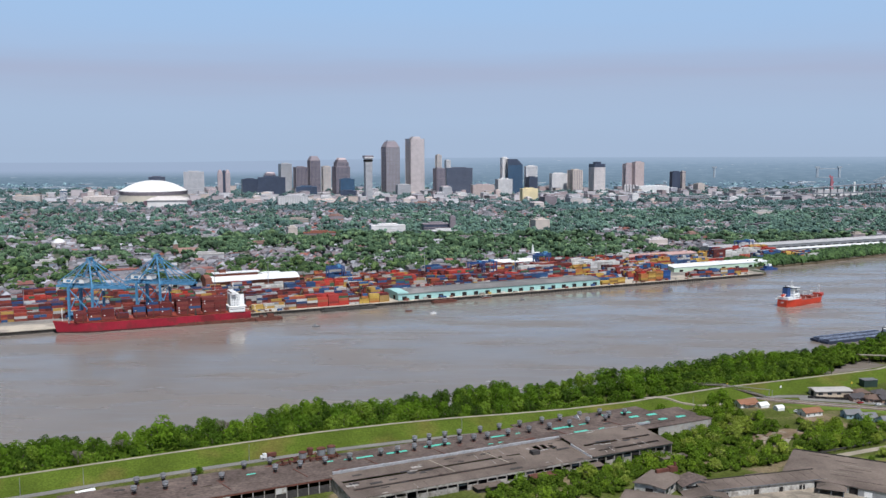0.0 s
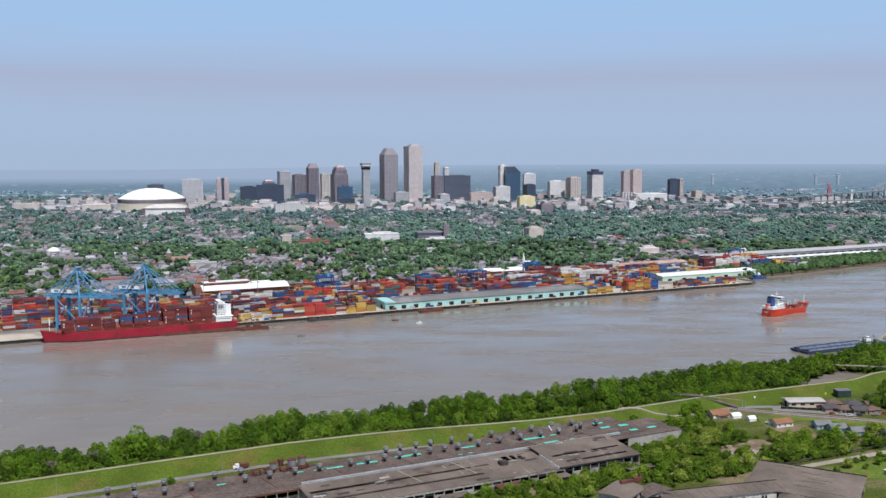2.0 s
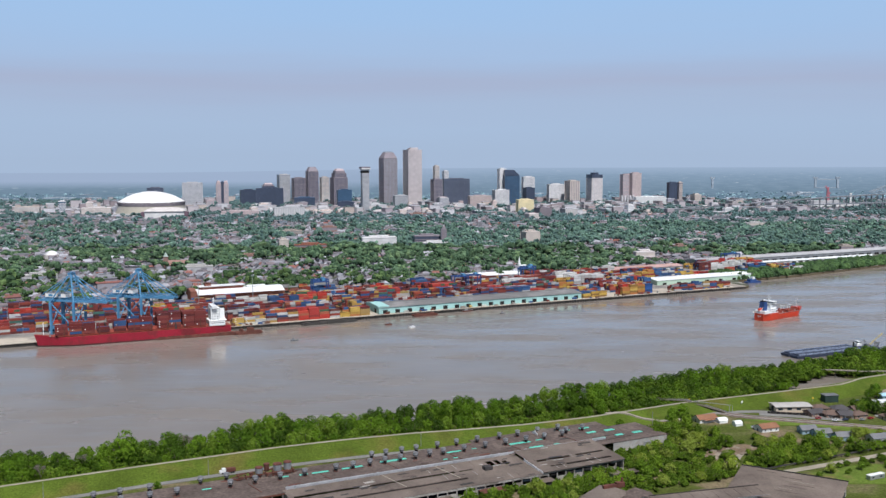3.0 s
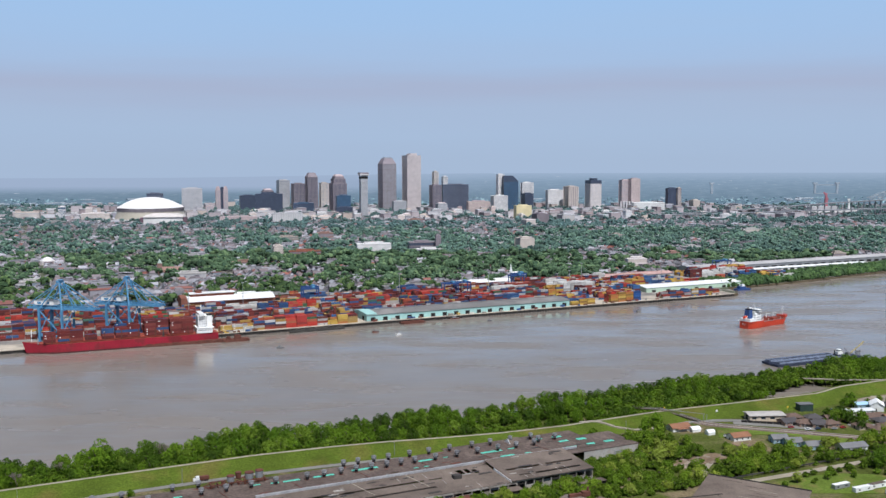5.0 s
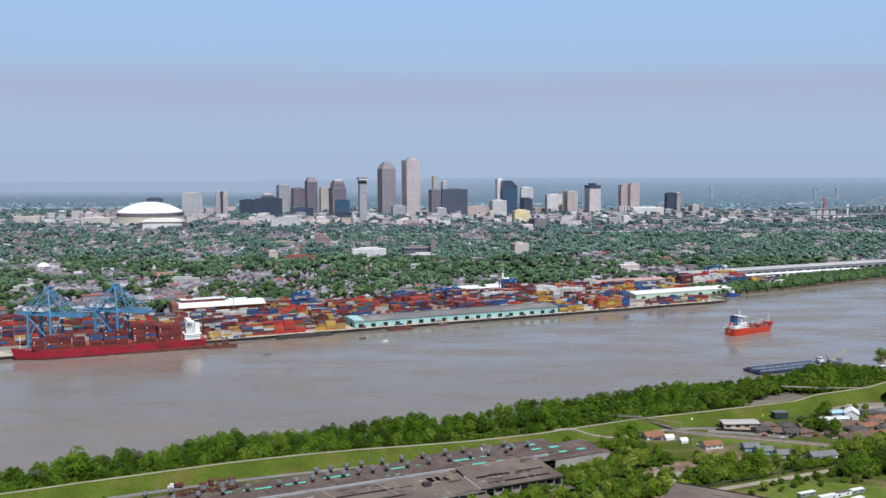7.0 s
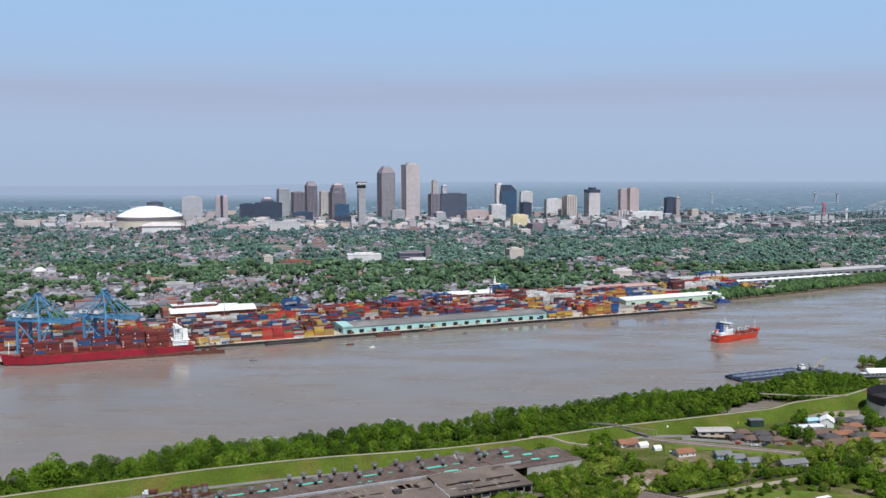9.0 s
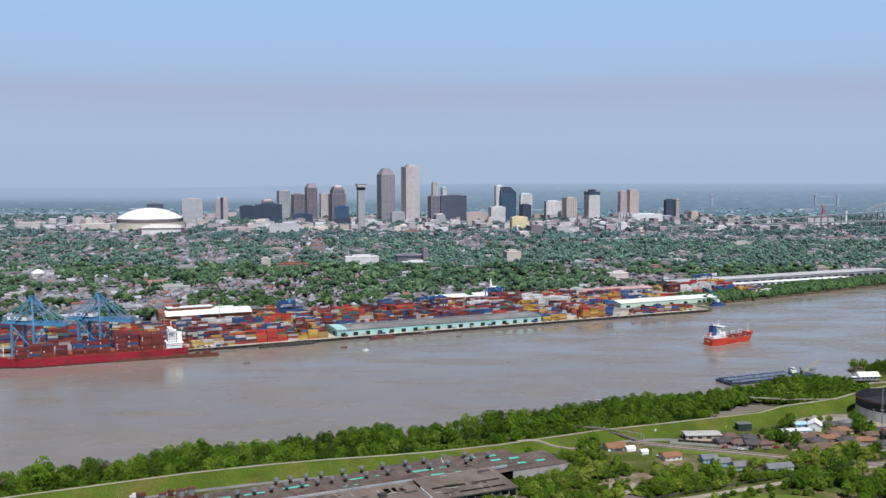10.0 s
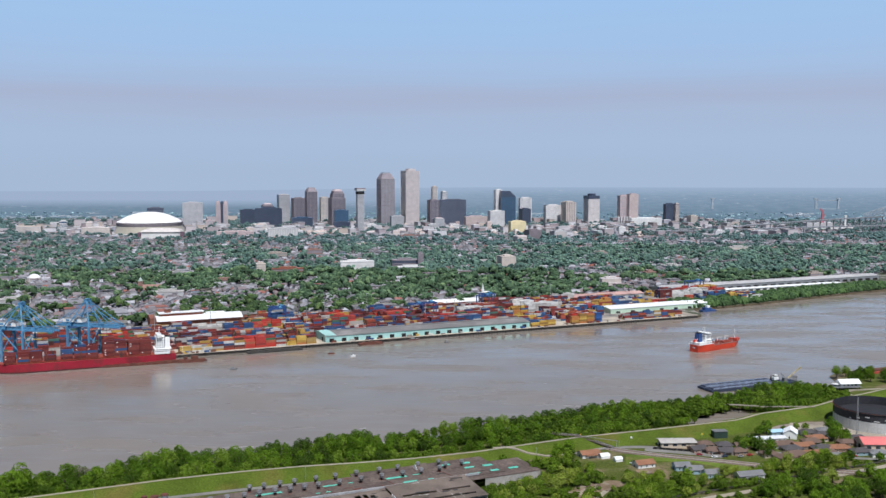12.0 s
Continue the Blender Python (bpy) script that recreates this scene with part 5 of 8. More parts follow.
part("nave", Mesh().profile([(-8, 0), (8, 0), (8, 8), (0, 13), (-8, 8)], 0, 34), STONE_RUST, ch)
part("aisle", Mesh().profile([(-13, 0), (-8, 0), (-8, 7), (-13, 5)], 2, 32), STONE_RUST, ch)
part("transept", Mesh().box(24, 0, 0, 12, 26, 9, taper=0.9), STONE_RUST, ch)
part("tower", Mesh().box(-4, 0, 0, 8, 8, 19).box(-4, 0, 18.4, 8.8, 8.8, 0.8), STONE_RUST, ch)
part("spire", Mesh().cyl(-4, 0, 19.2, 27, 4.2, 0.3, 8), tone("green_copper_spire", (0.34, 0.40, 0.36)), ch, "pale green copper spire")
ch = thing("church", "small white steepled church among trees", "church", 150, 1560, BASE, 25.6)
part("nave", Mesh().profile([(-5, 0), (5, 0), (5, 6), (0, 10), (-5, 6)], 0, 18), WHITE, ch)
part("spire", Mesh().box(-2, 0, 0, 4, 4, 12).cyl(-2, 0, 12, 24, 2.4, 0.2, 6), WHITE, ch)
rotunda = thing("domed_hall", "low building with a pale domed roof", "building", -716, 1762, BASE)
part("wall", Mesh().cyl(0, 0, 0, 8, 13, 13, 20), STONE_PALE, rotunda)
part("dome", Mesh().cyl(0, 0, 8, 13, 12, 7, 20).cyl(0, 0, 13, 15, 7, 1, 20), CONCRETE, rotunda)

# elevated highway
ROADWAY = tone("weathered_highway_concrete", (0.25, 0.265, 0.29))
ROADDECK = tone("dark_highway_deck", (0.22, 0.23, 0.25))
via = thing("viaduct", "long elevated concrete highway on many piers", "bridge", 0, 0, 0)
line = [(700, 3340, 10), (955, 3300, 17), (1092, 3300, 28), (1229, 3300, 38), (1346, 3300, 47), (1463, 3300, 54), (1560, 3300, 60), (1800, 3290, 72)]
deck = Mesh()
for p, q in zip(line, line[1:]):
    deck.beam(p, q, 22, 3.4)
part("deck", deck, ROADDECK, via)
for (ax, ay, az_), (bx_, by_, bz_) in zip(line, line[1:]):
    for k in range(5):
        f = k / 5
        part("pier", Mesh().box(ax + f * (bx_ - ax), ay + f * (by_ - ay), 3, 1.5, 8, az_ + f * (bz_ - az_) - 4), ROADWAY, via)
# steel truss where the highway reaches the river
truss = thing("bridge_truss", "pale grey steel truss of the river bridge", "bridge", 0, 0, 0)
for side in (-9, 9):
    for k in range(14):
        xa, xb = 1495 + k * 15, 1510 + k * 15
        za, zb = 61 + k * 0.95, 61 + (k + 1) * 0.95
        ha, hb = 6 + 26 * math.sin(min(k, 8) / 8 * 1.57), 6 + 26 * math.sin(min(k + 1, 8) / 8 * 1.57)
        y0 = 3299 - k * 0.4 + side
        part("chord", Mesh().beam((xa, y0, za + ha), (xb, y0, zb + hb), 1.6), HAZE_GREY, truss)
        part("post", Mesh().beam((xb, y0, zb), (xb, y0, zb + hb), 1.2), HAZE_GREY, truss)
        part("diagonal", Mesh().beam((xa, y0, za if k % 2 else za + ha), (xb, y0, zb + hb if k % 2 else zb), 1.2), HAZE_GREY, truss)

low = Mesh()
line = [(560, 3180, 12), (900, 3190, 16), (1200, 3200, 26), (1600, 3210, 36)]
for p, q in zip(line, line[1:]):
    low.beam(p, q, 20, 3.6)
via = thing("viaduct", "lower elevated concrete highway ramp", "bridge", 0, 0, 0)
part("deck", low, ROADDECK, via)
for k in range(26):
    part("pier", Mesh().box(575 + 40 * k, 3180 + k * 1.1, 3, 1.5, 7, 8 + max(0, k - 8) * 1.1), ROADWAY, via)

# houses and trees of the neighbourhoods, in streets
def house_shape(hip):
    m = Mesh()
    m.box(0, 0, 0, 1, 1, 0.55, slot=0)
    o, r = 0.56, 0.25 if hip else 0.56
    m.add([(-o, -o, 0.53), (o, -o, 0.53), (r, 0, 1), (-r, 0, 1)], [(0, 1, 2, 3)], 1)
    m.add([(o, o, 0.53), (-o, o, 0.53), (-r, 0, 1), (r, 0, 1)], [(0, 1, 2, 3)], 1)
    if hip:
        m.add([(o, -o, 0.53), (o, o, 0.53), (r, 0, 1), (r, 0, 1.0)], [(0, 1, 2, 3)], 1)
        m.add([(-o, o, 0.53), (-o, -o, 0.53), (-r, 0, 1), (-r, 0, 1.0)], [(0, 1, 2, 3)], 1)
    else:
        for sx in (-0.5, 0.5):
            m.add([(sx, -0.5, 0.55), (sx, 0.5, 0.55), (sx, 0, 0.97), (sx, 0, 0.98)], [(0, 1, 2, 3)], 0)
    return shape_of(m)


flat_house = shape_of(Mesh().box(0, 0, 0, 1, 1, 0.94, slot=0).box(0, 0, 0.94, 1.04, 1.04, 0.06, slot=1))
# wall and roof colours are blued to stand in for distance haze
WALLS = mat("house_walls", haze_blue(["968e8c", "a49f9d", "8a8280", "aeaba9", "847a7c", "927f7a", "9a9593", "868e90"], 0.9), 0.85, (0.02, 0.4), (0.1, 0.1), pick="island")
ROOFS = mat("house_roofs", haze_blue(["6c6a67", "767370", "62605e", "807d7a", "8e8b88", "766c68", "7c706c", "a3a19e", "767371", "868380", "6c6a69", "82716b", "8a5a4c", "625c5a", "7e7370", "9c9996", "8c8886", "a8a5a3"], 0.9), 0.85, (0.02, 0.4), (0.12, 0.12), pick="island")


def blob(detail, seed):
    bm = bmesh.new()
    bmesh.ops.create_icosphere(bm, subdivisions=detail, radius=1.0)
    for v in bm.verts:
        k = 0.80 + 0.55 * noise.noise(v.co * 1.7 + Vector((seed * 7.3, 0, 0))) + 0.34 * noise.noise(v.co * 3.9 + Vector((0, seed * 3.1, 0)))
        v.co *= k
        v.co.z = max(v.co.z, -0.55)
    pts = np.array([v.co[:] for v in bm.verts])
    faces = np.array([[v.index for v in f.verts] for f in bm.faces])
    bm.free()
    return pts, faces, np.zeros(len(faces), dtype=int)


def canopy(seed, lumps):
    """A broad uneven tree head of several rough lumps."""
    rng = np.random.RandomState(seed)
    pts, faces, total = [], [], 0
    for k in range(lumps):
        a = 2.39996 * k + rng.uniform(-0.5, 0.5)
        d = math.sqrt((k + 0.4) / lumps) * 0.72
        c = np.array((d * math.cos(a) * rng.uniform(0.8, 1.25), d * math.sin(a), 0.55 * (1 - d * d) + rng.uniform(-0.18, 0.12)))
        p, f, _ = blob(1, seed * 10 + k)
        pts.append(p * rng.uniform(0.36, 0.52) + c)
        faces.append(f + total)
        total += len(p)
    faces = np.concatenate(faces)
    return np.concatenate(pts), faces, np.zeros(len(faces), dtype=int)


city_rng = np.random.RandomState(21)
houses, blocks, tree_bands = [], [], [[], [], [], []]
keep_out = [(-943, 3100, 130), (-854, 2930, 75), (-116, 1980, 36), (-16, 1995, 36), (205, 2010, 24), (-462, 1560, 28)]
v = 1275.0
while v < 4700:
    step = 17 if v < 2400 else 22
    u = -1100.0
    while u < 3600:
        u += city_rng.uniform(12, 19) * (1 if v < 2400 else 1.3)
        x, y = xy(u + city_rng.uniform(-2, 2), v + city_rng.uniform(-3, 3))
        if y > 3980 or abs(x - 0.012 * y) > 0.5 * y + 60 or y < 1150:
            continue
        if u > 1090 and v < 1310:
            continue
        street = (u % 96) < 9 or (v % 118) < 10
        if any((x - a) ** 2 + (y - b) ** 2 < r * r for a, b, r in keep_out):
            continue
        downtown = y > 3050 and -1500 < x < 1250
        lush = 0.16 * ease(-500, 100, x) * (1 - ease(2300, 2800, y))
        green = noise.noise((x * 0.0035, y * 0.0035, 2.0)) * 0.5 + noise.noise((x * 0.012, y * 0.010, 5.0)) * 0.5 + noise.noise((x * 0.03, y * 0.022, 7.0)) * 0.45 + lush
        base = BASE + far_rise(x, y)
        if not street and city_rng.rand() < (0.94 if not downtown else 0.66) - 0.8 * green:
            big = city_rng.rand()
            kind = 0 if big < 0.5 else (1 if big < 0.9 else 2)
            L, W, H = city_rng.uniform(10, 16), city_rng.uniform(7, 10.5), city_rng.uniform(6, 9)
            if big > 0.98 or downtown and big > 0.72:
                kind, L, W, H = 2, city_rng.uniform(22, 48), city_rng.uniform(16, 26), city_rng.uniform(6, 11) * (2.4 if downtown and city_rng.rand() < 0.35 else 1)
            (blocks if downtown and kind == 2 else houses).append((kind, x, y, base, TURN + (math.pi / 2 if city_rng.rand() < 0.6 else 0), L, W, H))
        count = city_rng.rand()
        want = (0.38 if not downtown else 0.26) + 1.55 * green - (0.12 if street else 0)
        if count < want:
            band = 0 if y < 1480 else 1 if y < 1900 else 2 if y < 2600 else 3
            for again in range(1 + (city_rng.rand() < 0.7) + (city_rng.rand() < 0.15)):
                s = city_rng.uniform(4.4, 8.8) * (1.55 if city_rng.rand() < 0.22 else 1) * (1.12 if band else 1)
                tree_bands[band].append((city_rng.randint(6), x + city_rng.uniform(-9, 9), y + city_rng.uniform(-9, 9), base + s * 0.62, city_rng.uniform(0, 6.28), s, s * city_rng.uniform(0.75, 1.15), s * city_rng.uniform(0.7, 1.1)))
    v += step
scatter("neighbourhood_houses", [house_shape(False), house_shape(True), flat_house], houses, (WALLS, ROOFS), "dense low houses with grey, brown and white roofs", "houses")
# downtown paints are lightened and blued; the haze sits in their colour
scatter("downtown_blocks", [house_shape(False), house_shape(True), flat_house], blocks, (mat("downtown_walls", haze_blue(["b4a8a6", "c0b6b4", "a89c9c", "c8c2c0", "b09c96", "bab2ae", "a4a2a8", "9c8e8c", "c4b4a6", "d4d0ce"], 0.4), 0.85, (0.02, 0.4), (0.1, 0.1), pick="island"), mat("downtown_roofs", haze_blue(["8e8c8c", "989696", "848282", "a6a2a2", "948a84", "b4b0ae", "c8c6c4"], 0.4), 0.85, (0.02, 0.4), (0.12, 0.12), pick="island")), "packed downtown blocks with flat roofs, paled for haze", "buildings")
# each farther band has paler, bluer leaves: distance haze painted into the greens
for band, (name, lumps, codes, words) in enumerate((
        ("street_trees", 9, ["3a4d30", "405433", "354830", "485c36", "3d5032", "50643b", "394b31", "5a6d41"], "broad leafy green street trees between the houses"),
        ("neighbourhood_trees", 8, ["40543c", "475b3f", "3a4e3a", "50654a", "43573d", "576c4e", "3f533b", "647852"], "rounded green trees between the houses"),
        ("distant_trees", 5, ["50665a", "566d5d", "495e55", "5f7664", "52685b", "678069"], "far tree canopy across the city, green blued for haze"),
        ("downtown_trees", 4, ["536962", "5a7067", "4e635e", "60766c", "566c64"], "far trees before the towers, leaf green blued for haze"))):
    scatter(name, [canopy(k + 6 * band, lumps) for k in range(6)], tree_bands[band], (mat(name + "_leaves", haze_blue(codes, 0.15 + 0.22 * band), 0.9, (0.03, 0.5), (0.32, 0.3), 0.4, pick="island", spec=0.15),), words, "trees")

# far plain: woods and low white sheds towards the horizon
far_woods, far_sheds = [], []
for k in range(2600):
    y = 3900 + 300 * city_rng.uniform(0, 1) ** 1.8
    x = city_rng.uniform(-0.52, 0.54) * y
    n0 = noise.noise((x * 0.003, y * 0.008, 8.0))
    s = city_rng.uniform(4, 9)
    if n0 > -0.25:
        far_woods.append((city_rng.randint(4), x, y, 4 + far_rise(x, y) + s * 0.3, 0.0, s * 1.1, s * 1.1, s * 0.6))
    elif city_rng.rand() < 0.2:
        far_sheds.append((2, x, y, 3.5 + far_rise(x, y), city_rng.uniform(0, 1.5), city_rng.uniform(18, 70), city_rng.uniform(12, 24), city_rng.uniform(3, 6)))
# leaf colours lifted to blue-grey, haze included
scatter("far_woods", [blob(1, k + 9) for k in range(4)], far_woods, (mat("far_hazed_leaves", ["7a959d", "829da5", "758f99", "8aa3a9"], 0.95, (0.01, 0.1), (0.15, 0.2), pick="island"),), "far woods on the plain, haze blue in the leaf colour", "trees")
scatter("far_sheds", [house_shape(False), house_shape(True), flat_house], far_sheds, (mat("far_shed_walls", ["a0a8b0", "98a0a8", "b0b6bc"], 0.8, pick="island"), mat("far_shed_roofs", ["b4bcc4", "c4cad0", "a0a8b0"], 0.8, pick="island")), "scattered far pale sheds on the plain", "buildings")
# ---- trees ----
def crown_mesh(seed, height, spread, low=0.12, lobes=14, leaves=1200, size=0.55, core=True):
    """A crown of rounded leafy lobes round a core; each lobe is a shell of many small bent leaf clumps."""
    rng = np.random.RandomState(seed)
    mid, rad = height * (0.5 + low / 2), np.array((spread / 2, spread / 2, height * (0.5 - low / 2)))
    cs, rs = [], []
    for k in range(lobes):
        cz = 1.0 - 1.7 * (k + 0.5) / lobes
        a = 2.39996 * k + rng.uniform(-0.4, 0.4)
        d = np.array((math.sqrt(1 - cz * cz) * math.cos(a), math.sqrt(1 - cz * cz) * math.sin(a), cz))
        swell = 0.72 + 0.34 * noise.noise(Vector(d) * 1.4 + Vector((seed * 5.7, 0, 0))) + rng.uniform(-0.08, 0.08)
        cs.append(np.array((0, 0, mid)) + d * rad * swell)
        rs.append(spread * rng.uniform(0.12, 0.20))
    cs, rs = np.array(cs), np.array(rs)
    m = Mesh()
    if core:
        pts, faces, _ = blob(2, seed)
        inner = [tuple(np.array((0, 0, mid)) + p * rad * 0.74) for p in pts]
        m.add(inner, [tuple(f) for f in faces])
    weight = rs ** 2 / (rs ** 2).sum()
    for k in rng.choice(lobes, size=leaves, p=weight):
        c, r = cs[k], rs[k]
        d = rng.normal(size=3)
        d /= np.linalg.norm(d)
        if d[2] < -0.5:
            d[2] = -d[2]
        p = c + d * r * rng.uniform(0.82, 1.12)
        if p[2] < 0.2 or (np.linalg.norm(cs - p, axis=1) < rs * 0.78).any():
            continue
        nrm = d + rng.normal(size=3) * 0.3
        nrm /= np.linalg.norm(nrm)
        a = np.cross(nrm, rng.normal(size=3))
        a /= np.linalg.norm(a)
        b = np.cross(nrm, a)
        s = size * rng.uniform(0.5, 1.2)
        m.add([p - a * s, p - b * s * 0.75 - nrm * s * 0.15, p + a * s * 0.9, p + b * s * 0.7 - nrm * s * 0.2], [(0, 1, 2), (0, 2, 3)])
    return m


def crown_data(name, *args, leaf=LEAF):
    return crown_mesh(*args).data(name, leaf)


def trunk_data(name, seed, height, spread, material=BARK):
    rng = np.random.RandomState(seed)
    m = Mesh().cyl(0, 0, -0.5, height * 0.45, spread * 0.06, spread * 0.045, 7)
    for k in range(6):
        a, z = rng.uniform(0, 6.28), height * rng.uniform(0.25, 0.45)
        tip = (spread * 0.4 * math.cos(a), spread * 0.4 * math.sin(a), height * rng.uniform(0.55, 0.85))
        m.beam((0, 0, z), tip, spread * 0.028)
    return m.data(name, material)


KINDS = []
for k, (h, s, low, lobes, leaves, size) in enumerate([(15, 12, 0.03, 34, 2100, 0.50), (18, 12, 0.04, 36, 2300, 0.50), (13, 12, 0.02, 32, 2000, 0.50), (20, 13, 0.06, 40, 2500, 0.52), (17, 9.5, 0.03, 32, 1900, 0.46), (11, 10, 0.02, 28, 1600, 0.46)]):
    KINDS.append((h, s, crown_data("crown", 40 + k, h, s, low, lobes, leaves, size), trunk_data("trunk", 60 + k, h, s)))
BUSHES = []
for k, (h, s) in enumerate([(6.5, 7.5), (5.0, 6.0), (8.0, 7.0), (4.0, 5.0)]):
    BUSHES.append((h, s, crown_data("crown", 90 + k, h, s, 0.02, 26, 1000, 0.33, leaf=LEAF_SCRUB), trunk_data("trunk", 95 + k, h, s)))


def tree(kind, x, y, z, scale, yaw, label, group, table=KINDS, name="tree"):
    h, s, crown, trunk = table[kind]
    t = thing(name, label, "bush" if name == "bush" else "tree", x, y, z, 0, group)
    t.matrix_basis = pose(x, y, z, 0, 0, yaw) @ Matrix.Diagonal((scale, scale, scale, 1))
    part("crown", crown, None, t)
    part("trunk", trunk, None, t)
    return t


# how high the belt of trees stands along the river
BELT_U = [-40, 10, 35, 50, 72, 85, 100, 124, 140, 155, 175, 192, 205, 242, 265, 292, 314, 328, 345, 365, 390, 415, 435, 457, 480, 502, 537, 590, 612, 665, 695, 721, 763, 799]
BELT_H = [16, 18.5, 19.5, 13, 14.5, 15, 12, 16.5, 11, 16.5, 21, 23, 17, 14, 15.5, 16.5, 21, 20, 13, 11.5, 13.5, 16.5, 18.5, 15, 12, 15.5, 17.5, 17.5, 11, 13, 13, 18, 18.5, 11]
tree_rng = random.Random(5)
brush = []
u = -40.0
while u < 800:
    u += tree_rng.uniform(6.0, 8.2)
    c, w = crest_line(u), water_line(u)
    a, b = c + (14 if u < 560 or u > 700 else 33 if u < 600 or u > 690 else 44), w - 3
    tall = 0.95 * float(np.interp(u, BELT_U, BELT_H))
    for f in (0.08, 0.48, 0.9):
        v = a + (b - a) * f + tree_rng.uniform(-3.0, 3.0)
        x, y = xy(u + tree_rng.uniform(-3, 3), v)
        high = tall * (tree_rng.uniform(0.50, 0.78) if f < 0.3 else tree_rng.uniform(0.78, 1.0))
        k = tree_rng.choice([5, 5, 2] if high < 11.5 else [0, 2, 2, 0, 4] if high < 15 else [0, 1, 4, 1] if high < 18 else [1, 3, 3])
        tree(k, x, y, 0.2, high / KINDS[k][0], tree_rng.uniform(0, 360), "leafy green tree in the riverside belt", "riverside trees")
    for k in range(10 if u > 480 else 6):
        x, y = xy(u + tree_rng.uniform(-5, 5), a + (b - a) * tree_rng.uniform(-0.12, 0.9))
        s = tree_rng.uniform(1.8, 4.2) * (1.25 if u > 480 else 1)
        brush.append((tree_rng.randint(0, 3), x, y, 0.9, tree_rng.uniform(0, 6), s * 0.55, s * 0.55, s * 0.5))
scatter("riverside_brush", [shape_of(crown_mesh(120 + k, 3.6, 4.4, 0.02, 12, 260, 0.55)) for k in range(4)], brush, (LEAF_BRUSH,), "dense green brush under the riverside trees", "brush")

def bare_tree(x, y, height, seed):
    """A leafless grey-brown tree of forked twigs."""
    rng = random.Random(seed)
    t = thing("bare_tree", "leafless grey-brown tree among the green riverside trees", "tree", x, y, 0.4, 0, "bare trees")
    part("trunk", Mesh().cyl(0, 0, -0.4, height * 0.5, 0.28, 0.18, 7), BARK, t)
    twigs = Mesh()

    def fork(p, d, length, width, depth):
        q = p + d * length
        twigs.beam(p, q, width)
        if depth:
            for _ in range(4):
                e = (d + Vector((rng.uniform(-0.7, 0.7), rng.uniform(-0.7, 0.7), rng.uniform(-0.1, 0.5)))).normalized()
                fork(q, e, length * rng.uniform(0.6, 0.8), width * 0.62, depth - 1)

    for k in range(5):
        a = k * 1.257
        fork(Vector((0, 0, height * (0.3 + 0.04 * k))), Vector((0.5 * math.cos(a), 0.5 * math.sin(a), 0.8)).normalized(), height * 0.24, 0.22, 3)
    part("twigs", twigs, mat("bare_twigs", (0.20, 0.165, 0.14), 0.9, (0.3, 2.0), (0.2, 0.2)), t)


bare_tree(*xy(128, 590), 15, 3)
bare_tree(*xy(66, 585), 12, 4)
bare_tree(*xy(40, 578), 11, 6)
# wooded bank across the river
far_belt = []
for k in range(1300):
    u = tree_rng.uniform(1045, 1560)
    v = far_bank(u) + tree_rng.uniform(1, 60)
    s = tree_rng.uniform(3.4, 6.8)
    far_belt.append((tree_rng.randint(0, 3), *xy(u, v), 4 + s * 0.6, tree_rng.uniform(0, 6), s, s, s * 1.1))
scatter("far_bank_trees", [blob(2, k + 30) for k in range(4)], far_belt, (mat("far_bank_leaves", ["37502a", "405a2e", "314826", "4a6434"], 0.85, (0.03, 0.5), (0.2, 0.3), 0.4, pick="island"),), "dense green trees on the far river bank", "trees")

# ---- abandoned factory ----
FT = radians(26.0)
FC, FS = math.cos(FT), math.sin(FT)


def fxy(u, v):
    return FC * u - FS * v, FS * u + FC * v


FELT = mat("weathered_roof_felt", (0.113, 0.086, 0.074), 0.95, (0.06, 0.5), (0.25, 0.32), 0.05, spec=0.15, stain=(0.150, 0.115, 0.098), stain_scale=0.07, stain_edge=(0.45, 0.7))
FELT_PALE = mat("pale_roof_sheet", (0.165, 0.132, 0.110), 0.9, (0.05, 0.9), (0.25, 0.14), 0.03, spec=0.15, stain=(0.110, 0.086, 0.072), stain_scale=0.045, stain_edge=(0.42, 0.72))
FELT_DARK = mat("torn_felt_and_side_shade", (0.045, 0.04, 0.038), 0.95, (0.1, 1.0), (0.3, 0.3))
FWALL = mat("stained_concrete_wall", (0.34, 0.315, 0.285), 0.9, (0.08, 0.8), (0.25, 0.25), 0.02, stain=(0.19, 0.165, 0.14), stain_scale=0.22)
TEAL_LIGHT = mat("teal_skylight", (0.11, 0.50, 0.38), 0.5, (0.2, 1.5), (0.2, 0.15))
PIPE = mat("silver_duct", (0.40, 0.40, 0.41), 0.55, (0.1, 1.0), (0.2, 0.2), 0.0, metal=0.3)


WASHED = mat("whitewashed_block_wall", (0.46, 0.44, 0.40), 0.9, (0.1, 1.0), (0.22, 0.2), 0.02, stain=(0.24, 0.215, 0.19), stain_scale=0.3)
W_PANEL = mat("white_wall_sheet", (0.55, 0.54, 0.51), 0.8, (0.2, 1.5), (0.15, 0.15), stain=(0.34, 0.29, 0.24), stain_scale=0.4)


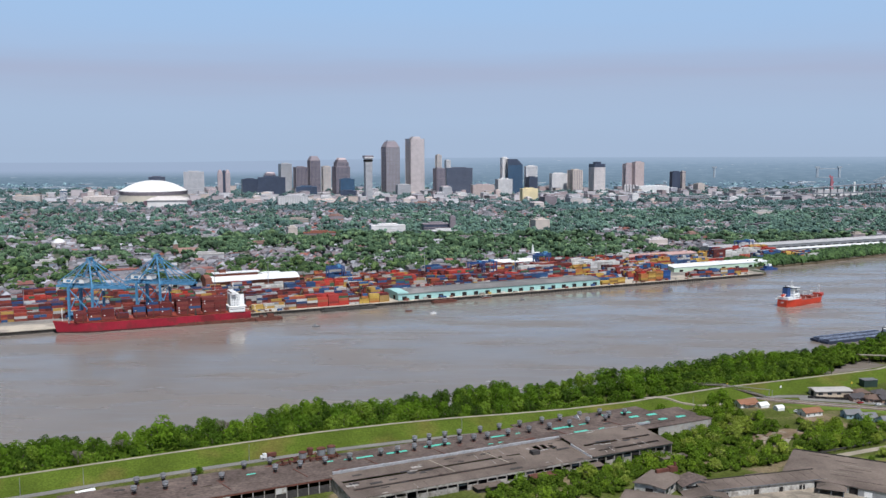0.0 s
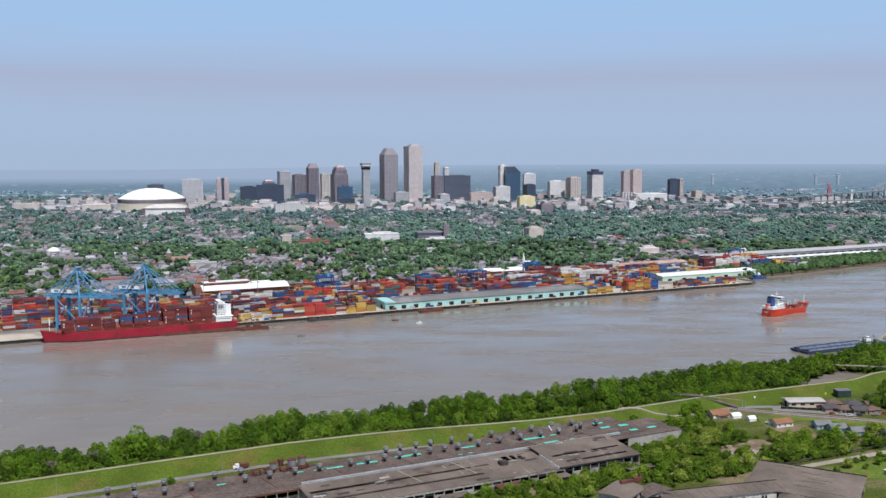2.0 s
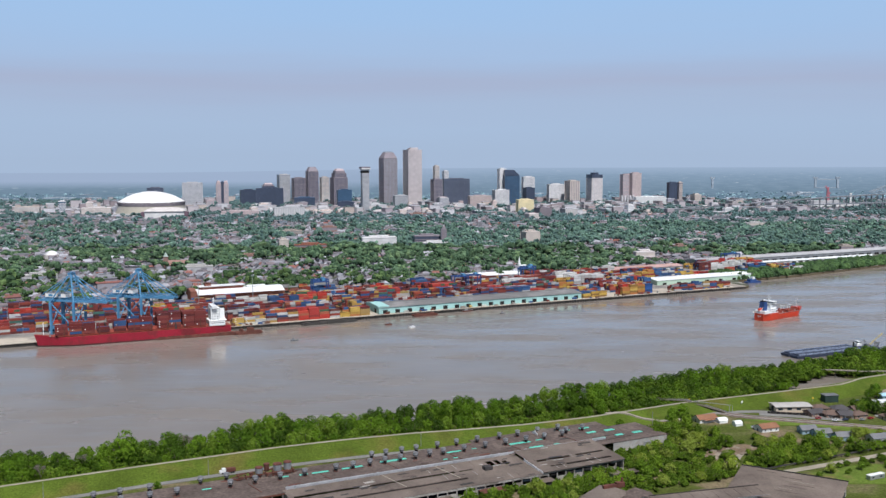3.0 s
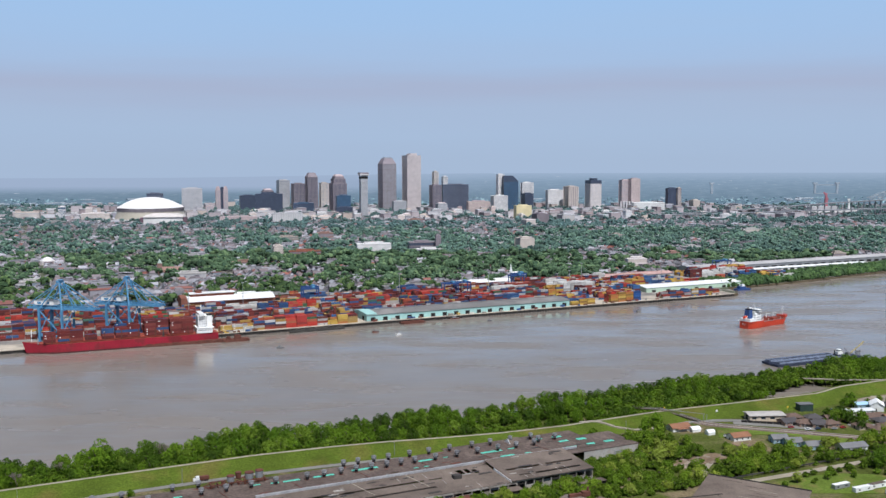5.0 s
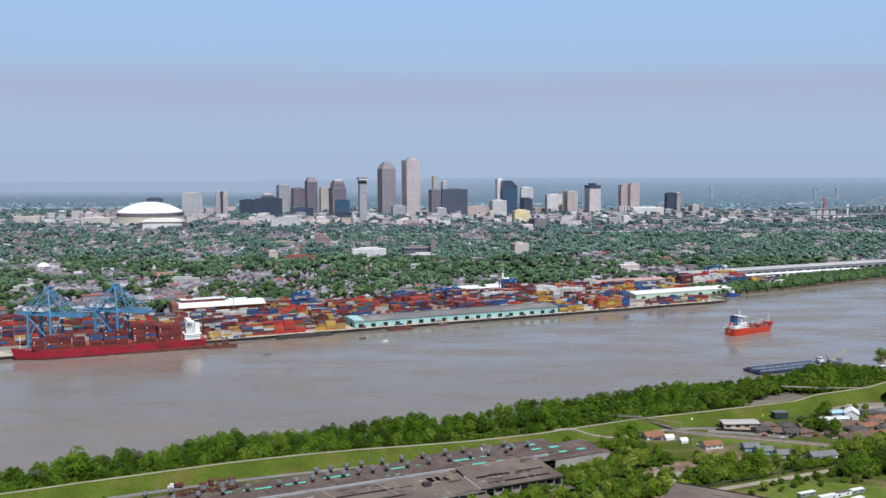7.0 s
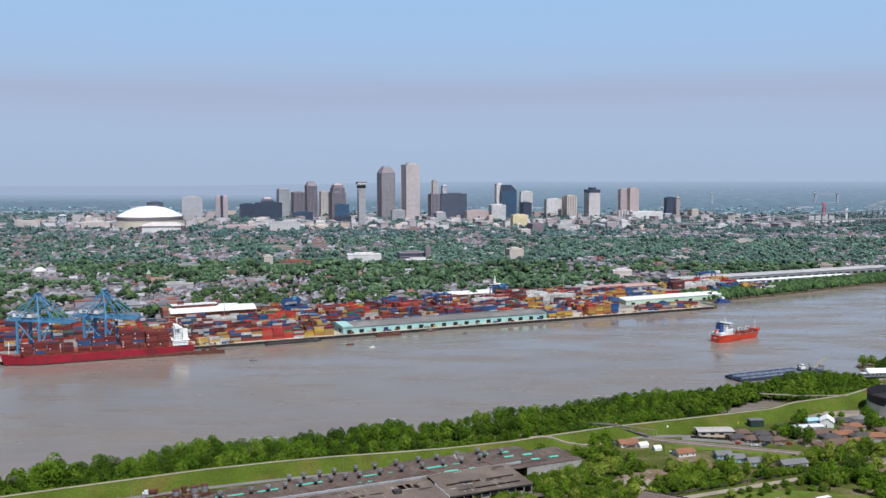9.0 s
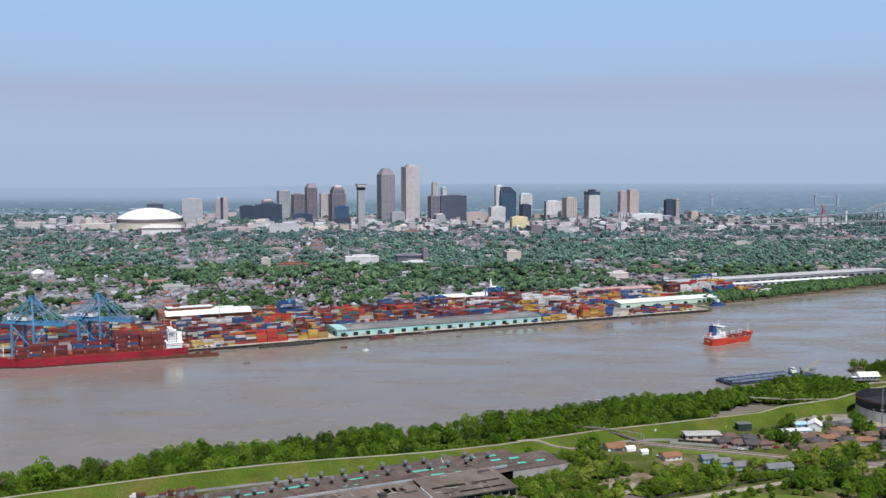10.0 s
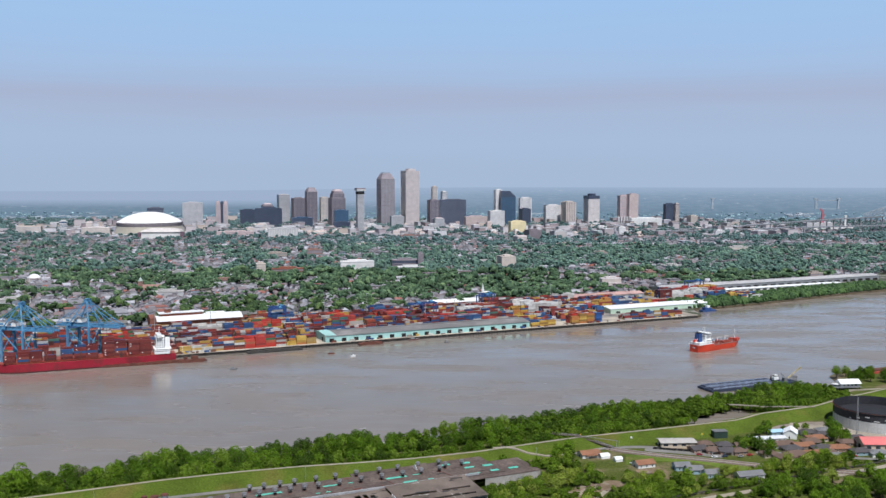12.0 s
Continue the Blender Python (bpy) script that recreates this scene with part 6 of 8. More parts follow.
def roof_cells(us, vs, height, holes, thick=0.35):
    """A roof sheet over a grid, left open where a hole lies; height is a function of v."""
    m = Mesh()
    nu, nv = len(us), len(vs)
    for drop in (0, thick):
        m.v.extend([(a, b, height(b) - drop) for a in us for b in vs])

    def solid(i, j):
        if not (0 <= i < nu - 1 and 0 <= j < nv - 1):
            return False
        mu, mv = (us[i] + us[i + 1]) / 2, (vs[j] + vs[j + 1]) / 2
        return not any(a < mu < b and c < mv < d for a, b, c, d in holes)

    low = nu * nv
    for i in range(nu - 1):
        for j in range(nv - 1):
            if not solid(i, j):
                continue
            a, b, c, d = i * nv + j, (i + 1) * nv + j, (i + 1) * nv + j + 1, i * nv + j + 1
            m.f.append((a, b, c, d))
            m.f.append((low + d, low + c, low + b, low + a))
            for (p, q), (k, n) in (((a, b), (i, j - 1)), ((b, c), (i + 1, j)), ((c, d), (i, j + 1)), ((d, a), (i - 1, j))):
                if not solid(k, n):
                    m.f.append((q, p, low + p, low + q))
    m.m = [0] * len(m.f)
    return m


def cuts(a, b, extra, step=12.0):
    s = {round(a, 2), round(b, 2)} | {round(e, 2) for e in extra if a < e < b}
    k = a + step
    while k < b:
        s.add(round(k, 2))
        k += step
    return sorted(s)


fac = thing("factory", "long abandoned factory with weathered brown roofs and broken skylights", "factory", 0, 0, 0, 26.0)
h1 = lambda v: 10.0 - (v - 476) / 36
h2 = lambda v: 8.5 + (v - 440) * 0.048
h3 = lambda v: 9.6 + (v - 439) * 0.066
holes1 = [(250, 256, 483, 484.5), (98, 103, 489, 490.6), (190, 193, 486, 487)]
extra1 = [h for q in holes1 for h in q[:2]]
part("roof", roof_cells(cuts(28, 164, extra1), [471.5, 478, 484, 489, 490.6, 497, 504, 511], h1, holes1), FELT, fac, "low brown felt roof")
part("roof", roof_cells(cuts(164, 300, extra1), [476, 480, 483, 484.5, 486, 487, 492, 498, 504, 511], h1, holes1), FELT, fac, "low brown felt roof with patches")
part("roof", roof_cells(cuts(300, 400, []), [476, 484, 492, 500, 508, 517], h1, []), FELT, fac, "low brown felt roof with skylights")
part("annex_roof", roof_cells(cuts(400, 424, [], 8), [468, 476, 484, 492, 503], lambda v: h1(v) - 0.25, []), FELT, fac)
part("annex_roof", roof_cells(cuts(369, 400, [], 8), [468, 475.6], lambda v: h1(v) - 0.25, []), FELT, fac)
holes2 = [(166, 205, 461.6, 464.6), (205, 263, 461.2, 463.6), (266, 275, 461.5, 463.2), (168, 266, 450.0, 452.4), (287, 291, 461.5, 470.5), (292.5, 295.5, 463, 470.5), (297, 300, 461.5, 468)]
vs2 = sorted({440, 445, 450, 452.4, 457, 461.2, 461.5, 461.6, 463, 463.2, 463.6, 464.6, 468, 470.5, 475.6})
part("lower_roof", roof_cells(cuts(163, 310, [h for q in holes2 for h in q[:2]]), vs2, h2, holes2), FELT_PALE, fac, "weathered sloping roof with long broken slots")
holes3 = [(315, 338.5, 454.4, 457), (343, 363, 454.8, 457), (318.6, 328, 445, 446.6), (330, 362, 444.4, 446.8)]
vs3 = sorted({439, 444.4, 445, 446.6, 446.8, 450, 454.4, 454.8, 457, 463, 469, 475})
part("raised_roof", roof_cells(cuts(310, 368, [h for q in holes3 for h in q[:2]]), vs3, h3, holes3), FELT_PALE, fac, "raised sloping roof with broken slots")
part("step_wall", Mesh().profile([(440, 8.3), (462, 9.4), (462, 10.9), (440, 9.5)], 309.7, 310.0), WHITE, fac, "pale step between the two roofs")
part("duct", Mesh().box(272, 475.9, 10.3, 214, 1.5, 1.2), PIPE, fac, "long silver duct along the roof valley")
for k in range(9):
    part("duct_joint", Mesh().box(170 + k * 25, 475.9, 10.2, 1.0, 1.9, 1.5), STEEL, fac)
# walls with openings between posts
wall_rng = random.Random(8)
for k in range(34):
    ua = 163 + k * 6.03
    high = 6.2 if ua < 309 else 7.1
    if wall_rng.random() < 0.8:
        part("wall_panel", Mesh().box(ua + 3, 440.4, LAND - 0.3, 5.4, 0.3, wall_rng.choice([3.2, 3.2, 1.6])), FWALL, fac)
    part("post", Mesh().box(ua, 440.3, LAND - 0.3, 0.6, 0.6, high - 0.2), FWALL, fac)
    if wall_rng.random() < 0.25:
        part("window_band", Mesh().box(ua + 3, 440.5, LAND + 3.0, 5.4, 0.12, 1.6), GLASS, fac)
    part("fascia", Mesh().box(ua + 3, 440.2, LAND + high - 1.6, 6.0, 0.4, 1.3), FWALL, fac)
part("end_wall", Mesh().profile([(440, 0), (475.5, 0), (475.5, 11.6), (440, 9.3)], 367.2, 367.7), FWALL, fac)
part("end_wall", Mesh().profile([(440.5, 0), (475.5, 0), (475.5, 9.8), (440.5, 8.1)], 163.2, 163.7), FWALL, fac)
part("end_wall", Mesh().box(423.4, 485.5, 0, 0.5, 34, 9.2), FWALL, fac)
part("wall", Mesh().box(402, 468.5, 0, 43, 0.5, 9.6), mat("pale_stained_wall", (0.36, 0.345, 0.32), 0.9, (0.1, 0.8), (0.2, 0.15), stain=(0.3, 0.27, 0.24), stain_scale=0.2), fac, "pale stained wall")
part("annex_door", Mesh().box(407, 468.2, LAND, 5, 0.3, 4.5), STEEL, fac)
part("wall", Mesh().box(164, 510.6, 0, 270, 0.5, 8.6), FWALL, fac)
# closed wall; its dark colour paints the shade under the low roof
part("wall", Mesh().box(96, 472.0, 0, 134, 0.5, 6.4), FELT_DARK, fac, "solid wall painted dark for the shade of an open side")
for k in range(23):
    part("post", Mesh().box(30 + k * 6, 471.6, LAND - 0.3, 0.5, 0.5, 7.6), FWALL, fac)
for k in (2, 3, 6, 11, 12, 17):
    part("wall_panel", Mesh().box(33 + k * 6, 471.5, LAND + 3.2, 5.4, 0.2, 3.6), W_PANEL, fac, "loose white wall sheet")
part("fascia", Mesh().box(96, 471.4, 9.0, 134, 0.3, 0.8), RUSTY, fac)
# floor colour carries the indoor shade, so the roof slots look dark
part("floor", Mesh().box(265, 458, LAND, 202, 34, 0.2), DARK, fac, "floor painted near black for the shade under the broken roof")
for va in (452, 462, 470):
    part("truss", Mesh().beam((165, va, 8.0), (366, va, 8.0), 0.35), RUSTY, fac)
dormer = part("dormer", Mesh().profile([(504.5, 9.0), (513.5, 9.0), (513.5, 9.4), (509, 12.2), (504.5, 9.4)], 346, 354), FELT_PALE, fac, "small gabled roof house")
part("gable", Mesh().profile([(504.7, 9.0), (513.3, 9.0), (509, 11.9)], 345.7, 346), WHITE, dormer)
for (ua, va, L, W) in ((126, 497.5, 5, 2.0), (171, 498.4, 5, 2.2), (182, 497.2, 5, 2.4), (192, 496.8, 10, 2.6), (212, 496.6, 13, 2.8), (239, 498.1, 17, 3.2), (280, 497, 10, 2.6), (268, 485, 3, 1.8), (275, 485, 3, 1.6), (294, 497, 3, 1.6), (326, 494.5, 15, 3.4), (331, 482, 10, 2.6), (341, 495, 5, 2), (346, 481.5, 4, 1.8),
                       (368, 507, 7, 3.6), (383, 505.4, 7, 3.8), (381, 494.2, 7, 3.4), (395, 493.3, 7, 4), (394, 480.6, 6, 3.6), (409, 481, 7, 3.8), (362, 479, 18, 2.0), (378, 479.6, 8, 2.4), (336, 479.6, 4, 1.6)):
    z = h1(va) - (0.28 if ua > 401 else 0.02)
    fr = part("skylight", Mesh().box(ua, va, z, L, W, 0.28), TEAL_LIGHT, fac, "teal translucent skylight")
    part("curb", Mesh().box(ua, va - W / 2 - 0.15, z, L + 0.5, 0.25, 0.36).box(ua, va + W / 2 + 0.15, z, L + 0.5, 0.25, 0.36), FELT, fr)
for k in range(7):
    ua = 110 + k * 42
    part("roof_seam", Mesh().beam((ua, 478, h1(478) + 0.1), (ua - 3, 496, h1(496) + 0.1), 0.5, 0.25), RUSTY, fac)
for ua in (228, 262):
    part("roof_seam", Mesh().beam((ua, 453, h2(453) + 0.12), (ua - 6, 474, h2(474) + 0.12), 0.7, 0.2), SHELL, fac)

# loose sheets, patches and battens on the roofs
wear_rng = random.Random(23)
for k in range(34):
    ua = 165 + k * 6 + wear_rng.uniform(-1, 1)
    va = wear_rng.choice([441, 453.5, 466])
    hh = h2 if ua < 309 else h3
    far = va + wear_rng.uniform(5, 8)
    part("batten", Mesh().beam((ua, va, hh(va) + 0.03), (ua, far, hh(far) + 0.03), 0.3, 0.12), wear_rng.choice([FELT, FELT, FWALL]), fac)
for k in range(70):
    ua, va = wear_rng.uniform(50, 390), wear_rng.uniform(479, 509)
    part("roof_patch", Mesh().box(ua, va, h1(va) - 0.1, wear_rng.uniform(1, 7), wear_rng.uniform(0.6, 3), 0.2, wear_rng.uniform(-8, 8)), wear_rng.choice([FELT_PALE, FELT_PALE, FELT_DARK, RUSTY]), fac)
for k in range(46):
    ua, va = wear_rng.uniform(168, 360), wear_rng.uniform(441, 473)
    part("roof_patch", Mesh().box(ua, va, (h2 if ua < 309 else h3)(va) - 0.14, wear_rng.uniform(2, 10), wear_rng.uniform(0.6, 2.6), 0.24, wear_rng.uniform(-4, 4)), wear_rng.choice([FELT, FELT_DARK, FELT_DARK, FWALL]), fac)
part("roof_hut", Mesh().box(283, 459, 9.3, 5, 4, 2.2), FELT_DARK, fac)
for k in range(3):
    part("lean_to", Mesh().box(240 + k * 34, 436.6, LAND - 0.2, 16 - k * 2, 6, 2.6 + k * 0.4), FELT_DARK, fac)
    part("lean_to_roof", Mesh().box(240 + k * 34, 436.2, LAND + 2.4 + k * 0.4, 17 - k * 2, 7, 0.25), RUSTY if k == 1 else FELT_PALE, fac)

for wx, wy in ((-187, 481), (-171, 478)):
    lean = thing("white_shed", "small shed with a bright white sheet roof by the factory", "shed", wx, wy, LAND, 35, "white sheds")
    part("wall", Mesh().box(0, 0, -0.3, 9, 5, 4.2), FWALL, lean)
    part("roof", Mesh().profile([(-3, 3.9), (3, 5.4), (3, 5.6), (-3, 4.1)], -5, 5), WHITE, lean)

# roof cowls
cowl = thing("roof_cowl", "round galvanised roof ventilator with a dark throat on the factory roof", "ventilator", *fxy(0, 0), 0, 26, "roof ventilators")
part("throat", Mesh().cyl(0, 0, 0, 2.5, 0.9, 1.0, 10), DARK, cowl)
part("stand", Mesh().beam((-1.1, 0, 0), (-0.8, 0, 2.3), 0.22).beam((1.1, 0, 0), (0.8, 0, 2.3), 0.22).box(0, 0, 0, 2.2, 2.2, 0.3), RUSTY, cowl)
part("drum", Mesh().cyl(0, 0, 2.2, 4.5, 1.35, 1.55, 12), PIPE, cowl)
part("band", Mesh().cyl(0, 0, 2.7, 3.0, 1.6, 1.6, 12), DARK, cowl)
part("cap", Mesh().cyl(0, 0, 4.5, 5.0, 1.7, 0.6, 12), TANKISH, cowl)
spots = [(u, 508.7) for u in (67, 81.6, 96.5, 124.6, 139.4, 228.8, 238.5, 248.8, 258.5, 273.7, 287.7, 302.3, 318.8, 332.4, 348, 364)]
spots += [(u, 494.6) for u in (64, 79.6, 94.6, 109, 138.3, 152.8, 166.8, 181.7, 201, 211.6, 222.3, 232.2, 241.8, 252.2, 261.6, 271.4, 285.4, 300.2, 315.1, 330.2, 344.4, 358)]
spots += [(365, 500), (378, 500.5)]
cowl_rng = random.Random(2)
first = True
for k, (ua, va) in enumerate(spots):
    ua += cowl_rng.uniform(-0.5, 0.5)
    x, y = fxy(ua, va)
    m = pose(x, y, h1(va) - 0.1, 0, 0, 26 + cowl_rng.uniform(-20, 20))
    if first:
        cowl.matrix_basis, first = m, False
    else:
        copy_thing(cowl, m)

# rusty roof machinery
mach = thing("roof_machinery", "rusty tangle of tanks, pipes and steel supports on the factory roof", "machinery", *fxy(160, 505.5), h1(505) + 0.1, 26)
for k, (a, b, r, hh, z0) in enumerate([(-2, 1, 2.3, 3.2, 2.0), (9, 1, 2.6, 3.6, 2.2), (15, 1, 2.4, 4.0, 2.2), (3, 3, 1.8, 3.0, 3.0), (-7, 0, 1.0, 2.0, 1.0)]):
    tk_ = part("tank", Mesh().cyl(a, b, z0, z0 + hh, r * 0.9, r, 12), STEEL if k in (0, 1, 2) else RUSTY, mach, "steel tank" if k < 3 else "rusty tank")
    part("tank_rim", Mesh().cyl(a, b, z0 + hh, z0 + hh + 0.4, r * 1.08, r * 1.05, 12), RUSTY, tk_)
for k in range(30):
    a, b = tree_rng.uniform(-14, 17), tree_rng.uniform(-3, 4)
    part("pipe", Mesh().beam((a, b, tree_rng.uniform(0.2, 2.5)), (a + tree_rng.uniform(-6, 6), b + tree_rng.uniform(-2, 2), tree_rng.uniform(0.2, 3)), 0.45), RUSTY, mach)
for k in range(9):
    part("support", Mesh().box(-14 + k * 4, 0, -0.2, 0.45, 4, 2.6), RUSTY, mach)
part("frame_rail", Mesh().beam((-15, -2, 1.8), (18, -2, 2.2), 0.5).beam((-15, 3, 2.4), (18, 3, 2.6), 0.5), RUSTY, mach)

# ---- neighbouring works buildings ----
def hall(label, x, y, yaw, L, W, eave, rise, wall, roof, name="workshop"):
    t = thing(name, label, "building", x, y, LAND, yaw)
    part("wall", Mesh().profile([(-W / 2, -0.3), (W / 2, -0.3), (W / 2, eave), (0, eave + rise), (-W / 2, eave)], -L / 2, L / 2), wall, t)
    e = 0.9
    for sgn in (-1, 1):
        part("roof", Mesh().profile([(0, eave + rise + 0.05), (sgn * (W / 2 + e), eave - 0.3), (sgn * (W / 2 + e), eave), (0, eave + rise + 0.4)][::-sgn], -L / 2 - e, L / 2 + e), roof, t)
    for i in range(int(L / 7)):
        dx = -L / 2 + 3.5 + i * 7
        for sgn in (-1, 1):
            part("window", Mesh().box(dx, sgn * W / 2, eave * 0.4, 3.4, 0.2, eave * 0.35), GLASS, t)
    part("door", Mesh().box(-L / 2, 0, 0, 0.24, 4.2, 4), DARK, t)
    return t


works = thing("works_hall", "grey weathered works hall with one broad sloping roof", "building", 226, 527, LAND, -30)
part("wall", Mesh().profile([(-37, -0.3), (1, -0.3), (1, 7.6), (-37, 4.4)], -24, 33), WASHED, works)
part("roof", Mesh().profile([(-38, 4.35), (1.8, 7.7), (1.8, 8.1), (-38, 4.75)], -25, 34), FELT_PALE, works, "broad brown-grey felt roof")
part("ridge", Mesh().box(4.5, 1.5, 7.7, 59, 0.8, 0.8), DARK, works)
part("gable_opening", Mesh().box(33, -9, 0.2, 0.3, 9, 4.6).box(33, -24, 0.2, 0.3, 7, 3.8), DARK, works, "open bay, its shade painted near black")
part("gable_window", Mesh().box(33, -16, 3.2, 0.3, 3, 1.4), GLASS, works)
for k in range(9):
    part("roof_seam", Mesh().box(tree_rng.uniform(-12, 22), -34 + k * 3.9, 5.05 + k * 0.332, tree_rng.uniform(9, 18), 0.35, 0.16), SHELL if k % 3 == 0 else FELT, works)
for k in range(4):
    part("door", Mesh().box(-14 + k * 9, -37.1, -0.2, 5.5, 0.3, 3.8), DARK, works)
low_shed = thing("long_shed", "long low whitewashed shed with sloping felt roof", "building", 171, 496, LAND, 15)
part("wall", Mesh().profile([(-5.5, -0.3), (5.5, -0.3), (5.5, 5.8), (-5.5, 4.8)], -36, 36), WASHED, low_shed, "stained whitewashed wall")
part("roof", Mesh().profile([(-6.3, 4.75), (6.1, 5.85), (6.1, 6.2), (-6.3, 5.1)], -37, 37), FELT_PALE, low_shed)
part("roof_edge", Mesh().box(0, 6.1, 5.9, 74, 0.5, 0.6), DARK, low_shed)
part("eave_board", Mesh().box(0, -6.35, 4.7, 74, 0.15, 0.5), TANKISH, low_shed)
for k in range(11):
    part("roof_seam", Mesh().beam((-34 + k * 6.8, -6.2, 5.16), (-34 + k * 6.8, 6.0, 6.26), 0.25, 0.1), FELT, low_shed)
for k, (dx, dw) in enumerate(((-24, 2.0), (-6, 3.0), (9, 2.2), (22, 3.4))):
    part("door", Mesh().box(dx, -5.6, -0.2, dw, 0.25, 3.0), DARK, low_shed, "open doorway, its shade painted near black")
for k in range(7):
    part("buttress", Mesh().box(-33 + k * 11, -5.6, -0.3, 0.5, 0.4, 4.9), WASHED, low_shed)
hall("grey workshop with low felt roof and dark window strip", 116, 497, 54, 23, 17, 5.7, 0.5, WASHED, FELT_PALE)
gabled = hall("pale gabled workshop beside the felt-roofed one", 135, 496, 99, 12, 17, 4.6, 3.0, W_PANEL, FELT)
part("dark_band", Mesh().box(-6.05, 0, 3.4, 0.3, 14, 1.3), DARK, gabled)
gabled = hall("low pale gabled workshop in front of the others", 137, 480, 92, 11, 22, 3.0, 2.4, W_PANEL, FELT_PALE)
hall("low grey workshop with broad flat felt roof", 109, 471, -21, 34, 24, 3.2, 0.5, FWALL, FELT_PALE)
for hx, hy, w, h, m in ((130, 541.5, 6, 3.2, W_PANEL), (140, 546, 7.5, 3.0, FELT_DARK)):
    hut = thing("scrap_hut", "small derelict box hut beside the factory wall", "shed", hx, hy, LAND, 26, "derelict huts")
    part("wall", Mesh().box(0, 0, -0.2, w, 4.6, h), m, hut)
    part("roof", Mesh().box(0, -0.4, h - 0.2, w + 0.8, 6, 0.25), FELT_PALE, hut)
    part("door", Mesh().box(1, -2.32, 0, 1.6, 0.1, 2.1), DARK, hut)
rust = thing("rooftop_fan", "rust-red duct and fan housing on the workshop roof", "machinery", 125, 508, LAND + 6.0, 20)
part("duct", Mesh().box(-5, 0, 0.4, 8, 2, 1.8), RUSTY, rust)
part("housing", Mesh().box(1.5, 0, 0.2, 5, 3, 2.8), RUSTY, rust)
part("chimney", Mesh().cyl(3, 0, 3, 5.2, 0.7, 0.7, 8), RUSTY, rust)
part("leg", Mesh().box(1, -1.2, -1.5, 0.5, 0.5, 2), RUSTY, rust)
canopy = thing("open_canopy", "small pale pyramid canopy on posts beside the works", "shelter", 207, 490, LAND, -25)
part("roof", Mesh().box(0, 0, 3.4, 15, 9, 1.8, taper=0.35), FELT_PALE, canopy)
for k in (-6, 0, 6):
    for j in (-3.6, 3.6):
        part("post", Mesh().box(k, j, 0, 0.3, 0.3, 3.5), STEEL, canopy)
annex = thing("works_annex", "pale grey metal annex beside the works hall", "building", 228, 487, LAND, -30)
part("wall", Mesh().box(0, 0, -0.3, 14, 10, 4.6), STEEL, annex)
part("roof", Mesh().box(0, 0, 4.3, 15, 11, 0.4), FELT_PALE, annex)
part("door", Mesh().box(-2, -5.05, 0, 4, 0.2, 3.2), WHITE, annex)
setting("works_yard", strip([(150, 478, LAND + 0.25), (200, 488, LAND + 0.25), (262, 486, LAND + 0.25)], 24, 0), mat("dusty_yard", (0.29, 0.245, 0.19), 0.95, (0.08, 0.9), (0.2, 0.2), 0.02, stain=(0.18, 0.155, 0.12), stain_scale=0.1), "pale dusty yard between the works buildings", "pavement")
# caravans and sheds on the lot by the shell road
for k, (tx, ty, tyaw, L) in enumerate(((173, 511, 14, 11), (284, 539, 25, 12), (295, 534, 25, 14), (306, 540, 25, 13), (317, 545, 25, 10), (311, 530, 28, 9))):
    van = thing("caravan", "white and silver caravan parked on the lot", "caravan", tx, ty, LAND, tyaw, "parked caravans")
    part("body", Mesh().box(0, 0, 0.5, L, 3.0, 2.5), STEEL if k % 3 == 1 else WHITE, van)
    part("roof", Mesh().box(0, 0, 3.0, L + 0.3, 3.2, 0.18), WHITE if k % 3 else FELT, van)
    for j in (-0.3, 0.25):
        part("window", Mesh().box(L * j, -1.52, 1.4, 1.6, 0.08, 0.8), GLASS, van)
    for j in (-0.1, 0.1):
        part("wheel", Mesh().box(L * j, -1.3, 0, 0.7, 0.3, 0.7), DARK, van)

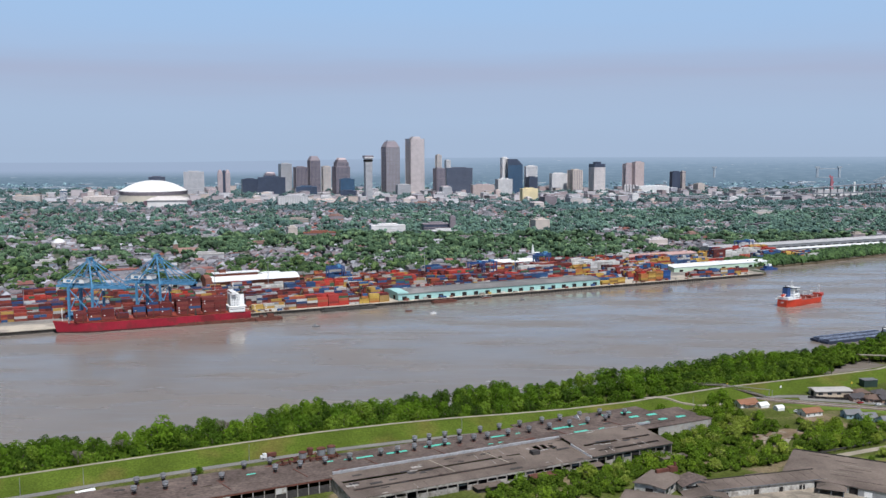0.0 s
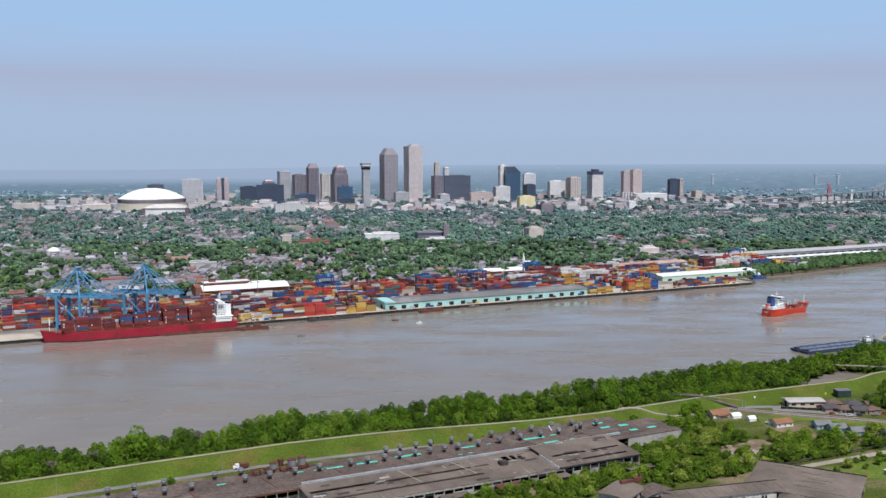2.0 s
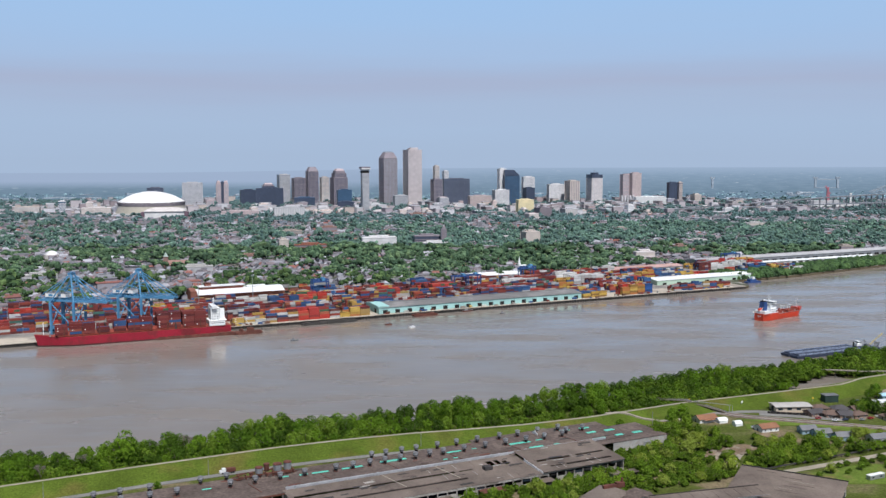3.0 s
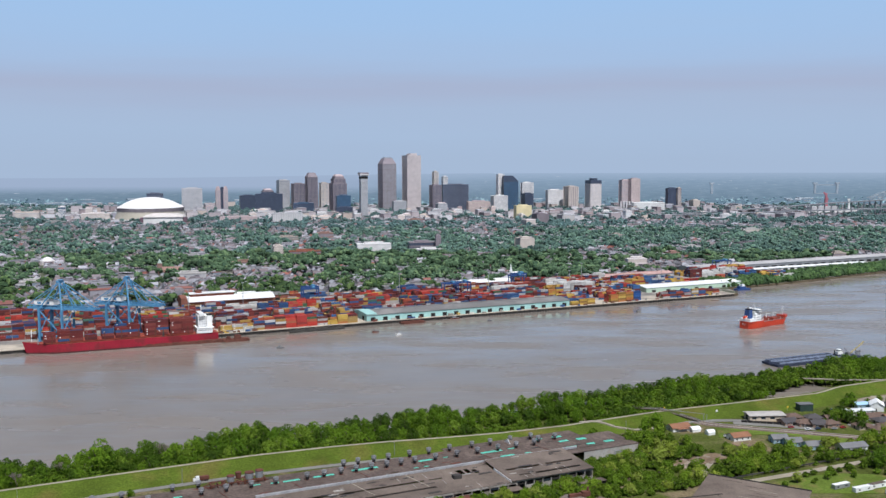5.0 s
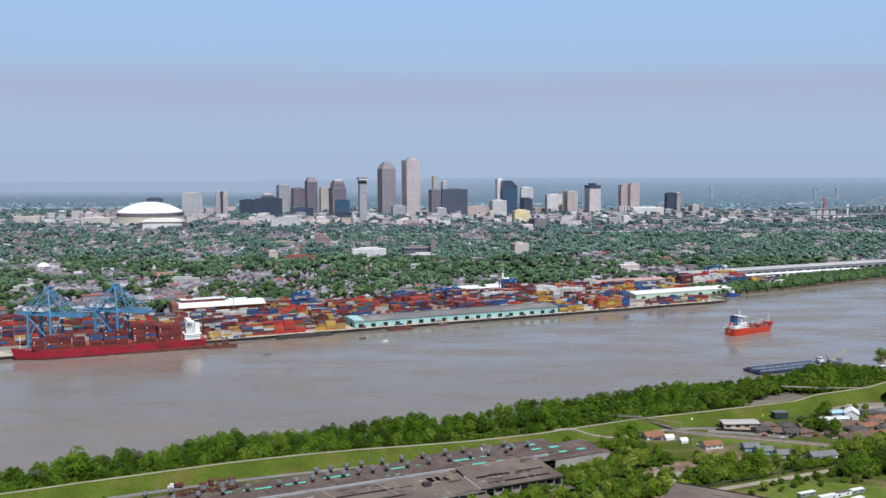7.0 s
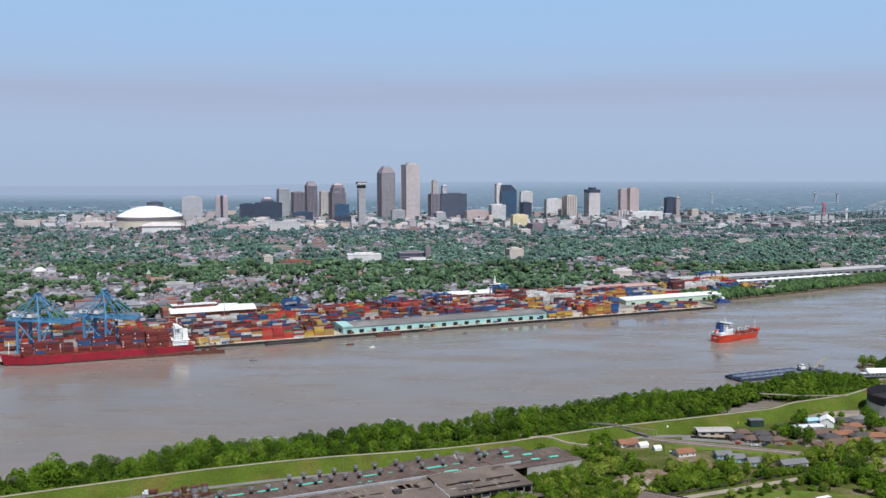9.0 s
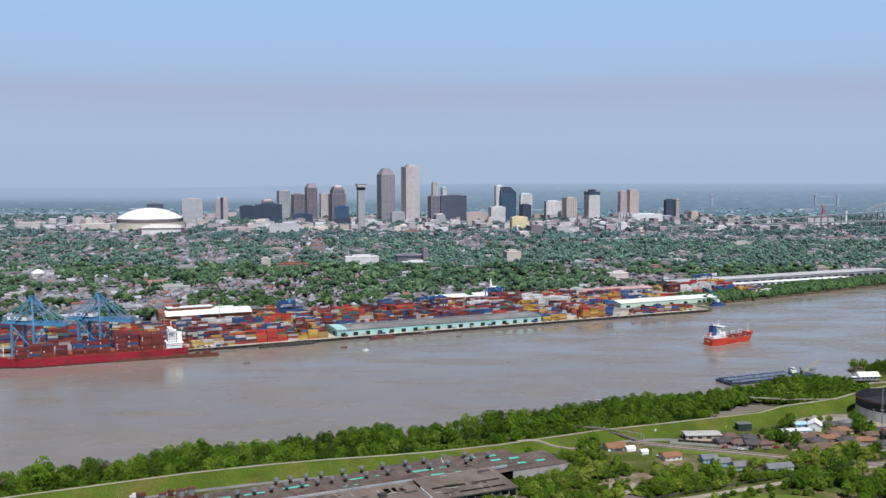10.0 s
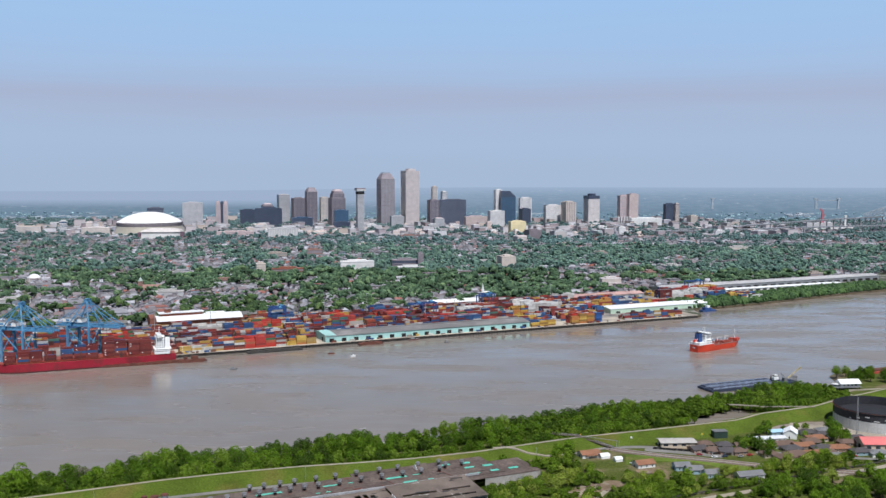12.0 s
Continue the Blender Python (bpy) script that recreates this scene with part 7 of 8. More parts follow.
# ---- houses ----
def house(x, y, yaw, L, W, wall, roof, label, eave=3.0, rise=2.0, porch=False, name="house", hip=False):
    t = thing(name, label, "house", x, y, LAND, yaw)
    part("wall", Mesh().profile([(-W / 2, -0.3), (W / 2, -0.3), (W / 2, eave), (0, eave if hip else eave + rise), (-W / 2, eave)], -L / 2, L / 2), wall, t)
    e = 0.6
    if hip:
        part("attic", Mesh().add([(-L / 2, -W / 2, eave), (L / 2, -W / 2, eave), (L / 2, W / 2, eave), (-L / 2, W / 2, eave), (-L / 2 + W * 0.42, 0, eave + rise), (L / 2 - W * 0.42, 0, eave + rise)],
                                 [(0, 1, 5, 4), (2, 3, 4, 5), (1, 2, 5), (3, 0, 4)]), roof, t)
        a, b, r = L / 2 + e, W / 2 + e, L / 2 - W * 0.42
        top, low = eave + rise + 0.3, eave - 0.1
        part("roof", Mesh().add([(-a, -b, low), (a, -b, low), (a, b, low), (-a, b, low), (-r, 0, top), (r, 0, top), (-a, -b, low - 0.25), (a, -b, low - 0.25), (a, b, low - 0.25), (-a, b, low - 0.25)],
                                [(0, 1, 5, 4), (2, 3, 4, 5), (1, 2, 5), (3, 0, 4), (6, 7, 1, 0), (7, 8, 2, 1), (8, 9, 3, 2), (9, 6, 0, 3)]), roof, t, "hipped shingle roof")
        part("vent_stack", Mesh().cyl(L * 0.2, W * 0.15, eave + rise * 0.5, eave + rise + 0.5, 0.15, 0.15, 6), STEEL, t)
    else:
        for sgn in (-1, 1):
            part("roof", Mesh().profile([(0, eave + rise + 0.03), (sgn * (W / 2 + e), eave - 0.25), (sgn * (W / 2 + e), eave - 0.02), (0, eave + rise + 0.28)][::-sgn], -L / 2 - e, L / 2 + e), roof, t)
    n = max(2, int(L / 4))
    for i in range(n):
        dx = -L / 2 + (i + 0.5) * L / n
        for sgn in (-1, 1):
            w_ = part("window", Mesh().box(dx, sgn * (W / 2 + 0.02), 0.9, 1.5, 0.12, 1.3), WHITE, t)
            part("pane", Mesh().box(dx, sgn * (W / 2 + 0.08), 1.0, 1.2, 0.06, 1.1), GLASS, w_)
    part("door", Mesh().box(-L / 2 - 0.02, 0.6, 0, 0.12, 1.0, 2.1), DARK, t)
    part("window", Mesh().box(L / 2 + 0.02, 0, 0.9, 0.12, 1.6, 1.3), GLASS, t)
    if porch:
        part("porch_roof", Mesh().box(0, -W / 2 - 1.4, 2.5, L * 0.6, 2.8, 0.2), roof, t)
        for k in (-1, 1):
            part("porch_post", Mesh().box(k * L * 0.28, -W / 2 - 2.6, 0, 0.2, 0.2, 2.5), WHITE, t)
    return t


R_ORANGE = mat("orange_brown_shingle", (0.24, 0.115, 0.065), 0.9, (0.2, 1.5), (0.12, 0.15), 0.02)
R_BROWN = mat("brown_shingle", (0.135, 0.090, 0.070), 0.9, (0.2, 1.5), (0.12, 0.15), 0.02)
R_GREY = mat("grey_shingle", (0.17, 0.17, 0.175), 0.9, (0.2, 1.5), (0.12, 0.15), 0.02)
R_DARK = mat("dark_shingle", (0.075, 0.068, 0.070), 0.9, (0.2, 1.5), (0.12, 0.15), 0.02)
R_BLUE = mat("pale_blue_metal_roof", (0.38, 0.58, 0.72), 0.5, (0.2, 1.5), (0.08, 0.08))
R_RED = mat("faded_red_metal_roof", (0.62, 0.17, 0.16), 0.55, (0.1, 1.0), (0.1, 0.08))
W_BLUE = mat("pale_blue_siding", (0.30, 0.42, 0.50), 0.8, (0.2, 1.5), (0.08, 0.08))
W_WHITE = mat("white_siding", (0.70, 0.70, 0.67), 0.8, (0.2, 1.5), (0.08, 0.08))
W_BRICK = mat("house_brick", (0.30, 0.20, 0.15), 0.9, (0.3, 2.0), (0.15, 0.15))
W_TAN = mat("tan_stucco", (0.52, 0.43, 0.33), 0.85, (0.2, 1.5), (0.1, 0.1))

house(216, 663, 20, 15, 9, W_WHITE, R_ORANGE, "white house with orange-brown shingle roof by the levee", porch=True)
house(253, 640, 20, 14, 9, W_WHITE, R_ORANGE, "white house with faded orange roof")
for (hx, hy) in ((279, 634), (286, 626), (297, 618)):
    house(hx, hy, 8, 11, 8, W_BLUE, R_GREY, "pale blue house with grey roof", 3.2, 2.2)
house(322, 615, 15, 19, 9, W_WHITE, R_GREY, "white and blue house with grey roof", 3.4, 2.0, True)
hall("long pale beige depot building with flat grey roof and dark doors", 288, 692, 4, 27, 12, 4.6, 0.5, W_TAN, mat("pale_flat_roof", (0.42, 0.39, 0.36), 0.85, (0.1, 0.8), (0.12, 0.1)), "depot_building")
for (hx, hy, hyaw, L, rf, wl_) in ((301, 679, 20, 12, R_DARK, W_BRICK), (312, 676, 12, 12, R_BROWN, W_BRICK), (321, 674, 10, 11, R_DARK, W_BRICK), (331, 674, 14, 11, R_BROWN, W_BRICK), (310, 692, 8, 12, R_BROWN, W_TAN), (324, 690, 10, 12, R_DARK, W_BRICK), (337, 688, 10, 11, R_BROWN, W_BRICK),
                                   (371, 694, 15, 22, R_BROWN, W_WHITE), (385, 690, 12, 16, R_ORANGE, W_BRICK), (398, 684, 8, 17, R_DARK, W_BRICK), (410, 685, 5, 18, R_ORANGE, W_BRICK),
                                   (372, 668, 15, 17, R_BROWN, W_BRICK), (388, 670, 10, 16, R_ORANGE, W_TAN), (362, 660, 20, 15, R_BROWN, W_TAN), (400, 663, 5, 15, R_GREY, W_WHITE), (404, 712, 10, 15, R_ORANGE, W_TAN), (403, 728, 10, 14, R_DARK, W_WHITE), (424, 676, 8, 15, R_DARK, W_BLUE), (436, 672, 5, 14, R_GREY, W_WHITE), (452, 672, 5, 14, R_BROWN, W_TAN), (424, 700, 5, 15, R_BROWN, W_BRICK), (374, 682, 12, 15, R_DARK, W_TAN), (398, 672, 6, 14, R_BROWN, W_TAN), (396, 702, 10, 15, R_BROWN, W_TAN), (412, 722, 8, 14, R_DARK, W_WHITE), (418, 734, 6, 13, R_GREY, W_TAN), (352, 668, 16, 12, R_BROWN, W_TAN), (346, 700, 10, 12, R_DARK, W_TAN), (436, 712, 5, 14, R_DARK, W_BRICK)):
    name = {R_BROWN.name: "brown", R_DARK.name: "dark", R_ORANGE.name: "orange-brown", R_GREY.name: "grey"}[rf.name]
    house(hx, hy, hyaw, L, 8.5 + (hx * 7 % 3), wl_, rf, "single-storey house with " + name + " shingle roof near the railway", 2.8, 1.9, hx % 3 == 0, hip=hx % 4 != 1)
house(366, 709, 12, 24, 8, W_WHITE, mat("pale_sheet_roof", (0.62, 0.63, 0.64), 0.6, (0.2, 1.5), (0.1, 0.1)), "long white shed with pale sheet roof", 3.0, 0.6, name="barn")
house(386, 721, 70, 13, 10, WHITE, WHITE, "white barn-like shed with gabled front", 4.5, 3.0, name="barn")
house(376, 728, 15, 11, 8, W_BLUE, R_BLUE, "shed with pale blue metal roof", 3.2, 1.0, name="barn")
hall("tan hall with faded red metal roof", 447, 690, 0, 36, 18, 6.0, 3.2, W_TAN, R_RED, "hall")

# marquee tents
for tx, ty, L in ((227, 660, 6.4), (236, 652, 5.2)):
    tent = thing("tent", "white pitched fabric tent on the grass", "tent", tx, ty, LAND, 20, "white tents")
    part("canopy", Mesh().profile([(-L / 2, 1.9), (L / 2, 1.9), (L * 0.1, 3.6), (-L * 0.2, 3.3)], -L * 0.6, L * 0.6), WHITE, tent)
    part("side", Mesh().box(0, 0, 0, L * 1.1, L * 0.92, 1.95), WHITE, tent)

# levee pumping box
gb = thing("pump_shed", "dark green sheet-metal pump shed by the levee", "shed", 328, 718, LAND, 8)
DARK_GREEN = mat("dark_green_sheet", (0.03, 0.055, 0.045), 0.7, (0.2, 1.5), (0.15, 0.1))
part("wall", Mesh().box(0, 0, 0, 11, 7, 5.4), DARK_GREEN, gb)
part("roof", Mesh().box(0, 0, 5.4, 11.8, 7.6, 0.35), TANKISH, gb)
for k in range(6):
    part("rib", Mesh().box(-5 + k * 2, -3.55, 0.2, 0.2, 0.2, 5.0), DARK_GREEN, gb)

# storage tank
TANK = mat("tank_steel", (0.50, 0.50, 0.49), 0.5, (0.1, 0.8), (0.12, 0.1), metal=0.1)
TANK_DARK = mat("tank_dark_rim", (0.025, 0.025, 0.03), 0.7, (0.1, 0.8), (0.3, 0.3))
tank = thing("storage_tank", "very large open-topped oil tank with black upper band and grey wall", "tank", 472, 763, LAND)
part("shell", Mesh().cyl(0, 0, -0.3, 9.0, 34, 34, 72), TANK, tank, "pale grey lower shell")
part("rim", Mesh().cyl(0, 0, 9.0, 16.4, 34.05, 34.05, 72, cap=False), TANK_DARK, tank, "black upper band")
part("inner_rim", Mesh().cyl(0, 0, 9.1, 16.4, 33.7, 33.7, 72, cap=False), TANK_DARK, tank, "dark inner wall")
# disc added to darken the tank's inside
part("inner_disc", Mesh().cyl(0, 0, 9.02, 9.2, 33.6, 33.6, 48), TANK_DARK, tank, "dark disc closing the tank's inside")
part("wind_girder", Mesh().cyl(0, 0, 15.5, 15.9, 34.8, 34.8, 72, cap=False), TANK_DARK, tank)
part("girder_shelf", Mesh().add([(r * math.cos(6.2832 * i / 72), r * math.sin(6.2832 * i / 72), 15.9) for r in (34.0, 34.8) for i in range(72)], [(i, (i + 1) % 72, 72 + (i + 1) % 72, 72 + i) for i in range(72)]), RUSTY, tank)
for k in range(9):
    a = 3.7 + k * 0.21
    part("patch", Mesh().box(34.1 * math.cos(a), 34.1 * math.sin(a), 9.6 + 1.4 * (k % 3), 0.2, 1.6 + k % 4, 0.9, math.degrees(a)), TANK, tank, "bare grey patch")
for k in range(14):
    a = 2.6 + k * 0.22
    part("plate_seam", Mesh().box(34.06 * math.cos(a), 34.06 * math.sin(a), 0, 0.12, 0.25, 9.0, math.degrees(a)), STEEL, tank)

# white river pavilion on piles
pv = thing("pavilion", "white-roofed river pavilion on a timber pier", "pavilion", 500, 898, 0, 8)
part("deck", Mesh().box(-8, -1, 4.4, 42, 12, 0.5), TANKISH, pv)
for k in range(8):
    part("pile", Mesh().box(-18 + k * 4.2, -4, -2, 0.6, 0.6, 6.4), PILES, pv)
part("wall", Mesh().box(2, 1, 4.9, 20, 9, 3.2), W_WHITE, pv)
part("roof", Mesh().profile([(-5.6, 7.9), (7.6, 7.9), (1, 11.6)], -9, 13), WHITE, pv)
part("porch_roof", Mesh().box(-11, 0, 6.9, 6, 6, 0.3), WHITE, pv)
for k in range(4):
    part("window", Mesh().box(-4 + k * 4, -3.55, 5.6, 1.6, 0.1, 1.2), GLASS, pv)

# barges moored at the near bank
BARGE_BLUE = mat("dark_barge_paint", (0.035, 0.045, 0.075), 0.6, (0.1, 1.0), (0.25, 0.25))
BOOM = mat("yellow_boom", (0.5, 0.40, 0.16), 0.6)
COVER = mat("barge_cover", (0.045, 0.055, 0.085), 0.6, (0.1, 1.0), (0.15, 0.15))
for k in range(2):
    bb = barge(400 - 5 * k, 905 + 11 * k, 24, 84, 10.5, 2.6, BARGE_BLUE, "dark blue covered river barge moored by the bank", "moored barges", COVER, COAMING)
cb = thing("crane_barge", "grey towboat and floating crane with pale lattice boom", "barge", 446, 928, 0, 24)
part("hull", Mesh().box(0, 0, -1, 32, 11, 3.2), BARGE_BLUE, cb)
part("house", Mesh().box(-9, 0, 2.2, 8, 6, 3.0), COVER, cb)
part("upper_house", Mesh().box(-9, 0, 5.2, 6, 5, 2.4), W_WHITE, cb)
part("wheelhouse", Mesh().box(-8.5, 0, 7.6, 3.4, 3.6, 2.2), W_WHITE, cb)
part("wheelhouse_window", Mesh().box(-8.5, 0, 8.3, 3.6, 3.8, 0.8), GLASS, cb)
part("stack", Mesh().cyl(-12.5, 1.5, 5, 9, 0.6, 0.6, 8), DARK, cb)
part("cab", Mesh().box(4, 0, 2.2, 4, 4, 3.6), TANKISH, cb)
for k in (-0.7, 0.7):
    part("boom_chord", Mesh().beam((6, k, 4), (22, k - 3, 16), 0.35), BOOM, cb)
for k in range(9):
    f = k / 8
    part("boom_lacing", Mesh().beam((6 + 16 * f, -0.7 - 3 * f, 4 + 12 * f), (6 + 16 * min(1, f + 0.08), 0.7 - 3 * f, 4 + 12 * min(1, f + 0.08)), 0.2), BOOM, cb)
part("gantry", Mesh().beam((2, 0, 5.5), (-1, 0, 11), 0.35).beam((5, 0, 5.5), (-1, 0, 11), 0.35), TANKISH, cb)
for k in range(5):
    part("mooring_frame", Mesh().beam((10 + k * 1.5, -4, 2), (10 + k * 1.5, -4, 9 - k * 0.5), 0.4).box(13, -4, 6 + k * 0.3, 8, 0.3, 0.3), TANKISH, cb)

# walkway and rail crossing over the levee
wk = thing("walkway", "pale pipe walkway across the batture to the moorings", "walkway", 0, 0, 0)
part("deck", Mesh().beam((385, 798, 8), (433, 798, 8.4), 1.6, 0.8).beam((346, 812, 7), (385, 802, 7.6), 1.6, 0.8), SHELL, wk)
for k in range(9):
    part("pile", Mesh().box(349 + k * 10, 811 - k * 1.6, 0, 0.5, 0.5, 7.2), PILES, wk)
ramp = thing("pipe_trestle", "weathered timber and pipe trestle climbing over the levee", "trestle", 0, 0, 0)
TIMBER = mat("grey_brown_timber", (0.15, 0.12, 0.095), 0.9, (0.2, 2.0), (0.2, 0.25))
part("deck", Mesh().beam((191, 709, 6.6), (210, 697, 8.6), 2.2, 0.5).beam((210, 697, 8.6), (236, 683, 3.6), 2.2, 0.5), TIMBER, ramp)
for off in (-1.3, 1.3):
    part("handrail", Mesh().beam((191 + off * 0.5, 709 + off, 7.8), (210 + off * 0.5, 697 + off, 9.8), 0.25).beam((210 + off * 0.5, 697 + off, 9.8), (236 + off * 0.5, 683 + off, 4.8), 0.25), TIMBER, ramp)
part("pipe", Mesh().beam((193, 711.5, 6.6), (212, 699.5, 8.6), 0.6).beam((212, 699.5, 8.6), (238, 685.5, 3.4), 0.6), STEEL, ramp)
for k in range(5):
    part("support", Mesh().box(214 + k * 5, 695 - k * 2.7, LAND, 0.5, 2.4, 4.6 - k * 0.8), TIMBER, ramp)

portal = thing("pipe_portal", "thin pale pipe portal beside the rail crossing", "pipe", 0, 0, 0)
part("pipe", Mesh().beam((216, 694, 9.2), (241, 684, 8.6), 0.35), STEEL, portal)
for px_, py_ in ((240, 684.4), (242, 683.6)):
    part("leg", Mesh().beam((px_, py_, LAND - 0.2), (px_, py_, 8.6), 0.3), STEEL, portal)
SIGN_YELLOW = mat("yellow_sign_paint", (0.62, 0.45, 0.06), 0.5, (0.5, 3.0), (0.1, 0.1))
for sx, sy, sz, sm in ((214, 701, 8.2, SIGN_YELLOW), (313, 713, 6.2, SIGN_YELLOW), (254, 700, 6.6, WHITE)):
    sign = thing("levee_sign", "small square sign on a post on the levee slope", "sign", sx, sy, sz - 2.2, 20, "levee signs")
    part("post", Mesh().box(0, 0, 0, 0.14, 0.14, 2.8), STEEL, sign)
    part("plate", Mesh().box(0, -0.1, 1.8, 1.5, 0.06, 1.5), sm, sign)
# railway
rail_line = [(228, 688), (243, 677), (262, 669), (283, 662), (314, 652), (348, 640), (389, 631), (430, 624), (600, 596)]
setting("railway_bed", strip([(a, b, LAND + 0.55) for a, b in rail_line], 9.5, 0, 0.7), GRAVEL, "brown gravel railway bed", "railway")
for k, off in enumerate((-3.4, -2.0, 2.0, 3.4)):
    pr = [(a - 0.31 * off * -1, b + 0.95 * off, LAND + 0.72) for a, b in rail_line]
    setting("rail", strip(pr, 0.4, 0, 0.2), STEEL if k % 2 else RUSTY, "worn steel rail", "railway")
setting("shell_road", strip([(*xy(u, 395 + 1.5 * math.sin(u * 0.02)), LAND + 0.3) for u in range(425, 760, 12)], 5.2, 0), SHELL, "pale shell road beside the woods", "road")
setting("dirt_track", strip([(206, 558, LAND + 0.3), (209, 566, LAND + 0.3), (214, 578, LAND + 0.3), (222, 592, LAND + 0.3), (234, 606, LAND + 0.3)], 3.6, 0), SHELL, "pale dirt track through the scrub", "track")
LAWN = mat("mown_lawn", (0.105, 0.150, 0.024), 0.95, (0.05, 0.9), (0.22, 0.28), 0.15, spec=0.1, stain=(0.19, 0.150, 0.062), stain_scale=0.06, stain_edge=(0.54, 0.70))
for edge in ([(240, 642), (266, 651), (290, 651), (316, 631), (335, 620), (341, 632), (322, 647), (296, 657), (269, 664), (245, 668)], [(230, 530), (359, 530), (363, 551), (334, 558), (312, 564), (288, 566), (263, 555), (240, 545)]):
    setting("lawn", Mesh().prism(edge, LAND - 0.4, LAND + 0.28), LAWN, "bright green mown grass beside houses and trees", "grass")
DIRT = mat("bare_red_brown_earth", (0.20, 0.145, 0.095), 0.95, (0.08, 0.9), (0.25, 0.25), 0.05, spec=0.1, stain=(0.27, 0.225, 0.175), stain_scale=0.12, stain_edge=(0.52, 0.64))
clearing = Mesh()
for cx, cy, cr in ((206, 588, 9), (216, 593, 10), (198, 580, 7), (226, 600, 8), (203, 572, 6), (252, 628, 7), (160, 556, 7), (150, 548, 6)):
    ring = [(cx + cr * (1 + 0.3 * noise.noise((cx + k * 1.3, cy, 2.0))) * math.cos(k * 0.4488), cy + 0.8 * cr * (1 + 0.3 * noise.noise((cx, cy + k * 1.3, 6.0))) * math.sin(k * 0.4488)) for k in range(14)]
    clearing.prism(ring, LAND - 0.4, LAND + 0.30 + 0.004 * (cx % 7))
setting("bare_clearing", clearing, DIRT, "bare brown earth with rubble in the scrub", "ground")
rubble_rng = random.Random(19)
RUBBLE = mat("broken_concrete", ["8c8072", "746656", "9c9080", "5c4c3e"], 0.9, (0.3, 2.0), (0.2, 0.2), pick="object")
rubble_data = Mesh().box(0, 0, 0, 1.8, 1.2, 0.6, taper=0.7).data("concrete_chunk", RUBBLE)
for k in range(46):
    ob = new("concrete_chunk", rubble_data)
    cx, cy = rubble_rng.choice([(206, 588), (214, 592), (198, 580), (158, 556)])
    ob.matrix_basis = pose(cx + rubble_rng.gauss(0, 3.5), cy + rubble_rng.gauss(0, 3.5), LAND + 0.25, 0, 0, rubble_rng.uniform(0, 360)) @ Matrix.Diagonal((rubble_rng.uniform(0.6, 1.8), rubble_rng.uniform(0.6, 1.6), rubble_rng.uniform(0.5, 1.3), 1))
    tagged(ob, "broken chunk of concrete lying on bare earth", "rubble", "rubble in the scrub")
def levee_z(x, y):
    """Height of the levee's land side."""
    lu, lv = uv(x, y)
    return float(np.interp(lv - crest_line(lu), [-34, -20, -17, -10, -3.5, -2], [LAND, LAND + 0.1, LAND + 0.6, 5.2, CREST - 0.2, CREST]))


def laid(line, lift):
    """A line of (x, y) points, close together, lying on the levee."""
    out = []
    for (ax, ay), (bx, by) in zip(line, line[1:]):
        out += [(ax + (bx - ax) * k / 6, ay + (by - ay) * k / 6) for k in range(6)]
    return [(px, py, levee_z(px, py) + lift) for px, py in out + [line[-1]]]


setting("levee_branch", strip(laid([(144, 663), (153, 666), (162, 665), (171, 662.5), (184, 662), (197, 666), (210, 672)], 0.3), 4.0, 0, 1.4), SHELL, "pale branch path down the levee", "path")
setting("crossing_road", strip(laid([(206, 670), (217, 677), (229, 683), (246, 687), (262, 688), (276, 686)], 0.32), 6.0, 0, 1.2), ASPHALT, "worn asphalt road past the rail crossing", "road")
pad = Mesh().prism([(372, 742), (400, 738), (434, 732), (462, 745), (442, 770), (413, 766), (390, 757)], LAND - 0.4, LAND + 0.22)
setting("gravel_pad", pad, GRAVEL, "grey gravel pad behind the houses", "pavement")
setting("tank_yard", strip([(395, 748, LAND + 0.25), (440, 735, LAND + 0.25), (560, 720, LAND + 0.25)], 34, 0), SHELL, "pale gravel yard round the tank", "pavement")

setting("depot_yard", strip([(262, 684, LAND + 0.22), (290, 677, LAND + 0.22), (318, 668, LAND + 0.22)], 13, 0), ASPHALT, "worn grey yard in front of the depot", "pavement")
setting("house_street", strip([(345, 676, LAND + 0.22), (372, 676, LAND + 0.22), (418, 664, LAND + 0.22), (470, 655, LAND + 0.22)], 5, 0), ASPHALT, "grey street between the houses", "road")
fence = thing("road_fence", "low dark timber fence along the shell road", "fence", 0, 0, 0)
for k in range(30):
    part("post", Mesh().box(*xy(440 + k * 8, 402), LAND - 0.2, 0.4, 0.4, 2.4, 25.6), PILES, fence)
    part("rail", Mesh().beam((*xy(440 + k * 8, 402), LAND + 1.6), (*xy(448 + k * 8, 402), LAND + 1.6), 0.3, 0.9), PILES, fence)
yard_fence = thing("yard_fence", "dark screen fence round the depot", "fence", 0, 0, 0)
for k in range(10):
    part("panel", Mesh().beam((268 + k * 4.4, 683 - k * 1.0, LAND + 1.0), (272.2 + k * 4.4, 682 - k * 1.0, LAND + 1.0), 0.25, 1.9), DARK, yard_fence)

# woods and scattered bushes on the land side
wood_rng = random.Random(31)
count = 0
clear_spots = ((206, 588), (216, 593), (198, 580), (226, 600), (205, 556), (208, 564), (214, 578), (224, 594), (238, 608), (216, 663), (253, 640), (279, 634), (286, 626), (297, 618), (322, 615), (232, 650), (248, 617), (272, 622), (310, 608))
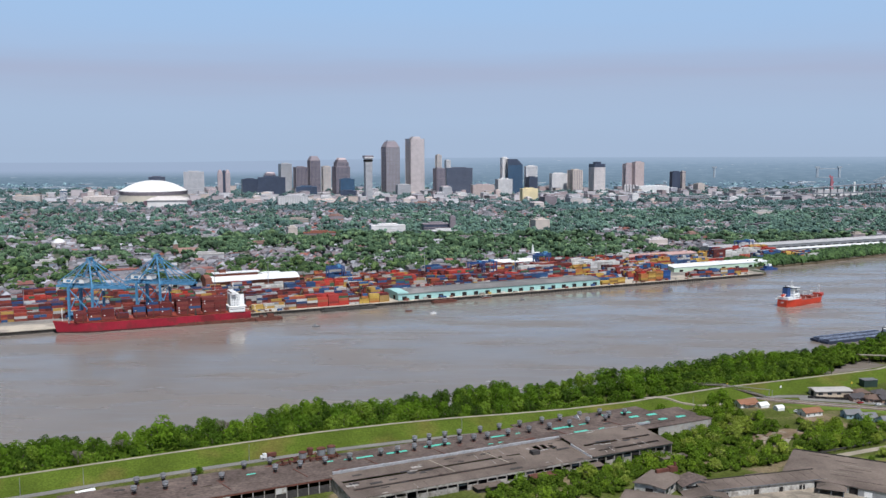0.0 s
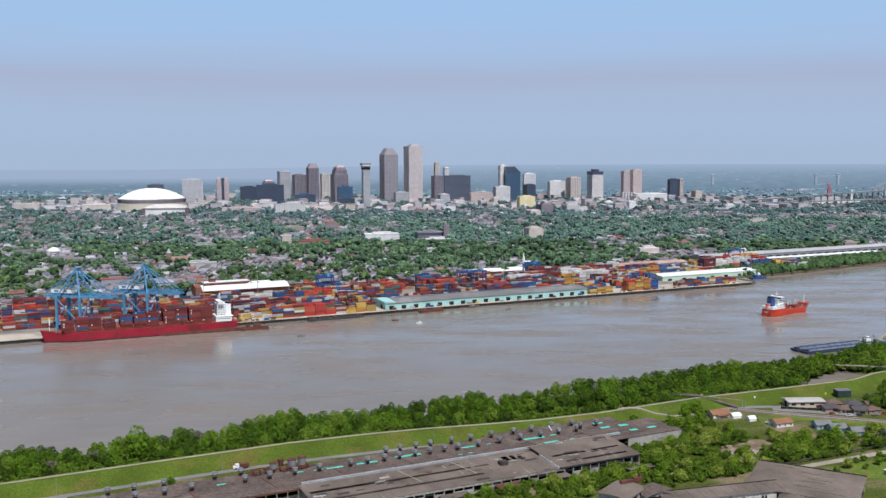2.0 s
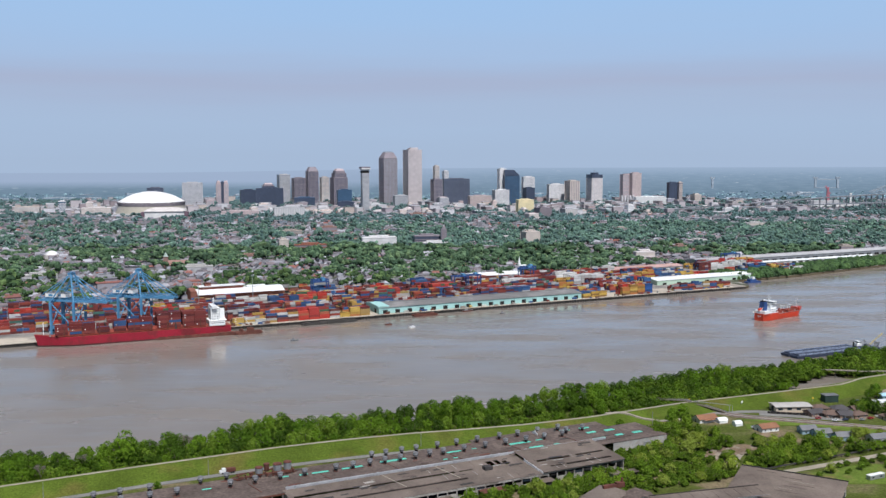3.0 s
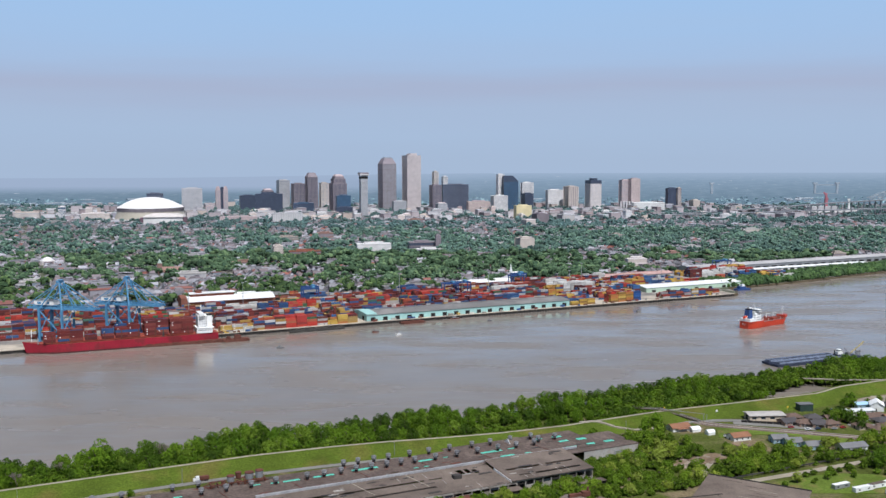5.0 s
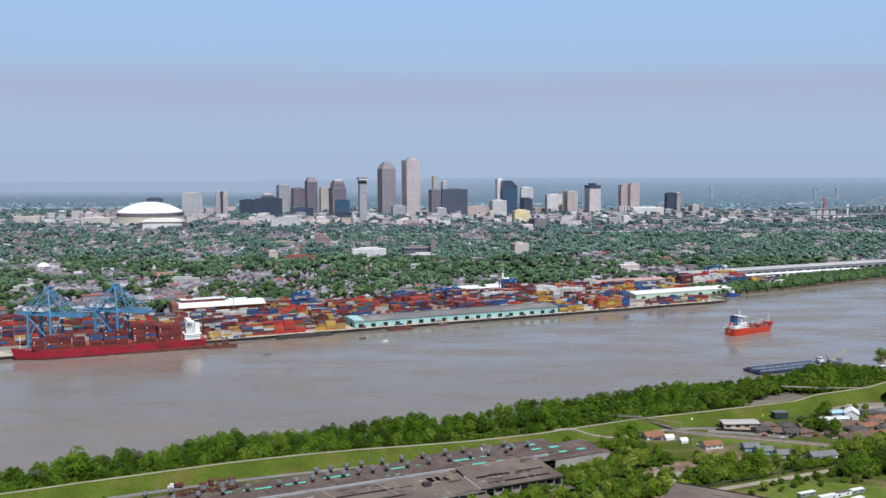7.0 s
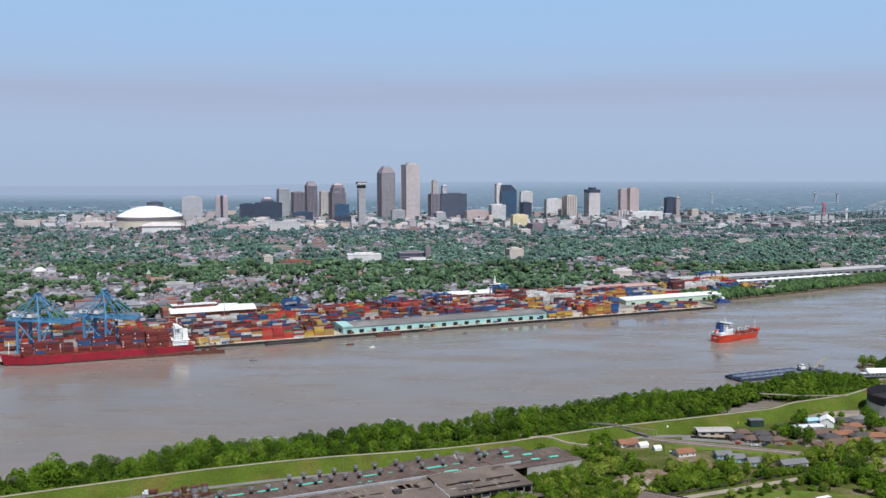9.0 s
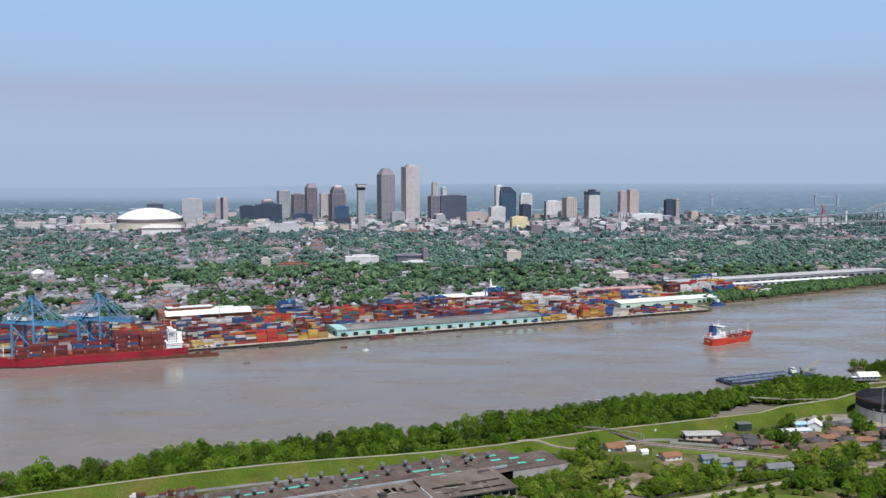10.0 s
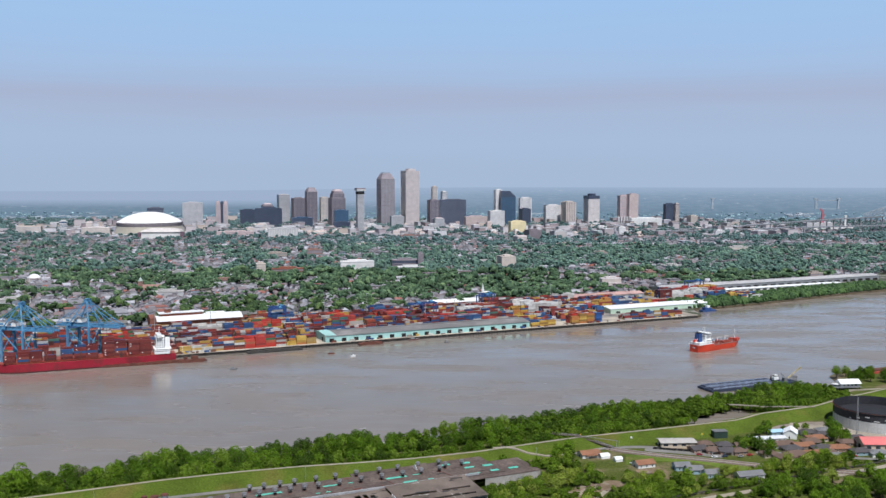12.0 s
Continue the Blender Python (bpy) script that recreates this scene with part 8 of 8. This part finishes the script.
for k in range(1500):
    u, v = wood_rng.uniform(250, 640), wood_rng.uniform(372, 507)
    x, y = xy(u, v)
    density = 0.70 + 0.6 * noise.noise((x * 0.035, y * 0.035, 4.0))
    if u > 520:
        density -= 0.014 * max(0, v - 425)
    fu, fv = FC * x + FS * y, -FS * x + FC * y
    if fu < 424 and fv > 458 or fu < 372 and fv > 434:
        continue
    if u < 380 and v < 408 or u >= 380 and v < 402 and u < 470 or v < 402 and u >= 470 and wood_rng.random() > 0.35 or abs(v - 395) < 6.5:
        continue
    if wood_rng.random() > density or count > 330 or v > 452 and u > 462 or v > 430 and u > 505:
        continue
    if min((x - a) ** 2 + (y - b) ** 2 for a, b in clear_spots) < 64 or (x - 120) ** 2 + (y - 498) ** 2 < 420 or (x - 226) ** 2 + (y - 512) ** 2 < 900:
        continue
    kind = wood_rng.choice([0, 0, 1, 2, 2, 3])
    tree(kind, x, y, LAND - 0.1, wood_rng.choice([0.55, 0.7, 0.85, 1.0, 1.15, 1.35]) * wood_rng.uniform(0.9, 1.1), wood_rng.uniform(0, 360), "bright green scrubby bush on waste ground", "scrub bushes", BUSHES, "bush")
    count += 1
for k in range(9):
    tree(wood_rng.choice([0, 2]), *fxy(393 + k * 4.6, 461 + wood_rng.uniform(-2, 2)), LAND - 0.1, wood_rng.uniform(0.6, 1.0), wood_rng.uniform(0, 360), "bright green scrubby bush against the annex wall", "scrub bushes", BUSHES, "bush")
scrub = []
for k in range(5200):
    u, v = wood_rng.uniform(230, 660), wood_rng.uniform(366, 507)
    x, y = xy(u, v)
    density = 0.42 + 0.6 * noise.noise((x * 0.03, y * 0.03, 4.0)) + (0.45 if u < 400 and v > 405 else 0)
    fu, fv = FC * x + FS * y, -FS * x + FC * y
    if fu < 423 and fv > 466 or fu < 371 and fv > 436 or abs(v - 395) < 6 or wood_rng.random() > density or len(scrub) > 900 or v > 455 and u > 465 or v > 425 and u > 500:
        continue
    if u > 520 and v > 430 and wood_rng.random() < 0.8 or v < 390 and (u < 460 or wood_rng.random() < 0.8):
        continue
    if min((x - a) ** 2 + (y - b) ** 2 for a, b in clear_spots) < 40 or (x - 120) ** 2 + (y - 492) ** 2 < 520 or (x - 222) ** 2 + (y - 508) ** 2 < 950 or (x - 168) ** 2 + (y - 492) ** 2 < 500:
        continue
    s = wood_rng.uniform(0.45, 1.25)
    scrub.append((wood_rng.randint(0, 3), x, y, LAND - 0.1, wood_rng.uniform(0, 6), s, s, s * wood_rng.uniform(0.7, 1.1)))
scatter("scrub_thicket", [shape_of(crown_mesh(140 + k, 4.0, 5.0, 0.02, 14, 240, 0.5)) for k in range(4)], scrub, (LEAF_BRUSH,), "tangled bright green thicket on waste ground", "brush")
for bx, by, kd, sc in ((-171, 559, 3, 1.22), (-168, 563, 1, 1.15), (-90, 610, 3, 1.0), (-82, 612, 3, 0.95), (26, 655, 1, 1.05), (36, 660, 3, 0.92)):
    tree(kd, bx, by, 1.2, sc, wood_rng.uniform(0, 360), "tall round-headed tree standing over the riverside belt", "riverside trees")
for bx, by, kd, sc in ((200, 652, 5, 0.9), (190, 655, 5, 0.8), (150, 640, 5, 0.75), (352, 690, 0, 0.6), (346, 684, 5, 0.9), (358, 683, 5, 0.9), (340, 690, 5, 0.8), (362, 724, 5, 0.8), (420, 712, 4, 0.8), (424, 704, 5, 0.9), (392, 662, 5, 0.7), (402, 652, 5, 0.7), (-138, 520, 5, 0.5), (350, 664, 5, 0.7), (346, 694, 5, 0.9), (338, 686, 2, 0.7), (336, 680, 5, 0.7), (424, 737, 0, 0.85), (426, 729, 2, 0.85), (421, 722, 5, 0.9), (428, 716, 5, 0.8), (372, 737, 5, 0.9), (383, 663, 5, 0.6), (390, 659, 5, 0.65), (353, 673, 5, 0.45), (358, 680, 5, 0.7), (398, 722, 5, 0.5), (385, 735, 5, 0.5), (410, 690, 5, 0.4), (392, 680, 5, 0.4), (404, 700, 5, 0.45), (316, 690, 5, 0.35), (330, 682, 5, 0.35), (410, 660, 5, 0.7), (430, 655, 5, 0.7), (510, 950, 0, 0.8), (522, 956, 2, 0.8), (534, 948, 0, 0.8), (546, 952, 1, 0.7), (558, 946, 2, 0.8), (570, 950, 0, 0.8), (528, 942, 5, 0.9)):
    tree(kd, bx, by, LAND - 0.2, sc, wood_rng.uniform(0, 360), "full green tree near the houses", "neighbourhood trees", KINDS, "shade_tree")

# dense grove in front of the shell road
for k in range(54):
    u = wood_rng.uniform(536, 690)
    v = wood_rng.uniform(338, 386 - 0.26 * (u - 536))
    kd = wood_rng.choice([0, 2, 2, 5])
    tree(kd, *xy(u, v), LAND - 0.2, wood_rng.uniform(0.72, 0.98), wood_rng.uniform(0, 360), "full green tree in the grove beside the shell road", "grove trees", KINDS, "shade_tree")
for k in range(7):
    tree(wood_rng.choice([0, 2, 5]), *xy(546 + k * 7.5 + wood_rng.uniform(-2, 2), 384 + wood_rng.uniform(-4, 3)), LAND - 0.2, wood_rng.uniform(0.7, 0.95), wood_rng.uniform(0, 360), "full green tree in the grove beside the shell road", "grove trees", KINDS, "shade_tree")
for k in range(9):
    bu = 578 + k * 5 + wood_rng.uniform(-2, 2)
    tree(wood_rng.choice([2, 5]), *xy(bu, crest_line(bu) + wood_rng.uniform(19, 27)), 1.0, wood_rng.uniform(0.5, 0.75), wood_rng.uniform(0, 360), "leafy green tree in the riverside belt", "riverside trees")
for bx, by, kd, sc in ((342, 687, 5, 0.85), (336, 692, 5, 0.8), (348, 680, 5, 0.75), (369, 728, 5, 0.8), (405, 741, 5, 0.6), (398, 743, 5, 0.55), (415, 709, 0, 0.85), (381, 655, 5, 0.7), (391, 653, 5, 0.7), (404, 659, 5, 0.55), (202, 672, 5, 0.95), (193, 664, 5, 0.9), (515, 925, 0, 0.75), (526, 930, 2, 0.8), (538, 932, 0, 0.75), (552, 930, 2, 0.8), (540, 945, 1, 0.75), (566, 936, 0, 0.8), (580, 944, 2, 0.8)):
    tree(kd, bx, by, LAND - 0.2, sc, wood_rng.uniform(0, 360), "full green tree near the houses", "neighbourhood trees", KINDS, "shade_tree")

setting("river_path", strip([(462, 852, 3.0), (474, 850, 2.6), (486, 856, 2.5), (494, 868, 2.5), (490, 882, 2.5), (504, 892, 2.5), (530, 896, 2.5), (570, 900, 2.5)], 4.5, 0, 1.2), SHELL, "pale winding path towards the river pavilion", "path")
# lattice mast beside the tank
mast = thing("lattice_mast", "thin grey lattice radio mast beside the tank", "mast", 438, 718, LAND)
for a, b in ((-0.7, -0.5), (0.7, -0.5), (0, 0.8)):
    part("leg", Mesh().beam((a, b, 0), (a * 0.5, b * 0.5, 34), 0.22), STEEL, mast)
for k in range(17):
    part("brace", Mesh().beam((-0.6, -0.4, k * 2), (0.6, -0.4, k * 2 + 2), 0.14), STEEL, mast)
rb = thing("work_barge", "red cargo barge moored beyond the bank trees", "barge", 575, 985, 0, 24)
part("hull", Mesh().box(0, 0, -1, 46, 11, 4.4), mat("faded_red_hull", (0.42, 0.07, 0.05), 0.6, (0.1, 1.0), (0.2, 0.2)), rb)
part("hatch", Mesh().box(0, 0, 3.4, 40, 8, 1.2), RUSTY, rb)

# utility poles
for pu, pv_ in ((132, 541), (40, 541), (8, 539), (270, 536), (360, 513), (440, 512)):
    p = thing("utility_pole", "thin weathered utility pole at the levee foot", "pole", *xy(pu, pv_), LAND, 25.6, "utility poles")
    part("pole", Mesh().cyl(0, 0, -0.3, 10, 0.16, 0.11, 6), STEEL, p)
    part("arm", Mesh().box(0, 0, 9.2, 0.12, 1.8, 0.12), STEEL, p)


# vehicles
def car(x, y, yaw, colour, label, truck=False):
    t = thing("truck" if truck else "car", label, "vehicle", x, y, LAND + 0.36, yaw, "" if truck else "parked cars")
    if truck:
        part("bed", Mesh().box(-1.6, 0, 1.0, 5.6, 2.5, 2.0), RUSTY, t, "brown dump bed")
        part("cab", Mesh().box(2.6, 0, 0.6, 2.2, 2.4, 2.5), WHITE, t, "white cab")
        part("bonnet", Mesh().box(4.4, 0, 0.6, 1.5, 2.0, 1.4), WHITE, t)
        part("windscreen", Mesh().box(3.72, 0, 2.0, 0.1, 2.0, 0.8), GLASS, t)
        axles = (-3.2, -2.0, 3.6)
    else:
        part("body", Mesh().box(0, 0, 0.3, 4.4, 1.8, 0.65), colour, t)
        part("cabin", Mesh().box(-0.2, 0, 0.95, 2.4, 1.6, 0.55, taper=0.8), GLASS, t)
        part("roof", Mesh().box(-0.2, 0, 1.48, 1.8, 1.25, 0.06), colour, t)
        axles = (-1.4, 1.4)
    for a in axles:
        for s in (-1, 1):
            part("wheel", Mesh().box(a, s * (1.1 if truck else 0.85), 0, 0.9 if truck else 0.62, 0.3, 0.9 if truck else 0.62), DARK, t)


car(-104, 549.5, 205.6, None, "white-cabbed dump truck with brown bed on the levee road", True)
PAINTS = [mat("white_car_paint", (0.75, 0.75, 0.75), 0.3), mat("dark_car_paint", (0.03, 0.04, 0.07), 0.3), mat("silver_car_paint", (0.4, 0.41, 0.42), 0.3, metal=0.4), mat("red_car_paint", (0.35, 0.03, 0.03), 0.3)]
for k, (cx, cy, cyaw) in enumerate(((310, 662, 10), (318, 664, 10), (330, 664, 10), (300, 668, 10), (246, 646, 40), (313, 603, 20), (326, 604, 100), (338, 668, 20), (395, 690, 10), (349, 716, 10), (380, 660, 10), (416, 668, 10))):
    car(cx, cy, cyaw, PAINTS[k % 4], ("white", "dark blue", "silver", "red")[k % 4] + " car parked near the houses")
car(*xy(318, 530), 30, PAINTS[0], "white car on the road below the levee")
